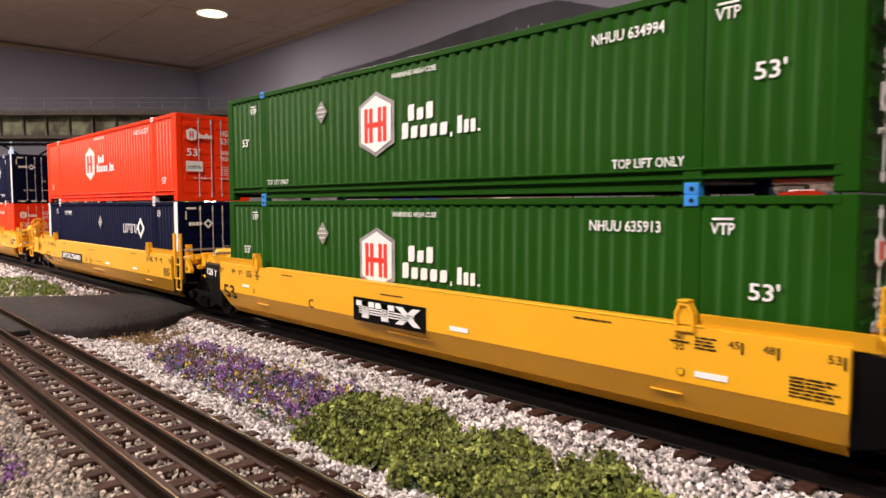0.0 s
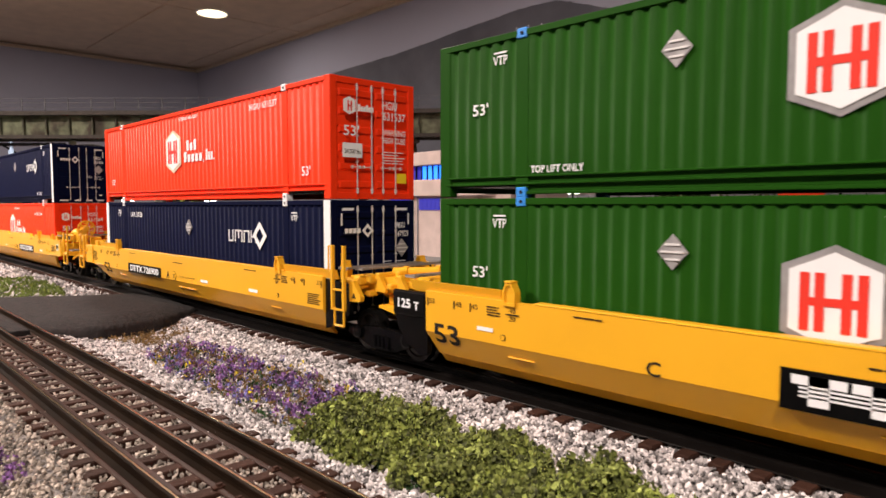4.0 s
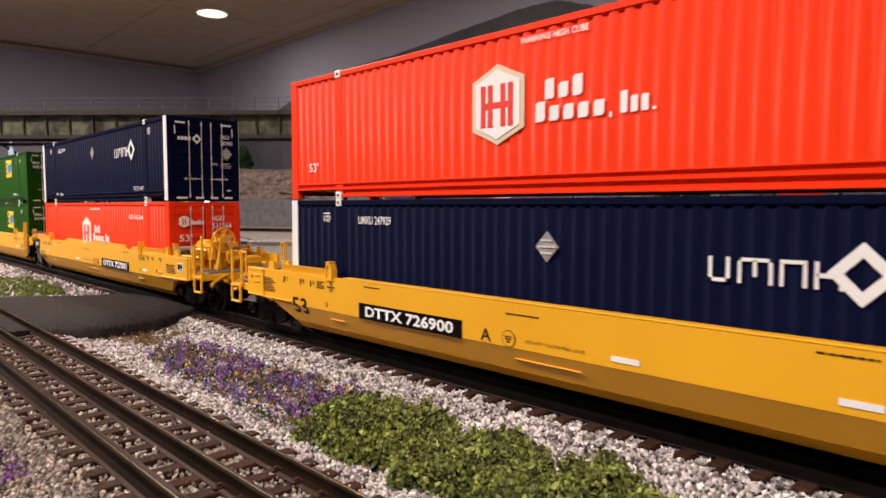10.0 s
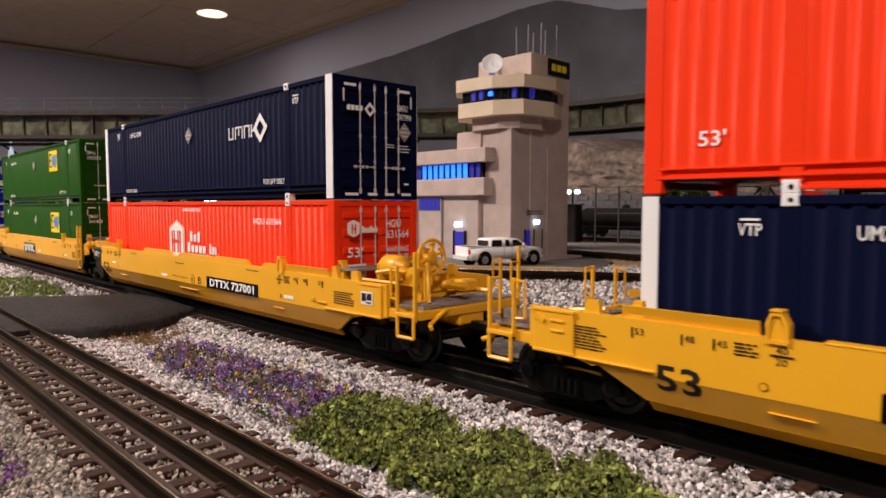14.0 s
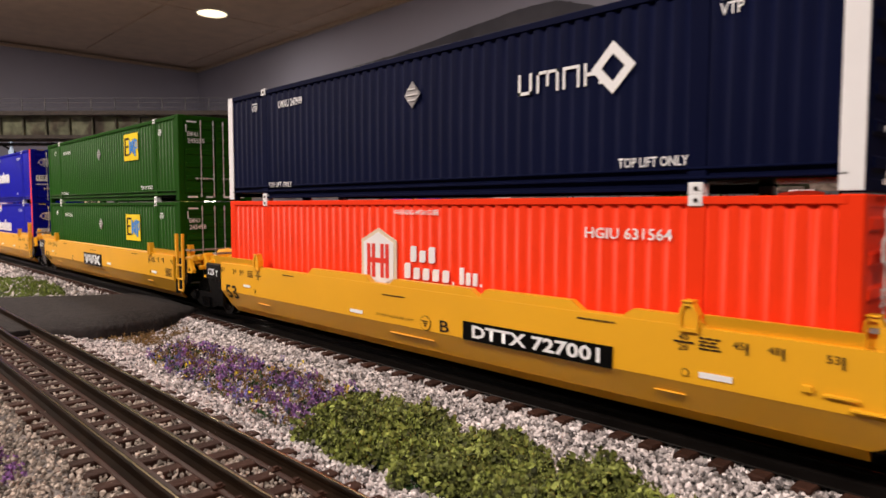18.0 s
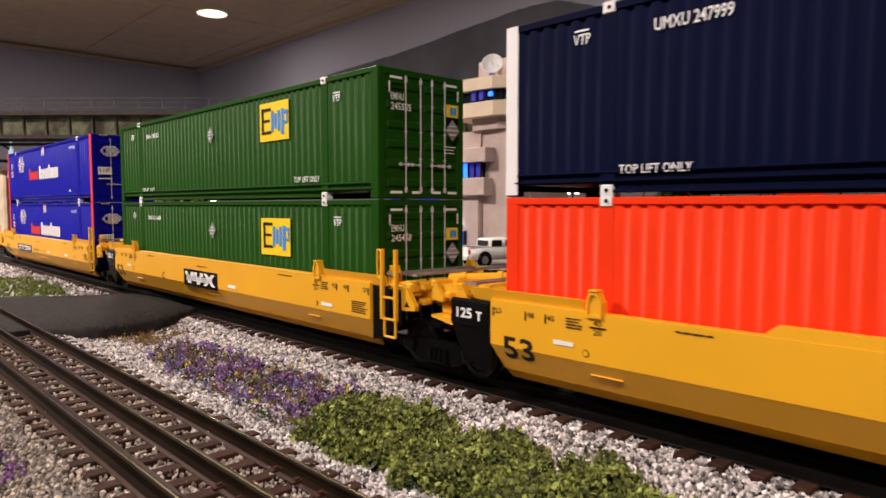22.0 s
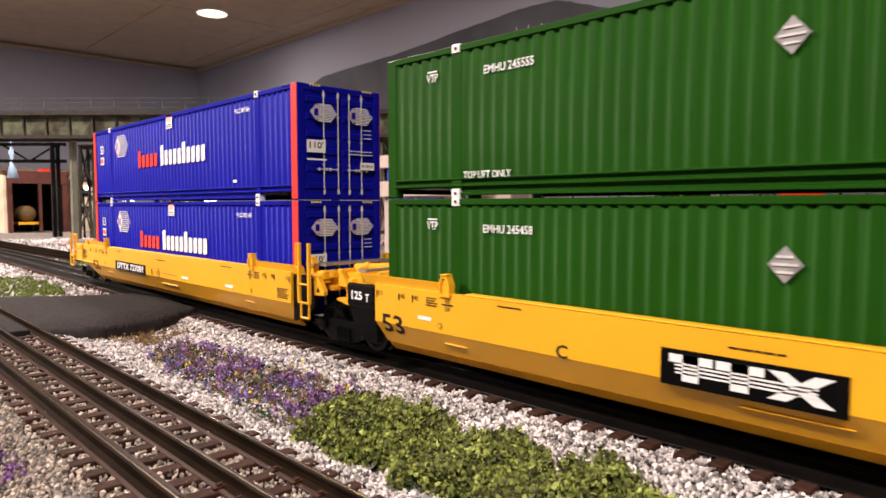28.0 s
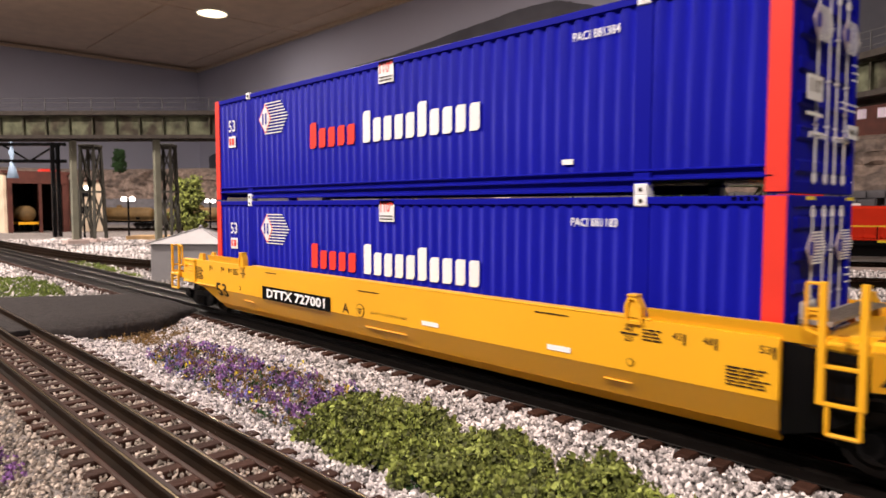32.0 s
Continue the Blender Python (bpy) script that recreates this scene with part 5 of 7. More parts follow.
def coupler_end(c, X, brake):
    """The free end of a wagon: side plate, low platform, corner ladders, coupler; u counts outwards from the load."""
    def bb(name, u0, u1, y0, y1, z0, z1, bev=.0004, mt=None, label=""):
        bm = bmesh.new()
        bbox(bm, min(X(u0), X(u1)), max(X(u0), X(u1)), y0, y1, z0, z1, bev)
        return part(name, bm, mt or M_YELLOW, c, label)

    def rr(name, pts, r, n=6, label=""):
        bm = bmesh.new()
        path(bm, [(X(u), y, z) for u, y, z in pts], r, n)
        return part(name, bm, M_YELLOW, c, label)

    far = X

    def X(u):
        return far(u if u < .030 else .030 + (u - .030) * .86)
    s = 1 if X(1) > X(0) else -1
    for side in (0, 1):
        Y = (lambda y: y) if side == 0 else (lambda y: CW - y)

        def sb(name, u0, u1, ya, yb, z0, z1, bev=.0003, mt=None, label=""):
            return bb(name, u0, u1, min(Y(ya), Y(yb)), max(Y(ya), Y(yb)), z0, z1, bev, mt, label)

        def sr(name, pts, r, n=6):
            return rr(name, [(u, Y(y), z) for u, y, z in pts], r, n)
        # boxed side plate with a raised rim
        sb("side_plate", .0290, .0480, YS - .0010, YS + .0012, .0202, .0336)
        sb("plate_rim", .0286, .0484, YS - .0014, YS + .0004, .0334, .0345, .0002)
        sb("plate_rim", .0286, .0484, YS - .0016, YS + .0004, .0195, .0205, .0002)
        sb("flange_lip", .0000, .0290, YS - .0012, YS + .0004, .0192, .0199, .0002)
        sb("end_beam", .0480, .0600, YS + .0010, YS + .0040, .0206, .0246)
        sb("step_platform", .0592, .0740, YS - .0012, YS + .0070, .0222, .0240)
        sr("step", [(.0606, YS - .0006, .0225), (.0606, YS - .0006, .0136), (.0728, YS - .0006, .0136), (.0728, YS - .0006, .0225)], .0008)
        sb("corner_post", .0588, .0604, YS - .0008, YS + .0008, .0235, .0436)
        sb("corner_post", .0722, .0740, YS - .0008, YS + .0008, .0205, .0500 if brake else .0432)
        sr("grab_iron", [(.0590, YS, .0428), (.0542, YS + .0004, .0424), (.0542, YS + .0004, .0294), (.0590, YS, .0290)], .00055, 5)
        sr("grab_iron", [(.0731, YS, .0425), (.0731, YS + .0055, .0425), (.0731, YS + .0055, .0290), (.0731, YS, .0290)], .00055, 5)
        bm = bmesh.new()
        prism(bm, [(X(.0045), .0330), (X(.0052), .0402), (X(.0080), .0402), (X(.0105), .0330)][::s], min(Y(YS + .001), Y(YS + .003)), max(Y(YS + .001), Y(YS + .003)))
        part("gusset", bm, M_YELLOW, c)
        bm = bmesh.new()
        prism(bm, [(X(.0200), .0330), (X(.0208), .0388), (X(.0255), .0388), (X(.0270), .0330)][::s], min(Y(YS + .001), Y(YS + .003)), max(Y(YS + .001), Y(YS + .003)))
        part("gusset", bm, M_YELLOW, c)
        bracket(c, X(.0020), .003 if side == 0 else CW - .006)
        # small catches on the sill
        if not brake:
            continue
        sb("catch", -.0110, -.0085, YS - .0010, YS + .0002, .0220, .0238, .0002)
        sb("catch", -.0060, .0020, YS - .0010, YS + .0002, .0216, .0224, .0002)
    if not brake:
        for z in (.0302, .0268):
            bb("plate_rung", .0330, .0395, YS - .0016, YS - .0008, z, z + .0009, .0002)
        bm = bmesh.new()
        beam(bm, (X(.0465), YS - .0012, .0318), (X(.0425), YS - .0012, .0300), .0010, .0016)
        part("plate_rung", bm, M_YELLOW, c)
    # platform between the sides
    bb("end_sill", .0722, .0752, YS + .001, CW - YS - .001, .0212, .0252)
    bb("draft_sill", .0000, .0745, YC - .008, YC + .008, .0160, .0250, .001)
    bb("cross_beam", .0250, .0280, YS + .002, CW - YS - .002, .0250, .0310)
    deck(c, min(X(.0490), X(.0740)), max(X(.0490), X(.0740)), .0265, -.002, CW + .002)
    deck(c, min(X(.0015), X(.0175)), max(X(.0015), X(.0175)), .0390, .001, CW - .001)
    rr("release_lever", [(.0755, .010, .0245), (.0775, .004, .0225), (.0775, -.001, .0195), (.0810, -.003, .0185)], .0010)
    coupler(c, X(.0752), s)
    truck(c, X(.0375))
    if not brake:
        rr("brake_pipe", [(.0480, .004, .0290), (.0480, CW - .004, .0290)], .0008, 5)
        rr("brake_pipe", [(.0300, .014, .0330), (.0480, .014, .0310)], .0010, 6)
        return
    bm = bmesh.new()
    lathe(bm, ((.0024, .0225), (.0048, .0230), (.0056, .0244), (.0056, .0336), (.0048, .0354), (.0028, .0360), (.0028, .0378)), Matrix.Translation((0, .014, .0404)) @ pose(0, 0, 0, 0, 90, 0), 16)
    part("air_tank", bm, M_YELLOW, c, "yellow air reservoir", True)
    bb("tank_cradle", .0228, .0248, .008, .020, .0330, .0420, .0005)
    bb("tank_cradle", .0325, .0348, .008, .020, .0330, .0420, .0005)
    bb("valve_box", .0390, .0460, .006, .014, .0345, .0405, .0010)
    bb("valve_box", .0480, .0540, .020, .030, .0290, .0380, .0010)
    bb("valve_box", .0560, .0640, .030, .040, .0290, .0350, .0010)
    rr("brake_rod", [(.0300, .003, .0385), (.0420, .003, .0400), (.0500, .006, .0395)], .0010)
    rr("brake_rod", [(.0180, .002, .0345), (.0480, .002, .0345)], .0009)
    rr("brake_rod", [(.0300, .000, .0330), (.0520, .000, .0290)], .0010)
    rr("brake_rod", [(.0560, .014, .0480), (.0680, .006, .0270)], .0009)
    rr("brake_rod", [(.0440, .024, .0330), (.0720, .026, .0330)], .0017, 8)
    rr("brake_rod", [(.0500, .040, .0300), (.0720, .040, .0300)], .0012)
    bm = bmesh.new()
    prism(bm, [(X(u), z) for u, z in ((.0380, .0330), (.0500, .0415), (.0560, .0415), (.0540, .0330))], .008, .0105)
    part("brake_lever", bm, M_YELLOW, c)
    bm = bmesh.new()
    prism(bm, [(X(u), z) for u, z in ((.0490, .0250), (.0500, .0460), (.0525, .0500), (.0550, .0500), (.0555, .0250))], .011, .0165)
    part("brake_stand", bm, M_YELLOW, c, "yellow hand-brake stand")
    ctr = Vector((X(.0590), .0145, .0462))
    bm = bmesh.new()
    lathe(bm, ((.0030, -.0035), (.0030, .0006), (.0018, .0012)), Matrix.Translation(ctr) @ pose(0, 0, 0, 0, 90, 0), 12)
    n = 24
    for i in range(n):
        a0, a1 = 2 * math.pi * i / n, 2 * math.pi * (i + 1) / n
        rod(bm, ctr + Vector((0, .0078 * math.cos(a0), .0078 * math.sin(a0))), ctr + Vector((0, .0078 * math.cos(a1), .0078 * math.sin(a1))), .0008, 5)
    for k in range(6):
        a0 = math.pi * k / 3 + .3
        rod(bm, ctr + Vector((-.001, 0, 0)), ctr + Vector((0, .0076 * math.cos(a0), .0076 * math.sin(a0))), .0009, 5)
        rod(bm, ctr + Vector((0, .0066 * math.cos(a0), .0066 * math.sin(a0))), ctr + Vector((0, .0056 * math.cos(a0 + .52), .0056 * math.sin(a0 + .52))), .0007, 4)
    part("brake_wheel", bm, M_YELLOW, c, "spoked yellow brake wheel")
    ym = YS - .0011
    bars(c, [(.0312, .0396, .0248, .0308)], M_WHITE, "sign", ym)
    bars(c, [(.0319, .0350, .0264, .0300), (.0358, .0389, .0270, .0300), (.0352, .0389, .0255, .0262)], M_INK, "sign", ym - .0002)


def coupler(parent, x, s):
    bm = bmesh.new()
    bbox(bm, min(x, x + s * .014), max(x, x + s * .014), YC - .0022, YC + .0022, .0140, .0182, .0006)
    bbox(bm, min(x + s * .011, x + s * .018), max(x + s * .011, x + s * .018), YC - .0045, YC + .0040, .0130, .0192, .0010)
    part("coupler", bm, M_STEEL, parent, "dark knuckle coupler")


# units from the front: offset of the containers' front end
OFF = (("h", .4175), ("o", 0.0), ("n", -.5068), ("g", -.9221), ("p", -1.3359))
CARS = {
    "h": well_car("yellow articulated well wagon with a black nameboard", "C", "", "joint", "ladder"),
    "o": well_car("yellow articulated well wagon with a numbered black plate", "A", "DTTX 726900", "coupler", "ladder"),
    "n": well_car("yellow end well wagon with brake wheel and wavy top chord", "B", "DTTX 727001", "joint", "brake", True),
    "g": well_car("yellow articulated well wagon with a black nameboard", "C", "", "joint", "ladder"),
    "p": well_car("yellow end well wagon with a numbered black plate", "A", "DTTX 727001", "coupler", "ladder"),
}
LOADS = []
for key, up, m_, lab, cm, pm_, mk in (
        ("h", 1, M_GREEN, "green corrugated container with a red and white emblem", M_SKY, M_GREEN, mark_hexagon(M_GREEN, M_SILVER, "NHUU 634994", M_SKY)),
        ("h", 0, M_GREEN, "green corrugated container with a red and white emblem", M_SKY, M_GREEN, mark_hexagon(M_GREEN, M_SILVER, "NHUU 635913", M_SKY)),
        ("o", 1, M_ORANGE, "orange-red corrugated container with a white emblem", M_WHITE, M_ORANGE, mark_hexagon(M_ORANGE, M_CREAM, "HGIU 631537", M_WHITE)),
        ("o", 0, M_NAVY, "navy blue corrugated container with white corner posts", M_WHITE, M_WHITE, mark_lozenge("UMXU 247929")),
        ("n", 1, M_NAVY, "navy blue corrugated container with white corner posts", M_WHITE, M_WHITE, mark_lozenge("UMXU 247999")),
        ("n", 0, M_ORANGE, "orange-red corrugated container with a white emblem", M_WHITE, M_ORANGE, mark_hexagon(M_ORANGE, M_CREAM, "HGIU 631564", M_WHITE)),
        ("g", 1, M_GREEN, "green corrugated container with a yellow square emblem", M_WHITE, M_GREEN, mark_square("EMHU 245555")),
        ("g", 0, M_GREEN, "green corrugated container with a yellow square emblem", M_WHITE, M_GREEN, mark_square("EMHU 245458")),
        ("p", 1, M_BLUE, "bright blue corrugated container with red corner posts", M_WHITE, M_RED, mark_speed_lines("PACI 881384")),
        ("p", 0, M_BLUE, "bright blue corrugated container with red corner posts", M_WHITE, M_RED, mark_speed_lines("PACI 881183"))):
    load = container("shipping_container", m_, lab + (", stacked on another" if up else ", in a wagon"), cm, pm_, up, mk)
    if up and key in "onp":
        load.scale = (1, 1, 1.025)  # these three are a little taller
    LOADS.append((key, up, load))

# ---- background of the layout ----


def slab(bm, pts, z0, z1):
    """An upright solid over an outline in x and y."""
    lo = [bm.verts.new((x, y, z0)) for x, y in pts]
    hi = [bm.verts.new((x, y, z1)) for x, y in pts]
    n = len(pts)
    bm.faces.new(lo[::-1])
    bm.faces.new(hi)
    for i in range(n):
        bm.faces.new((lo[i], lo[(i + 1) % n], hi[(i + 1) % n], hi[i]))


def resample(pts, step):
    """Points at even steps along a smoothed line."""
    for _ in range(3):
        out = [pts[0]]
        for a, b in zip(pts, pts[1:]):
            out += [(a[0] * .75 + b[0] * .25, a[1] * .75 + b[1] * .25), (a[0] * .25 + b[0] * .75, a[1] * .25 + b[1] * .75)]
        pts = out + [pts[-1]]
    res, carry = [pts[0]], 0.0
    for a, b in zip(pts, pts[1:]):
        d = math.dist(a, b)
        s = step - carry
        while s <= d:
            res.append((a[0] + (b[0] - a[0]) * s / d, a[1] + (b[1] - a[1]) * s / d))
            s += step
        carry = d - (s - step)
    return res


def normals(pts):
    out = []
    for i in range(len(pts)):
        a, b = pts[max(0, i - 1)], pts[min(len(pts) - 1, i + 1)]
        d = math.dist(a, b) or 1
        out.append((-(b[1] - a[1]) / d, (b[0] - a[0]) / d))
    return out


def sweep(bm, pts, prof):
    """A profile (offset across, height) swept along a line in plan."""
    ns = normals(pts)
    rings = [[bm.verts.new((x + nx * o, y + ny * o, z)) for o, z in prof] for (x, y), (nx, ny) in zip(pts, ns)]
    m = len(prof)
    for a, b in zip(rings, rings[1:]):
        for i in range(m):
            bm.faces.new((a[i], a[(i + 1) % m], b[(i + 1) % m], b[i]))
    bm.faces.new(rings[0])
    bm.faces.new(rings[-1][::-1])


def rect(o0, o1, z0, z1):
    return ((o0, z0), (o1, z0), (o1, z1), (o0, z1))


def curved_track(pts, label, step=.0125, tie_len=.054):
    t = thing("track", Matrix.Identity(4), label, "track", kind="structure")
    line = resample(pts, step)
    for o in (-.0164, 0, .0164):
        bm = bmesh.new()
        sweep(bm, line, ((o - .0024, -.0056), (o + .0024, -.0056), (o + .0007, -.0044), (o + .0007, -.0018), (o + .0013, -.0012), (o + .0013, 0), (o - .0013, 0), (o - .0013, -.0012), (o - .0007, -.0018), (o - .0007, -.0044)))
        part("rail", bm, M_RAILSIDE, t)
    tm = tie_mesh(tie_len)
    ns = normals(line)
    for (x, y), (nx, ny) in zip(line, ns):
        ob = part("sleeper", tm, None, t)
        ob.matrix_basis = Matrix.Translation((x, y, -.0058)) @ Matrix.Rotation(math.atan2(ny, nx) - math.pi / 2, 4, "Z")
    return t


curved_track([(.35, .885), (.0, .656), (-.17, .5435), (-.34, .432), (-.60, .255), (-.79, .135), (-1.0, .088), (-1.3, .078), (-1.6, .078), (-2.2, .085)], "yard track that curves away from the main line")
curved_track([(.30, 1.08), (.0, .895), (-.22, .759), (-.332, .69), (-.42, .655), (-.55, .655), (-.75, .70)], "yard track under the red locomotive")


def lot():
    """Tarmac yard round the control tower, with a tan board edge."""
    pts = [(-1.12, .20), (-.84, .22), (-.60, .365), (-.44, .47), (-.50, .60), (-.56, .64), (-1.05, .66), (-1.3, .50)]
    bm = bmesh.new()
    slab(bm, pts, -.012, -.0055)
    solid("pavement", bm, M_LOT, "grey tarmac yard round the control tower", "pavement")
    bm = bmesh.new()
    beam(bm, (-.60, .360, -.0065), (-.44, .465, -.0065), .006, .009)
    solid("kerb", bm, M_TARP, "tan wooden kerb along the tarmac yard", "kerb")
    bm = bmesh.new()
    beam(bm, (-.43, .592, -.0070), (0, .859, -.0070), .005, .008)
    solid("kerb", bm, M_CONC, "pale low kerb between the yard tracks", "kerb")
    bm = bmesh.new()
    slab(bm, [(-.565, .66), (-.50, .60), (-.44, .55), (-.36, .60), (-.42, .64), (-.5, .70)], -.013, -.0062)
    solid("pavement", bm, M_TARP, "tan earth patch beside the tower", "ground")


lot()

BR = [(-1.80, -.15), (-1.575, .10), (-1.41, .262), (-1.26, .42), (-1.06, .61), (-.90, .745), (-.745, .825), (-.575, .845), (-.44, .832), (-.355, .812), (-.28, .787), (-.23, .765), (-.10, .69), (.12, .54)]


M_PALEPOST = mat("pale_grey_green_post", (0.20, 0.20, 0.155), 0.75, var=0.2, scale=40)


def viaduct():
    v = thing("railway_viaduct", Matrix.Identity(4), "weathered green steel plate-girder viaduct on lattice towers", "bridge")
    fine = resample(BR, .015)
    for o, nm in ((-.030, "front"), (.030, "rear")):
        bm = bmesh.new()
        sweep(bm, fine, rect(o - .0012, o + .0012, .205, .239))
        part("girder_web", bm, M_BRIDGE, v)
        for z0, z1 in ((.1985, .205), (.238, .2410)):
            bm = bmesh.new()
            sweep(bm, fine, rect(o - .0065, o + .0065, z0, z1))
            part("girder_flange", bm, M_DECK if z0 < .2 else M_BRIDGE, v)
    bm = bmesh.new()
    sweep(bm, fine, rect(-.046, .046, .2415, .2492))
    part("deck", bm, M_DECK, v, "dark timber bridge deck")
    st = resample(BR, .045)
    ns = normals(st)
    bm = bmesh.new()
    box(bm, -.0016, .0016, -.0062, -.0014, .2052, .2390)
    sm = mesh_of("stiffener", bm, M_BRIDGE)
    bm = bmesh.new()
    box(bm, -.0006, .0006, -.0006, .0006, .2480, .2745)
    pm = mesh_of("railing_post", bm, M_RAILING)
    for (x, y), (nx, ny) in zip(st, ns):
        r = Matrix.Rotation(math.atan2(ny, nx) - math.pi / 2, 4, "Z")
        ob = part("stiffener", sm, None, v)
        ob.matrix_basis = Matrix.Translation((x - nx * .030 * 1, y - ny * .030, 0)) @ r
        ob2 = part("railing_post", pm, None, v)
        ob2.matrix_basis = Matrix.Translation((x - nx * .036, y - ny * .036, 0)) @ r
    for z in (.2565, .2655, .2738):
        bm = bmesh.new()
        sweep(bm, fine, rect(-.0364, -.0358, z, z + .0006))
        part("railing_bar", bm, M_RAILING, v)
    # the line runs towards +x, so its normals point away from the room's front
    for px_, py_ in ((-1.492, .206), (-1.352, .318)):
        bm = bmesh.new()
        bbox(bm, px_ - .0058, px_ + .0058, py_ - .0058, py_ + .0058, GZ, .1990, .001)
        po = part("bridge_post", bm, M_PALEPOST, v, "pale grey-green bridge post")
        bm = bmesh.new()
        bbox(bm, px_ - .020, px_ + .020, py_ - .020, py_ + .020, GZ - .004, GZ + .010, .0015)
        part("footing", bm, M_CONC, po, "pale concrete footing")
    for cx, cy, ang, k_, mt in ((-1.560, .258, 44, .50, M_TOWER), (-1.440, .372, 46, .46, M_TOWER), (-1.015, .655, 41, 1, M_BRIDGE), (-.390, .818, -13, 1.22, M_BRIDGE)):
        tw = part("tower_cap", tower_cap(k_), mt, v)
        m = pose(cx, cy, 0, 0, 0, ang)
        tw.matrix_basis = m
        legs = {}
        for i, sx in enumerate((-1, 1)):
            for j, sy in enumerate((-1, 1)):
                a = Vector((sx * .033 * k_, sy * .045 * k_, GZ + .004))
                b = Vector((sx * .027 * k_, sy * (.029 if k_ > 1.1 else .026) * k_, .1985))
                legs[(i, j)] = (a, b)
                bm = bmesh.new()
                beam(bm, a, b, .0055, .0055)
                part("tower_leg", bm, mt, tw)
                bm = bmesh.new()
                bbox(bm, a.x - .009, a.x + .009, a.y - .009, a.y + .009, GZ - .004, GZ + .008, .001)
                part("footing", bm, M_CONC, tw, "pale concrete footing")

        def at(k, z):
            a, b = legs[k]
            return a + (b - a) * ((z - a.z) / (b.z - a.z))
        for k0, k1 in (((0, 0), (1, 0)), ((0, 1), (1, 1)), ((0, 0), (0, 1)), ((1, 0), (1, 1))):
            for z0, z1 in ((.010, .098), (.100, .190)):
                for p, q in ((at(k0, z0), at(k1, z1)), (at(k0, z1), at(k1, z0))):
                    bm = bmesh.new()
                    beam(bm, p, q, .0022, .0022)
                    part("brace", bm, mt, tw)
            for z in (.099, .191):
                bm = bmesh.new()
                beam(bm, at(k0, z), at(k1, z), .0036, .0036)
                part("strut", bm, mt, tw)


def tower_cap(k):
    bm = bmesh.new()
    bbox(bm, -.036 * k, .036 * k, -.034 * k, .034 * k, .1935, .1985, .0008)
    return bm


viaduct()


WALL_LINE = [(2.3, 1.25), (.6, 1.25), (-.6, 1.25), (-1.6, 1.24), (-2.3, 1.15), (-2.8, .92), (-3.15, .55), (-3.3, .1), (-3.35, -.5)]


def hills():
    """Block wall, rock face above it and the plateau up to the backdrop."""
    rnd = random.Random(31)
    bm = bmesh.new()
    line = resample(WALL_LINE, .016)
    ns = normals(line)
    ridge = ((-1.7, .0), (-1.3, .020), (-1.09, .036), (-.93, -.002), (-.80, -.008), (-.49, -.014), (-.41, -.008), (.4, -.010), (3, .0))

    def crest(x, y):
        if x < -1.7:
            return .035 * noise.noise((x * 1.6, 7, y))
        for (x0, z0), (x1, z1) in zip(ridge, ridge[1:]):
            if x <= x1:
                return z0 + (z1 - z0) * (x - x0) / (x1 - x0)
        return 0.0
    rows = [(.006, .098)] + [(.000 - .040 * k / 9 - .004 * (k % 2), .104 + .081 * k / 9) for k in range(10)] + [(-.060, .205), (-.10, .216), (-.20, .226), (-.55, .240)]
    grid = []
    for (x, y), (nx, ny) in zip(line, ns):
        r = []
        for i, (o, z) in enumerate(rows):
            k = .020 if 0 < i < 12 else .004
            d = o + k * noise.noise((x * 9 + y * 7, z * 30, 1)) + .011 * noise.noise((x * 38, z * 75, y * 38)) + .006 * noise.noise((x * 90, z * 120, y * 90))
            zz = z + .5 * k * noise.noise((x * 14, z * 22, y * 14)) + (crest(x, y) if i > 9 else 0)
            r.append(bm.verts.new((max(WX + .01, x + nx * d), min(WY - .01, y + ny * d), zz)))
        grid.append(r)
    for a, b in zip(grid, grid[1:]):
        for i in range(len(rows) - 1):
            bm.faces.new((a[i], b[i], b[i + 1], a[i + 1]))
    solid("rock_face", bm, M_ROCK, "tan cast rock face behind the yard", "rocks")
    w = thing("block_wall", Matrix.Identity(4), "grey stone block retaining wall behind the yard", "wall", kind="structure")
    bm = bmesh.new()
    sweep(bm, line, rect(-.012, .006, GZ - .01, .098))
    part("wall_core", bm, M_BLOCK, w)
    bm = bmesh.new()
    bbox(bm, -.0148, .0148, -.003, .004, .0006, .0134, .001)
    blk = mesh_of("block", bm, M_BLOCK)
    for row in range(7):
        for i in range(42):
            x = -1.42 + i * .0305 + (row % 2) * .015
            ob = part("block", blk, None, w)
            ob.matrix_basis = pose(x, 1.241 + rnd.uniform(-.001, .001), GZ + .006 + row * .0142)


hills()


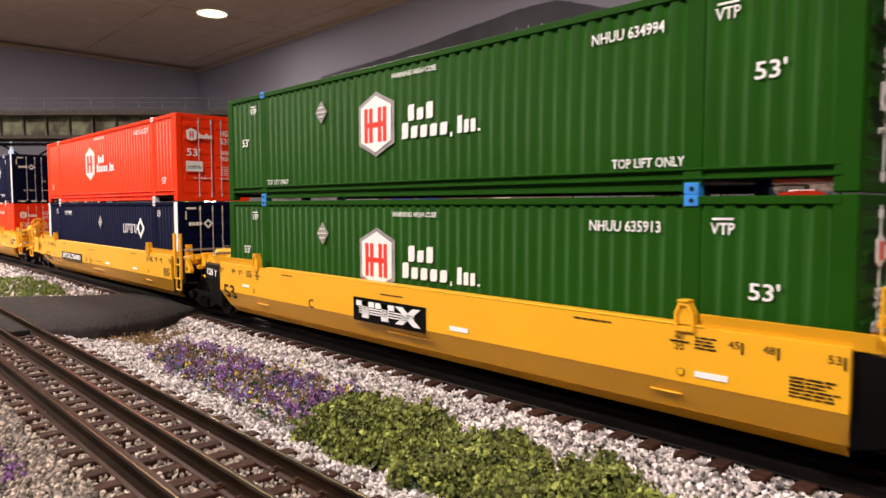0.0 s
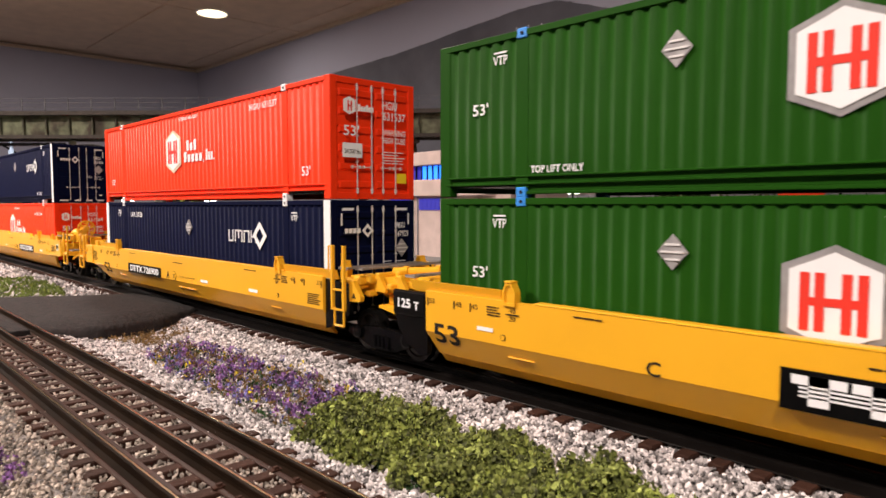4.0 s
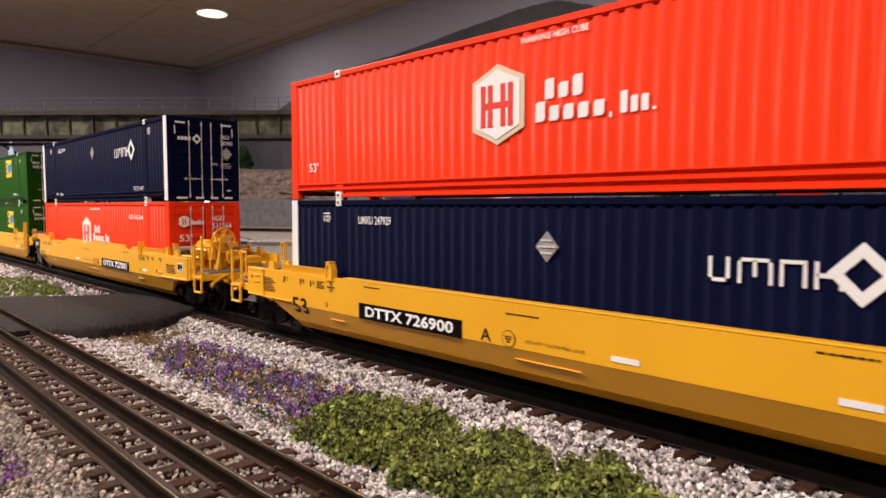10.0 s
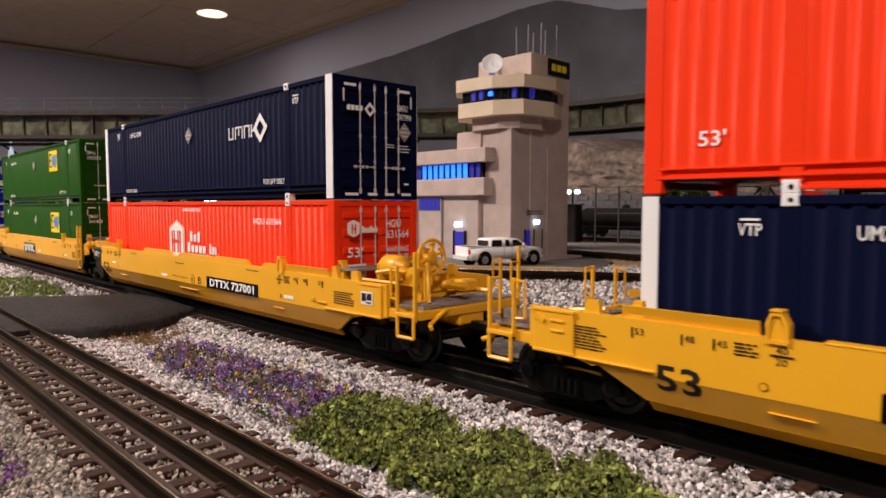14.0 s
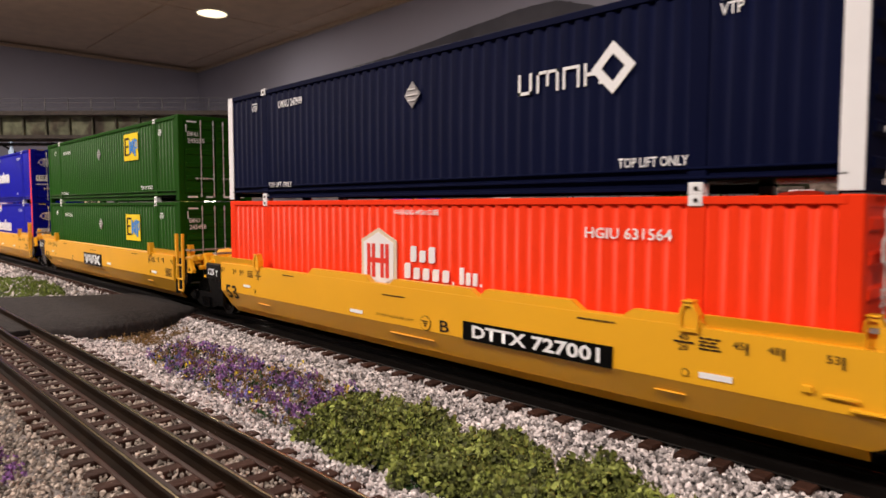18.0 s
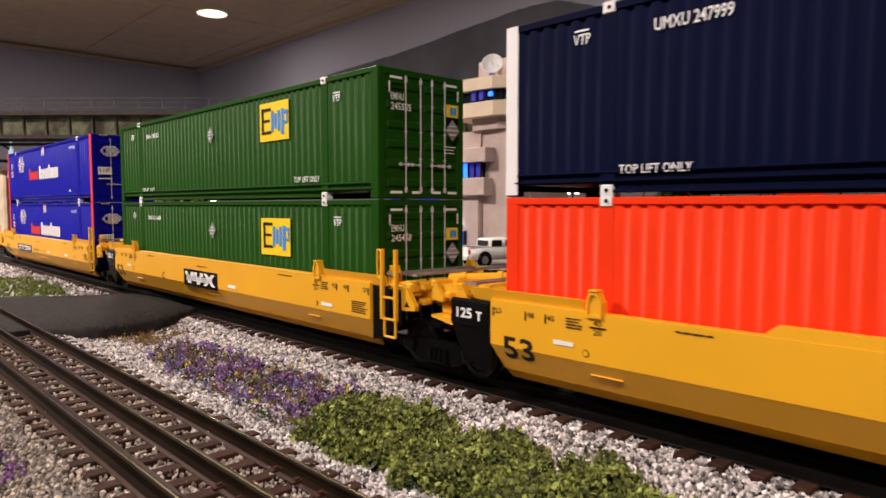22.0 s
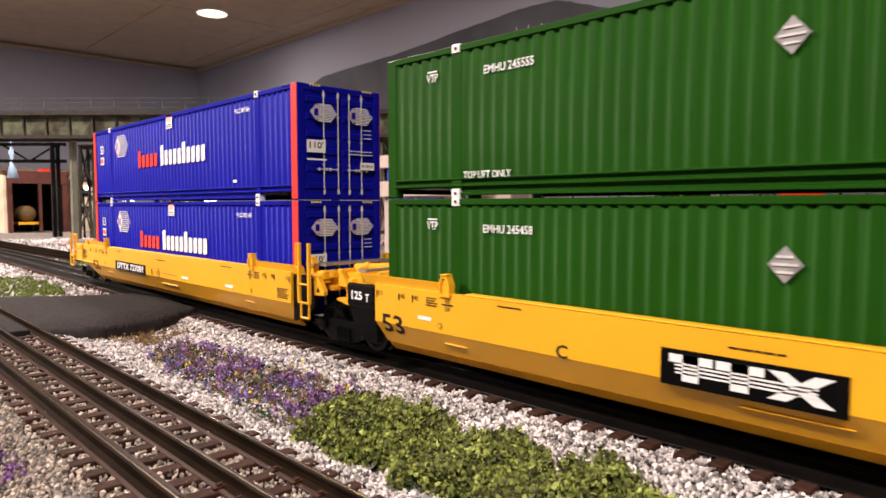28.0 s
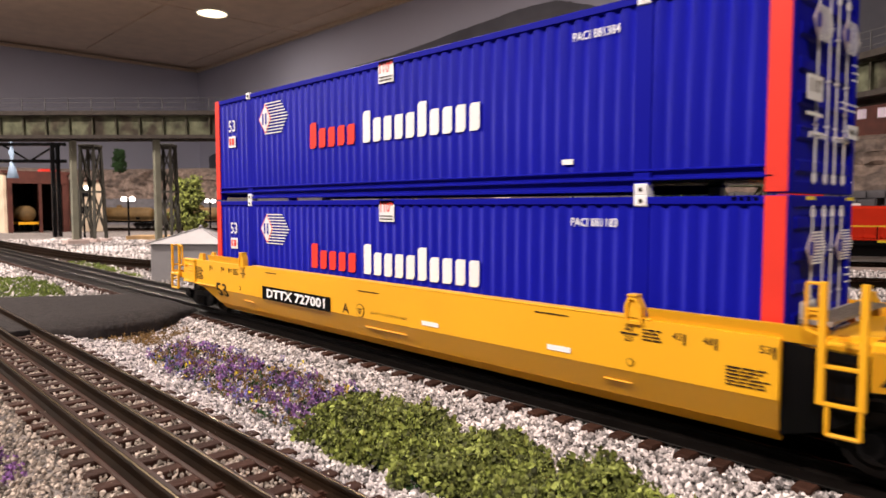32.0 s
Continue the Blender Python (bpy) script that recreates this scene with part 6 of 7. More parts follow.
def control_tower():
    b = thing("control_tower_building", Matrix.Identity(4), "beige concrete yard office with a cream control cab", "building")
    g = -.0055
    # two-storey wing
    bm = bmesh.new()
    box(bm, -.846, -.640, .484, .600, g, .0835)
    part("wing_wall", bm, M_CONC, b)
    bm = bmesh.new()
    bbox(bm, -.852, -.620, .474, .606, .0835, .1075, .0008)
    part("upper_wall", bm, M_CONC, b)
    bm = bmesh.new()
    box(bm, -.846, -.634, .484, .600, .1075, .1285)
    part("window_recess", bm, M_BLACK, b)
    bm = bmesh.new()
    bbox(bm, -.856, -.616, .472, .608, .1285, .1478, .0008)
    part("parapet", bm, M_CONC, b)
    x = -.836
    for i in range(17):
        mt = M_GLASSB if 7 <= i <= 14 else M_GLASSD
        w = part("window", bmesh_box(x, x + .0105, .4815, .4838, .1085, .1275), mt, b, "window lit bright blue" if mt is M_GLASSB else "window lit dim blue")
        part("mullion", bmesh_box(x + .0107, x + .0117, .479, .4838, .1080, .1280), M_STEEL, w)
        x += .0121
    # garage bays with high windows
    for x0, x1 in ((-.8290, -.7757), (-.7620, -.7108)):
        bay = part("garage_door", bmesh_box(x0, x1, .4822, .4838, g, .0830), M_CONC, b)
        for q in (x0 - .0012, x1):
            part("door_jamb", bmesh_box(q, q + .0012, .4800, .4838, g, .0842), M_GREY, bay)
        for i in range(5):
            a = x0 + .003 + i * (x1 - x0 - .006) / 5
            part("pane", bmesh_box(a, a + (x1 - x0 - .010) / 5, .4806, .4822, .0630, .0800), M_GLASSD, bay, "dim blue pane")
    d = part("door", bmesh_box(-.6840, -.6640, .4815, .4838, g, .0330), M_GLASSD, b, "blue lit doorway")
    part("door_frame", bmesh_box(-.6860, -.6842, .480, .4838, g, .0345), M_STEEL, d)
    part("door_frame", bmesh_box(-.6638, -.6620, .480, .4838, g, .0345), M_STEEL, d)
    l = part("wall_lamp", bmesh_box(-.6775, -.6705, .475, .4838, .0400, .0465), M_COOL, b, "glowing lamp over the door")
    # column under the cab
    bm = bmesh.new()
    bbox(bm, -.690, -.588, .492, .614, g, .1725, .0008)
    part("tower_wall", bm, M_CONC, b)
    part("roof_box", bmesh_box(-.676, -.640, .489, .530, .1480, .1720), M_CONC, b)
    # rear shaft, taller than the cab
    bm = bmesh.new()
    bbox(bm, -.684, -.586, .530, .616, g, .2760, .0008)
    part("stair_shaft", bm, M_CONC, b)
    bm = bmesh.new()
    bbox(bm, -.664, -.640, .524, .530, .2350, .2700, .0005)
    part("roof_door", bm, M_CONC, b)
    part("pane", bmesh_box(-.656, -.648, .5225, .524, .2440, .2580), M_GLASSD, b)
    s = part("sign_board", bmesh_box(-.586, -.584, .566, .614, .2500, .2725), M_STEEL, b, "dark sign board with a yellow mark")
    for i in range(3):
        part("sign_mark", bmesh_box(-.584, -.5835, .572 + i * .012, .5815 + i * .012, .2565, .2660), M_YFLOWER, s)
    # pilasters and doors of the right side
    part("pilaster", bmesh_box(-.588, -.5845, .566, .570, g, .1500), M_CONC, b)
    d = part("door", bmesh_box(-.588, -.5862, .520, .556, g, .0360), M_GLASSD, b, "double blue-lit glass doors")
    for y in (.519, .5375, .5555):
        part("door_frame", bmesh_box(-.5868, -.5850, y, y + .0015, g, .0375), M_STEEL, d)
    part("wall_sign", bmesh_box(-.588, -.5862, .524, .560, .0560, .0640), M_GREY, b, "grey sign over the doors")
    bm = bmesh.new()
    for z in (.0575, .0610):
        for i in range(8):
            box(bm, -.5862, -.5858, .526 + i * .0042, .5290 + i * .0042, z, z + .0016)
    w_ = part("sign_marking", bm, M_INK, b)
    w_["kind"] = "stuff"
    part("wall_lamp", bmesh_box(-.588, -.580, .5375, .5435, .0440, .0500), M_COOL, b, "glowing lamp over the doors")
    part("vent", bmesh_box(-.588, -.5865, .538, .544, .0750, .0850), M_GREY, b)

    def cab_plan(k):
        pts = ((-.662, .463), (-.5986, .466), (-.5627, .4877), (-.556, .545), (-.572, .584), (-.640, .586), (-.690, .552), (-.690, .492))
        return [(-.618 + (x + .618) * k, .525 + (y - .525) * k) for x, y in pts]
    for nm, k, z0, z1, mt, lab in (("cab_corbel", .70, .1720, .1885, M_CONC, ""), ("cab_parapet", .96, .1880, .2070, M_CREAM, "cream lower band of the cab"), ("cab_glazing", .87, .2070, .2225, M_GLASS, "dark cab window glass"), ("cab_roof", 1.0, .2225, .2385, M_CREAM, "cream upper band of the cab")):
        bm = bmesh.new()
        slab(bm, cab_plan(k), z0, z1)
        part(nm, bm, mt, b, lab)
    cab = cab_plan(.87)
    for (x0, y0), (x1, y1) in zip(cab, cab[1:] + cab[:1]):
        for f in (0, .25, .5, .75):
            mx, my = x0 + (x1 - x0) * f, y0 + (y1 - y0) * f
            part("cab_mullion", bmesh_box(mx - .0008, mx + .0008, my - .0008, my + .0008, .2070, .2225), M_STEEL, b)
    part("cab_light", bmesh_box(-.6080, -.6020, .4685, .4720, .2130, .2185), M_GLASSB, b, "blue light in the cab window")
    for x, y, z0 in ((-.636, .4705, .2095), (-.622, .4705, .2100), (-.578, .4860, .2090), (-.5645, .505, .2090)):
        part("cab_light", bmesh_box(x - .0035, x + .0035, y - .0008, y + .0025, z0, .2215), M_GLASSD, b, "dim blue cab window")
    # aerials
    for y, z, x in ((.5496, .3190, -.629), (.5561, .3210, -.613), (.5612, .3100, -.608), (.5636, .3220, -.596), (.5676, .3120, -.592), (.5854, .3210, -.586)):
        bm = bmesh.new()
        rod(bm, (x, y, .2755), (x, y, z), .0010, 5)
        part("aerial", bm, M_GREY, b)
    part("aerial_base", bmesh_box(-.645, -.625, .540, .556, .2760, .2800), M_BLACK, b)
    dish = part("satellite_dish", dish_mesh(), M_WHITE, b, "white satellite dish")
    dish.matrix_basis = pose(-.620, .490, .2595, 70, 0, 36) @ Matrix.Scale(1.1, 4)
    bm = bmesh.new()
    rod(bm, (-.622, .496, .2380), (-.622, .494, .2560), .0016, 6)
    part("dish_mount", bm, M_GREY, b)
    # low plinth
    part("plinth", bmesh_box(-.70, -.57, .486, .630, g - .001, g + .0030), M_CONC, b)


def dish_mesh():
    bm = bmesh.new()
    n = 20
    prof = [(.0008, -.0040), (.0060, -.0034), (.0100, -.0018), (.0130, .0004), (.0133, .0008), (.0128, .0012), (.0098, -.0008), (.0058, -.0024), (.0008, -.0030)]
    lathe(bm, prof, Matrix.Identity(4), n)
    rod(bm, (0, 0, -.003), (0, 0, .0075), .0005, 5)
    return bm


control_tower()


def pickup():
    t = thing("pickup_truck", pose(-.5680, .4470, -.0055, 0, 0, 75) @ Matrix.Scale(.84, 4), "white crew-cab pickup truck parked on the tarmac", "truck")
    # local x runs to the front, y to the driver's side
    def body(pts, y, mt, name, bev=.0012, label=""):
        bm = bmesh.new()
        prism(bm, pts, -y, y)
        bmesh.ops.bevel(bm, geom=bm.edges[:], offset=bev, segments=2, affect="EDGES")
        return part(name, bm, mt, t, label, True)
    body([(-.0640, .0130), (-.0640, .0282), (-.030, .0285), (.036, .0285), (.050, .0276), (.0610, .0258), (.0640, .0215), (.0640, .0100), (-.058, .0100)], .0212, M_CAR, "body", .0012)
    cab_ = body([(-.0290, .0280), (-.0275, .0392), (-.0245, .0408), (.0170, .0410), (.0225, .0398), (.0380, .0282)], .0196, M_CAR, "cab", .0012)
    for s in (-1, 1):
        for pts in ([(-.0262, .0296), (-.0252, .0388), (-.0085, .0390), (-.0075, .0296)], [(-.0020, .0296), (-.0018, .0390), (.0045, .0390), (.0062, .0296)], [(.0110, .0296), (.0110, .0390), (.0195, .0384), (.0325, .0296)]):
            bm = bmesh.new()
            prism(bm, pts, s * .0195 - .0006, s * .0195 + .0006)
            part("window", bm, M_GLASS, cab_, "dark side window")
        for x in (-.0048, .0086):
            part("door_seam", bmesh_box(x, x + .0005, s * .0212 - .0002, s * .0212 + .0002, .0130, .0285), M_GREY, t)
        for x in (-.0010, .0125):
            part("door_handle", bmesh_box(x - .0090, x - .0055, s * .0214 - .0005, s * .0214 + .0005, .0240, .0250), M_CAR, t)
    bm = bmesh.new()
    prism(bm, [(.0232, .0392), (.0240, .0394), (.0376, .0294), (.0366, .0292)], -.0172, .0172)
    part("windscreen", bm, M_GLASS, cab_)
    part("rear_window", bmesh_box(-.0296, -.0280, -.0140, .0140, .0300, .0380), M_GLASS, cab_)
    part("bed_floor", bmesh_box(-.0620, -.0310, -.0180, .0180, .0286, .0289), M_STEEL, t)
    for y in (-.0212, .0184):
        part("bed_rail", bmesh_box(-.0640, -.0295, y, y + .0028, .0284, .0300), M_CAR, t)
    part("tailgate", bmesh_box(-.0652, -.0638, -.0180, .0180, .0160, .0298), M_CAR, t)
    for x in (-.0385, .0480):
        for y in (-.0192, .0192):
            w = part("wheel", wheel_disc(.0104, .0064), M_BLACK, t, "black tyre")
            w.matrix_basis = pose(x, y, .0104, 90)
            part("rim", wheel_disc(.0062, .0068), M_SILVER, w)
        for y in (-.0212, .0212):
            bm = bmesh.new()
            lathe(bm, ((.0124, -.0003), (.0124, .0003)), pose(x, y, .0110, 90), 20)
            part("wheel_arch", bm, M_BLACK, t)
            bm = bmesh.new()
            for k in range(10):
                a0, a1 = math.pi * k / 10, math.pi * (k + 1) / 10
                beam(bm, (x + .0130 * math.cos(a0), y, .0110 + .0130 * math.sin(a0)), (x + .0130 * math.cos(a1), y, .0110 + .0130 * math.sin(a1)), .0018, .0016)
            part("fender_flare", bm, M_CAR, t)
    part("bumper", bmesh_box(-.0685, -.0640, -.0205, .0205, .0110, .0165), M_ROD, t, "chrome rear bumper")
    part("bumper", bmesh_box(.0635, .0665, -.0205, .0205, .0100, .0155), M_ROD, t)
    for y in (-.0214, .0176):
        part("tail_light", bmesh_box(-.0650, -.0625, y, y + .0038, .0195, .0265), M_RED, t)
        part("headlight", bmesh_box(.0615, .0645, y, y + .0038, .0185, .0235), M_MAUVE, t)
    for y in (-.0245, .0205):
        part("mirror", bmesh_box(.0275, .0305, y, y + .0040, .0300, .0345), M_CAR, t)


def wheel_disc(r, w):
    bm = bmesh.new()
    lathe(bm, ((r * .55, -w / 2), (r * .9, -w / 2), (r, -w / 2 + .0008), (r, w / 2 - .0008), (r * .9, w / 2), (r * .55, w / 2)), Matrix.Identity(4), 18)
    return bm


pickup()


def locomotive():
    t = thing("diesel_locomotive", pose(-.3555, .6755, 0, 0, 0, 31.6), "red switcher diesel locomotive with a white cab roof", "locomotive")
    w = .0310
    M_LOCO = mat("locomotive_red", (0.60, 0.030, 0.009), 0.42, var=0.08, scale=50, spec=0.2)
    part("frame", bmesh_box(.014, .278, -w, w, .0230, .0290), M_BLACK, t)
    part("walkway", bmesh_box(.014, .278, -w - .001, w + .001, .0290, .0302), M_LOCO, t)
    def hood(x0, x1, y, z0, z1, name, bev=.003):
        bm = bmesh.new()
        bbox(bm, x0, x1, -y, y, z0, z1, bev)
        return part(name, bm, M_LOCO, t)
    hood(.023, .049, .022, .0302, .0620, "short_hood")
    c = hood(.0475, .0760, .0300, .0290, .0790, "cab", .0012)
    hood(.076, .270, .0225, .0302, .0690, "long_hood")
    bm = bmesh.new()
    prism(bm, [(.0465, .0775), (.0425, .0835), (.0420, .0850), (.0480, .0862), (.0540, .0872), (.0700, .0872), (.0760, .0862), (.0815, .0850), (.0810, .0835), (.0770, .0775)], -.0315, .0315)
    r = part("cab_roof", bm, M_LOCO, t)
    part("roof_panel", bmesh_box(.053, .072, -.024, .024, .0873, .0892), M_WHITE, r, "white roof panel")
    for s in (-1, 1):
        y = s * .0302
        part("cab_window", bmesh_box(.0550, .0690, y - .0006, y + .0006, .0610, .0725), M_GLASS, c, "dark cab window")
        for d in ((.0540, .0550, .0600, .0735), (.0690, .0700, .0600, .0735), (.0617, .0624, .0610, .0725)):
            part("window_frame", bmesh_box(d[0], d[1], y - .0010, y + .0010, d[2], d[3]), M_WHITE, c)
        part("window_sill", bmesh_box(.0540, .0700, y - .0012, y + .0012, .0598, .0610), M_WHITE, c)
        # yellow stripe: up over the cab and along the hood
        ys = s * .0226
        part("stripe", bmesh_box(.106, .268, ys - .0004, ys + .0004, .0448, .0460), M_YFLOWER, t, "thin yellow stripe")
        bm = bmesh.new()
        beam(bm, (.106, ys, .0454), (.095, ys, .0610), .0008, .0014)
        beam(bm, (.095, ys, .0610), (.076, ys, .0616), .0008, .0014)
        part("stripe", bm, M_YFLOWER, t)
        bm = bmesh.new()
        ysh = s * .0222
        beam(bm, (.0475, ysh, .0600), (.036, ysh, .0592), .0008, .0014)
        beam(bm, (.036, ysh, .0592), (.026, ysh, .0430), .0008, .0014)
        part("stripe", bm, M_YFLOWER, t)
        for k in range(7):
            x = .018 + k * .040
            part("sill_mark", bmesh_box(x, x + .012, s * (w + .0012) - .0004, s * (w + .0012) + .0004, .0262, .0290), M_YFLOWER, t)
        # handrail
        for k in range(6):
            x = .106 + k * .032
            bm = bmesh.new()
            rod(bm, (x, s * .0300, .0302), (x, s * .0300, .0450), .0006, 5)
            part("stanchion", bm, M_BLACK, t)
        bm = bmesh.new()
        rod(bm, (.106, s * .0300, .0452), (.268, s * .0300, .0452), .0006, 5)
        part("handrail", bm, M_YFLOWER, t)
        for k in range(9):
            x = .090 + k * .0185
            part("hood_door", bmesh_box(x, x + .0160, s * .0224 - .0006, s * .0224 + .0006, .0310, .0440), M_LOCO, t)
    ob = lettering("6502", .0530, .0470, .0180, .0056, -.0303, M_YFLOWER, t, name="road_number")
    for x in (.008, .278):
        bm = bmesh.new()
        bbox(bm, x, x + .006, -w, w, .0110, .0300, .0006)
        part("pilot", bm, M_LOCO if x > .1 else M_BLACK, t)
    for y in (-.028, .026):
        bm = bmesh.new()
        for q in (.0075, .0165):
            rod(bm, (q, y, .0080), (q, y, .0520), .0009, 5)
        for z in (.0100, .0180, .0260, .0340):
            rod(bm, (.0075, y, z), (.0165, y, z), .0009, 5)
        part("step_rail", bm, M_YELLOW, t, "yellow end steps and grab rails")
    bm = bmesh.new()
    path(bm, ((.011, -.026, .0520), (.011, -.010, .0500), (.011, .010, .0500), (.011, .026, .0520)), .0009, 5)
    part("end_rail", bm, M_YELLOW, t)
    bm = bmesh.new()
    bbox(bm, -.006, .009, -.003, .003, .0140, .0190, .0008)
    part("coupler", bm, M_STEEL, t)
    part("fuel_tank", bmesh_box(.105, .180, -.024, .024, .0095, .0225), M_BLACK, t)
    for x in (.060, .222):
        bg = part("bogie", bmesh_box(x - .032, x + .032, -.027, -.022, .0070, .0190), M_BLACK, t)
        part("bogie_frame", bmesh_box(x - .032, x + .032, .022, .027, .0070, .0190), M_BLACK, bg)
        for dx in (-.0225, .0225):
            for y in (-.0175, .0175):
                wl = part("wheel", wheel_disc(.0105, .005), M_STEEL, bg)
                wl.matrix_basis = pose(x + dx, y, .0105, 90)
            bm = bmesh.new()
            lathe(bm, ((.0036, 0), (.0030, .0020)), pose(x + dx, -.027, .0115, 90), 10)
            part("axle_box", bm, M_STEEL, bg)
    for x in (.150, .200):
        bm = bmesh.new()
        lathe(bm, ((.004, .0700), (.004, .0790)), Matrix.Translation((x, 0, 0)), 12)
        part("exhaust_stack", bm, M_BLACK, t)
    bm = bmesh.new()
    rod(bm, (.112, -.008, .0705), (.126, -.008, .0705), .0016, 8)
    rod(bm, (.112, -.008, .0700), (.112, -.008, .0680), .0012, 6)
    part("horn", bm, M_WHITE, t)


locomotive()


def yard_lamp(x, y, h, twin=True):
    t = thing("yard_lamp", pose(x, y, GZ), "black yard lamp post with glowing white heads", "street lamp", "yard lamps")
    bm = bmesh.new()
    rod(bm, (0, 0, 0), (0, 0, h), .0022, 6)
    rod(bm, (-.010, -.008, h), (.010, .008, h), .0014, 6)
    part("post", bm, M_BLACK, t)
    for s in ((-1, 1) if twin else (1,)):
        bm = bmesh.new()
        lathe(bm, ((.003, -.0045), (.0062, -.003), (.0066, .0022), (.003, .0048)), Matrix.Translation((s * .0080, s * .0064, h)), 10)
        part("lamp_head", bm, M_LAMP, t, "glowing lamp head", True)


for x, y, h, tw in ((-1.754, .295, .120, False), (-1.679, .371, .094, True), (-1.930, .687, .092, True), (-.953, 1.139, .111, True), (-.388, 1.158, .121, False)):
    yard_lamp(x, y, h, tw)


def tree(x, y, z, h, r, material, seed, label):
    t = thing("tree", pose(x, y, z), label, "tree", "trees on the layout")
    rnd = random.Random(seed)
    bm = bmesh.new()
    lathe(bm, ((r * .10, 0), (r * .07, h * .4), (r * .03, h * .85)), Matrix.Identity(4), 8)
    for k in range(9):
        a = rnd.uniform(0, 6.3)
        z0 = h * rnd.uniform(.15, .7)
        rod(bm, (0, 0, z0), (math.cos(a) * r * .7, math.sin(a) * r * .7, z0 + h * .14), r * .028, 5)
    part("trunk", bm, M_BARK, t)
    verts, faces = [], []
    for _ in range(150):
        a, f = rnd.uniform(0, 6.3), rnd.uniform(.12, 1.0)
        rr = r * (1.05 - .45 * f) * math.sqrt(rnd.random())
        c = (math.cos(a) * rr, math.sin(a) * rr, h * f)
        s = r * rnd.uniform(.20, .36)
        for _ in range(26):
            d = Vector((rnd.gauss(0, 1), rnd.gauss(0, 1), rnd.gauss(0, 1))).normalized() * s * rnd.uniform(.4, 1)
            k = len(verts)
            verts.extend(lump(None, (c[0] + d.x, c[1] + d.y, c[2] + d.z), s * rnd.uniform(.20, .36), rnd))
            faces.extend(tuple(k + i for i in q) for q in LUMP_F)
    me = bpy.data.meshes.new("crown")
    me.from_pydata(verts, [], faces)
    me.materials.append(material)
    ob = new("crown", me)
    ob.parent = t


tree(-1.873, .598, GZ, .150, .050, M_LEAF, 41, "bright green foam tree beside the viaduct")
tree(-.514, .822, GZ, .128, .046, M_LEAFM, 42, "dark green foam tree beside the yard")
tree(-3.10, 1.38, .215, .14, .055, M_LEAFD, 43, "dark green tree on the rock plateau")
tree(-2.90, .750, .200, .095, .028, M_LEAFD, 46, "narrow dark green tree on the rock plateau")
tree(-2.35, 1.42, .225, .15, .07, M_LEAFD, 44, "dark green tree on the rock plateau")
tree(-2.05, 1.44, .225, .13, .06, M_LEAFD, 45, "dark green tree on the rock plateau")


def tank_wagon(m, material, label):
    t = thing("tank_wagon", m, label, "railway wagon", "parked tank wagons")
    bm = bmesh.new()
    lathe(bm, ((.008, -.112), (.017, -.108), (.021, -.098), (.021, .098), (.017, .108), (.008, .112)), pose(0, 0, .0435, 0, 90, 0), 20)
    part("tank", bm, material, t, "", True)
    bm = bmesh.new()
    lathe(bm, ((.008, .062), (.008, .070), (.004, .072)), Matrix.Identity(4), 12)
    part("dome", bm, material, t)
    part("underframe", bmesh_box(-.122, .122, -.010, .010, .0175, .0235), M_BLACK, t)
    part("walkway", bmesh_box(-.122, .122, -.031, -.022, .0240, .0262), material, t)
    for x in (-.085, .085):
        b = part("bogie", bmesh_box(x - .028, x + .028, -.024, .024, .0080, .0165), M_BLACK, t)
        for dx in (-.018, .018):
            for y in (-.0175, .0175):
                wl = part("wheel", wheel_disc(.0095, .005), M_STEEL, b)
                wl.matrix_basis = pose(x + dx, y, .0095, 90)
    for x in (-.07, .07):
        part("saddle", bmesh_box(x - .005, x + .005, -.022, .022, .0225, .034), M_BLACK, t)
    bm = bmesh.new()
    path(bm, ((-.115, -.030, .026), (-.115, -.030, .040), (.115, -.030, .040), (.115, -.030, .026)), .0008, 5)
    part("handrail", bm, material, t)


M_TANK = mat("ochre_tank_paint", (0.13, 0.078, 0.026), 0.75, var=0.3, scale=40)
curved_track([(-2.60, .22), (-2.20, .56), (-1.95, .80), (-1.5, 1.0), (-1.0, 1.07), (-.2, 1.09), (.4, 1.09)], "far yard track along the block wall")
tank_wagon(pose(-2.235, .530, 0, 0, 0, 42), M_TANK, "ochre yellow tank wagon on a far track")
tank_wagon(pose(-2.045, .710, 0, 0, 0, 44), M_TANK, "ochre yellow tank wagon on a far track")
tank_wagon(pose(-1.040, 1.068, 0, 0, 0, 3), M_SOOT, "black tank wagon on a far track")
tank_wagon(pose(-.775, 1.083, 0, 0, 0, 1), M_SOOT, "black tank wagon on a far track")
tank_wagon(pose(-.510, 1.088, 0, 0, 0, 1), M_SOOT, "black tank wagon on a far track")


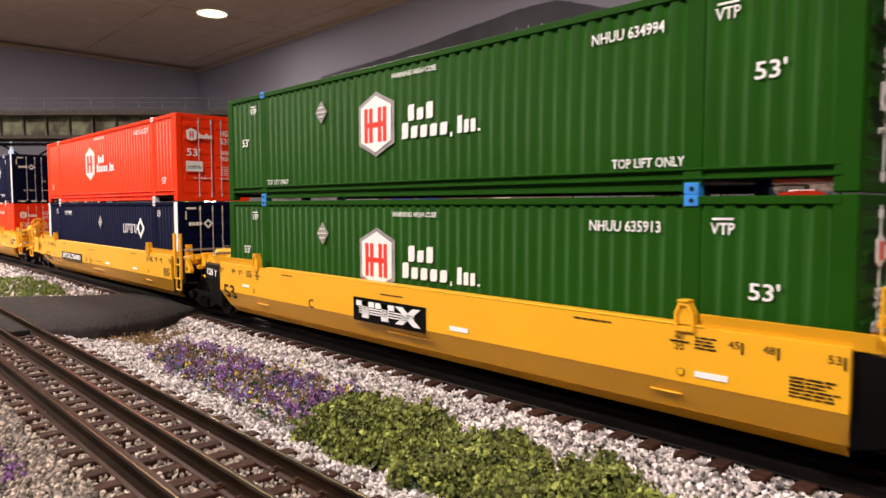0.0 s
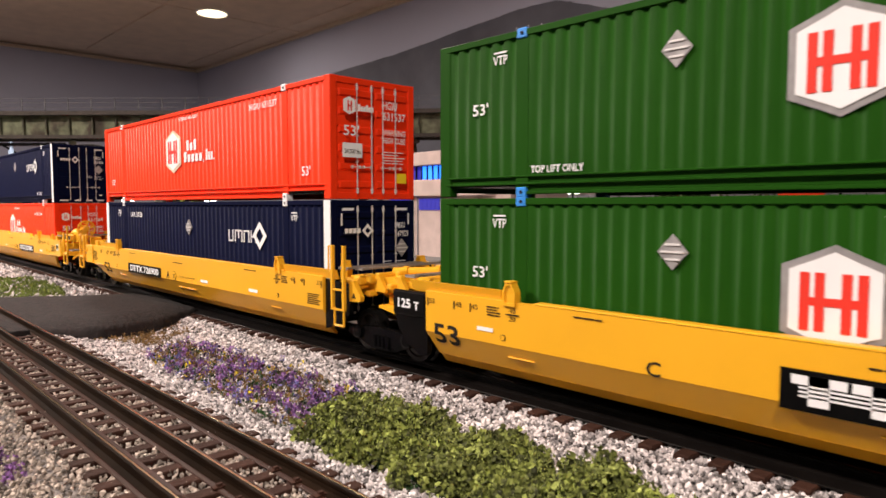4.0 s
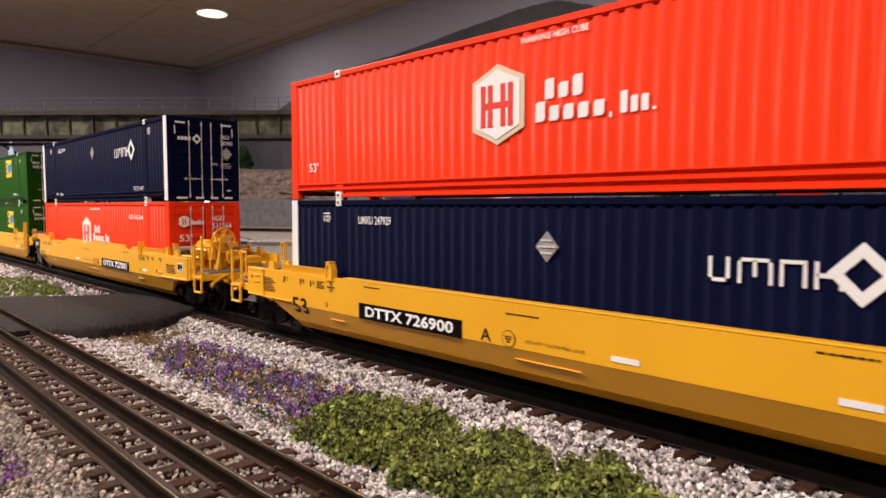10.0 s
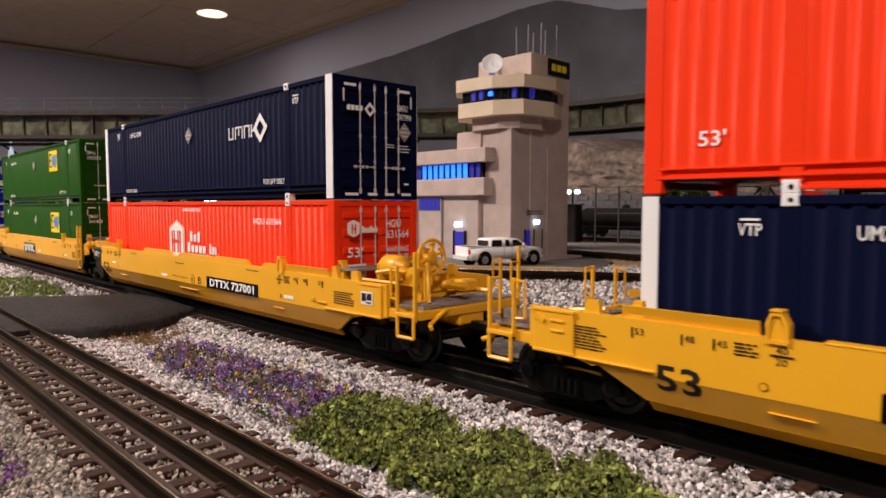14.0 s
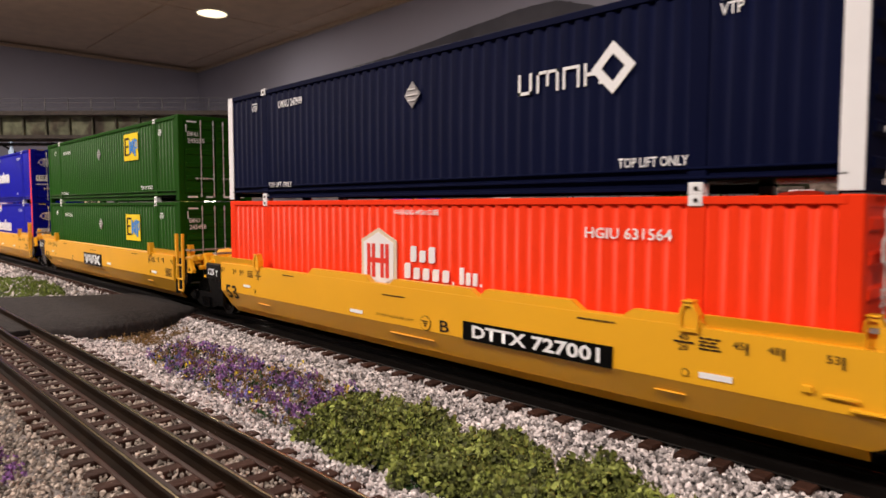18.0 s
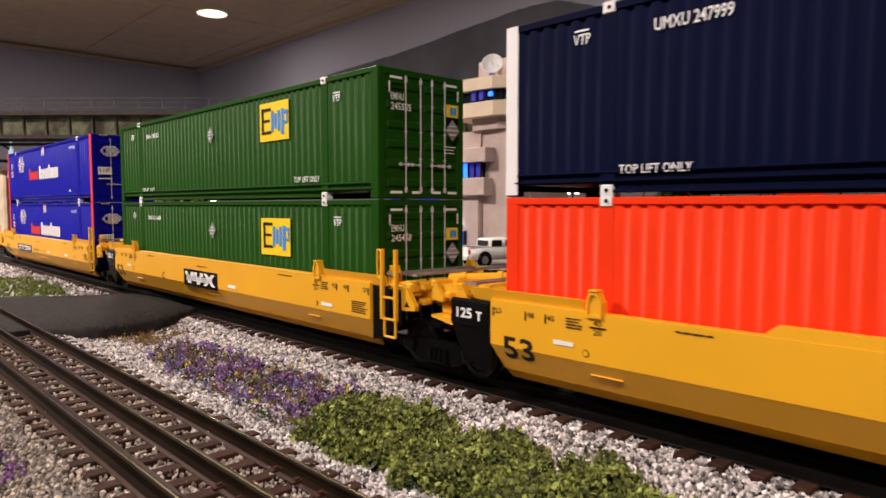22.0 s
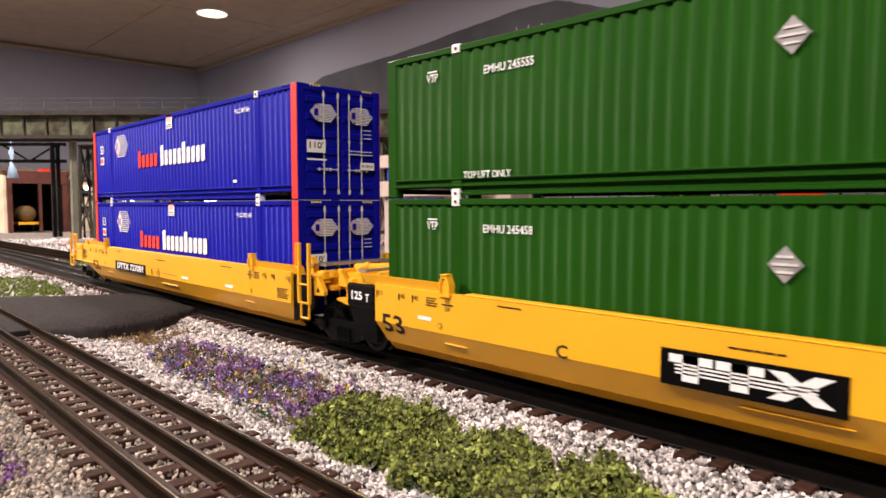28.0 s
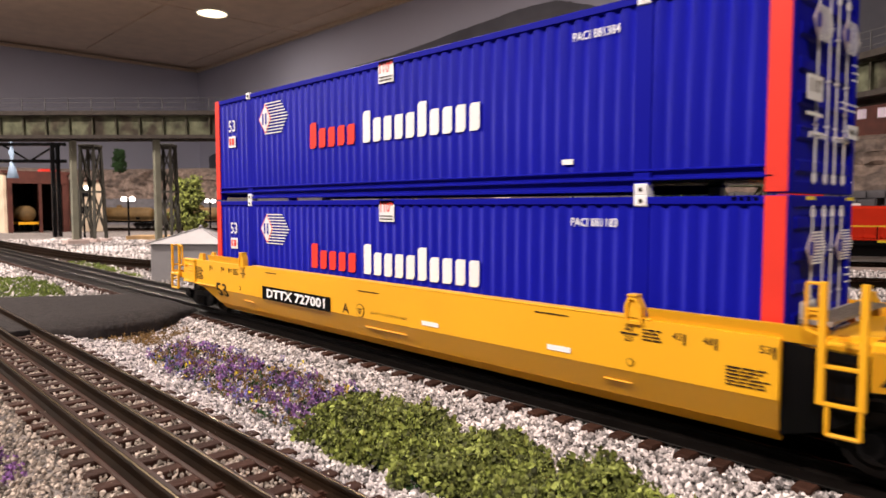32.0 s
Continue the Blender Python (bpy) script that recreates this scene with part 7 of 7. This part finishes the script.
def hut():
    t = thing("relay_hut", pose(-.704, .1200, GZ, 0, 0, 45), "small grey metal hut with a shallow hipped roof", "hut")
    bm = bmesh.new()
    bbox(bm, -.038, .038, -.038, .038, 0, .040, .0006)
    part("walls", bm, M_GREY, t)
    bm = bmesh.new()
    a = [bm.verts.new(p) for p in ((-.041, -.041, .039), (.041, -.041, .039), (.041, .041, .039), (-.041, .041, .039))]
    top = bm.verts.new((0, 0, .0540))
    bm.faces.new(a[::-1])
    for i in range(4):
        bm.faces.new((a[i], a[(i + 1) % 4], top))
    part("roof", bm, M_GREY, t)
    bm = bmesh.new()
    for p in ((-.041, -.041), (.041, -.041), (.041, .041), (-.041, .041)):
        rod(bm, (p[0], p[1], .0395), (0, 0, .0545), .0007, 5)
    part("roof_seam", bm, M_GREY, t)
    bm = bmesh.new()
    lathe(bm, ((.0020, .0535), (.0024, .0555), (.0008, .0575)), Matrix.Identity(4), 8)
    part("finial", bm, M_GREY, t)
    part("door", bmesh_box(.0382, .0392, -.010, .010, .002, .036), M_GREY, t)


hut()


def engine_house():
    t = thing("engine_house", pose(-2.24, .322, GZ, 0, 0, 0), "dark red engine house with an open doorway", "building")
    g = 0
    # open front faces +x
    part("side_wall", bmesh_box(-.40, 0, -.100, -.092, g, .170), M_CREAM, t)
    part("side_wall", bmesh_box(-.40, 0, .060, .068, g, .170), M_BRICK, t)
    part("rear_wall", bmesh_box(-.41, -.40, -.100, .068, g, .170), M_BLACK, t)
    part("roof", bmesh_box(-.41, .008, -.104, .072, .170, .178), M_BRICK, t)
    for y0, y1 in ((-.092, -.080), (-.014, -.006), (.048, .060)):
        part("door_post", bmesh_box(-.004, .008, y0, y1, g, .170), M_BRICK, t)
    part("lintel", bmesh_box(-.004, .010, -.092, .060, .142, .170), M_BRICK, t)
    part("roof_vent", bmesh_box(-.06, -.01, .000, .050, .178, .186), M_RED, t)
    w = thing("cream_shed", pose(-2.20, .440, GZ), "cream panelled shed with small windows", "building")
    part("wall", bmesh_box(-.10, 0, -.045, .03, 0, .150), M_CREAM, w)
    part("roof", bmesh_box(-.104, .004, -.047, .034, .150, .155), M_BRICK, w)
    for z in (.055, .105):
        part("window", bmesh_box(0, .002, -.035, -.010, z, z + .022), M_GLASS, w)
    lo = thing("ochre_wagon", pose(-2.33, .285, GZ + .006), "ochre wagon standing inside the engine house", "railway wagon")
    bm = bmesh.new()
    lathe(bm, ((.008, -.09), (.020, -.08), (.024, -.07), (.024, .06), (.018, .07)), pose(0, 0, .048, 0, 90, 0), 18)
    part("tank", bm, M_TANK, lo, "", True)
    part("underframe", bmesh_box(-.09, .085, -.028, .028, .018, .025), M_YELLOW, lo)
    for x in (-.06, .05):
        for y in (-.018, .018):
            wl = part("wheel", wheel_disc(.0095, .005), M_STEEL, lo)
            wl.matrix_basis = pose(x, y, .0095, 90)


engine_house()


def gantry():
    t = thing("sanding_gantry", pose(-1.905, .280, GZ), "black lattice gantry with a pale blue hanging spout", "gantry")
    # beam runs to the left of the leg
    ux, uy = -.69, -.724
    for a in (0, .022):
        bm = bmesh.new()
        beam(bm, (a * .7, -a * .7, 0), (a * .7, -a * .7, .235), .009, .009)
        part("leg", bm, M_BLACK, t)
    for z in (.190, .232):
        bm = bmesh.new()
        beam(bm, (.02 * -ux, .02 * -uy, z), (.42 * ux, .42 * uy, z), .010, .008)
        part("chord", bm, M_BLACK, t)
    for k in range(6):
        bm = bmesh.new()
        s0, s1 = .07 * k, .07 * (k + 1)
        za, zb = (.190, .232) if k % 2 else (.232, .190)
        beam(bm, (s0 * ux, s0 * uy, za), (s1 * ux, s1 * uy, zb), .004, .004)
        part("lattice_bar", bm, M_BLACK, t)
    M_PALE = glow("pale_blue_lit_plastic", (0.34, 0.46, 0.62), 0.10)
    bm = bmesh.new()
    lathe(bm, ((.014, .148), (.006, .182), (.004, .200), (.008, .212), (.003, .225), (.006, .250), (.003, .256)), Matrix.Translation((.115 * ux, .115 * uy, 0)), 12)
    part("spout", bm, M_PALE, t, "pale blue spout", True)


gantry()


def small_sheds():
    t = thing("salmon_shed", pose(-.955, .520, -.0055), "small salmon pink shed with a pale roof", "shed")
    part("wall", bmesh_box(-.024, .020, -.024, .020, 0, .037), mat("salmon_paint", (0.70, 0.40, 0.36), 0.8, var=0.08), t)
    bm = bmesh.new()
    prism(bm, [(-.027, .035), (-.002, .050), (.023, .035), (.023, .038), (-.002, .054), (-.027, .038)], -.026, .022)
    part("roof", bm, M_MAUVE, t)
    part("door", bmesh_box(.020, .0212, -.008, .006, 0, .026), M_GREY, t)
    r = thing("red_lineside_building", pose(-.36, 1.47, .215), "dark red building on the plateau with pale windows", "building")
    part("wall", bmesh_box(-.095, .25, -.04, .05, 0, .075), M_BRICK, r)
    part("roof", bmesh_box(-.10, .255, -.045, .055, .075, .080), M_BLACK, r)
    for i in range(8):
        x = -.080 + i * .037
        w = part("window", bmesh_box(x, x + .017, -.0415, -.040, .036, .056), M_MAUVE, r)
        part("window_bar", bmesh_box(x + .008, x + .009, -.0422, -.0415, .036, .056), M_WHITE, w)
    f = thing("white_fence", pose(-1.195, .165, GZ, 0, 0, 45), "short white picket fence beside the yard track", "fence")
    for i in range(9):
        x = -.032 + i * .008
        part("picket", bmesh_box(x, x + .003, -.0008, .0008, 0, .0125), M_WHITE, f)
    for z in (.004, .009):
        part("fence_rail", bmesh_box(-.033, .036, .0008, .0016, z, z + .0014), M_WHITE, f)
    b = thing("timber_platform", pose(-1.55, .42, GZ, 0, 0, 44), "tan timber platform beside the far track", "platform")
    for i in range(6):
        part("plank", bmesh_box(-.09, .10, -.03 + i * .011, -.0205 + i * .011, .002, .010), M_TARP, b)
    g = thing("mesh_fence", pose(-.7960, 1.0, GZ), "dark steel mesh fence beside the far track", "fence")
    for k in range(5):
        part("fence_post", bmesh_box(k * .055 - .0012, k * .055 + .0012, -.0012, .0012, 0, .116), M_TOWER, g)
    for z in (.062, .115):
        part("fence_rail", bmesh_box(0, .22, -.0008, .0008, z, z + .0014), M_TOWER, g)
    bm = bmesh.new()
    for k in range(56):
        x = .002 + k * .0039
        rod(bm, (x, 0, .063), (x, 0, .1150), .00022, 3)
    for k in range(12):
        z = .064 + k * .0043
        rod(bm, (0, 0, z), (.22, 0, z), .00022, 3)
    m_ = part("wire_mesh", bm, M_TOWER, g)
    m_["kind"] = "stuff"
    k_ = thing("relay_cabinet", pose(-.8540, 1.0, GZ), "dark upright relay cabinet beside the far track", "cabinet")
    bm = bmesh.new()
    bbox(bm, -.018, .018, -.012, .012, 0, .0790, .0015)
    part("body", bm, M_SOOT, k_)
    part("door", bmesh_box(-.0150, .0150, -.0132, -.0121, .006, .0730), M_SOOT, k_)
    part("roof", bmesh_box(-.0195, .0195, -.0140, .0135, .0791, .0815), M_SOOT, k_)
    c = thing("concrete_box", pose(-.405, .715, GZ, 0, 0, 30), "small pale concrete box beside the track", "box")
    part("body", bmesh_box(-.010, .010, -.008, .008, 0, .017), M_CONC, c)


small_sheds()

track(pose(-4.0, 0, 0), 4.5, (-.1275, -.1111, -.0947), .0112, .052, "three-rail model track with dark weathered rails and brown sleepers", 60)
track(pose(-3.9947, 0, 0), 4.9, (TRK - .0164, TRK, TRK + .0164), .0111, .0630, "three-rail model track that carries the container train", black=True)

# ---- movement ----
RUN = ((0, -.4675), (1, -.4203), (2, -.3729), (3, -.3269), (3.5, -.3035), (4.5, -.2555), (5.5, -.207), (6, -.182), (7, -.1296), (8, -.0779), (9, -.0278), (10, .0232), (11, .0741), (12, .1247), (13, .1766), (14, .2298), (14.5, .2575),
       (15.5, .3140), (16.5, .3707), (17, .3995), (18, .4581), (19, .5150), (20, .5705), (21, .6256), (22, .6805), (23, .7362), (24, .7935), (25, .8512), (25.5, .8801), (26.5, .9385), (27.5, .997), (28, 1.0263), (29, 1.0843), (30, 1.1418), (31, 1.2035), (32, 1.2694))


def place(t):
    for (t0, s0), (t1, s1) in zip(RUN, RUN[1:]):
        if t0 <= t <= t1:
            return s0 + (s1 - s0) * (t - t0) / (t1 - t0)
    return RUN[-1][1]


def motions():
    off = dict(OFF)
    for key, car in CARS.items():
        walk(car, [(t, pose(s + off[key], 0, 0)) for t, s in RUN])
    for key, up, box_ in LOADS:
        walk(box_, [(t, pose(s + off[key], 0, Z_UP if up else Z_LOW)) for t, s in RUN])
    steps = [i * .25 for i in range(129)]
    for w, x in WHEELS:
        rows = []
        for t in steps:
            a = (place(t) - place(0)) / .0098
            rows.append((t, Matrix.Translation((x, YC, .0098)) @ Matrix.Rotation(a, 4, "Y")))
        walk(w, rows)


motions()
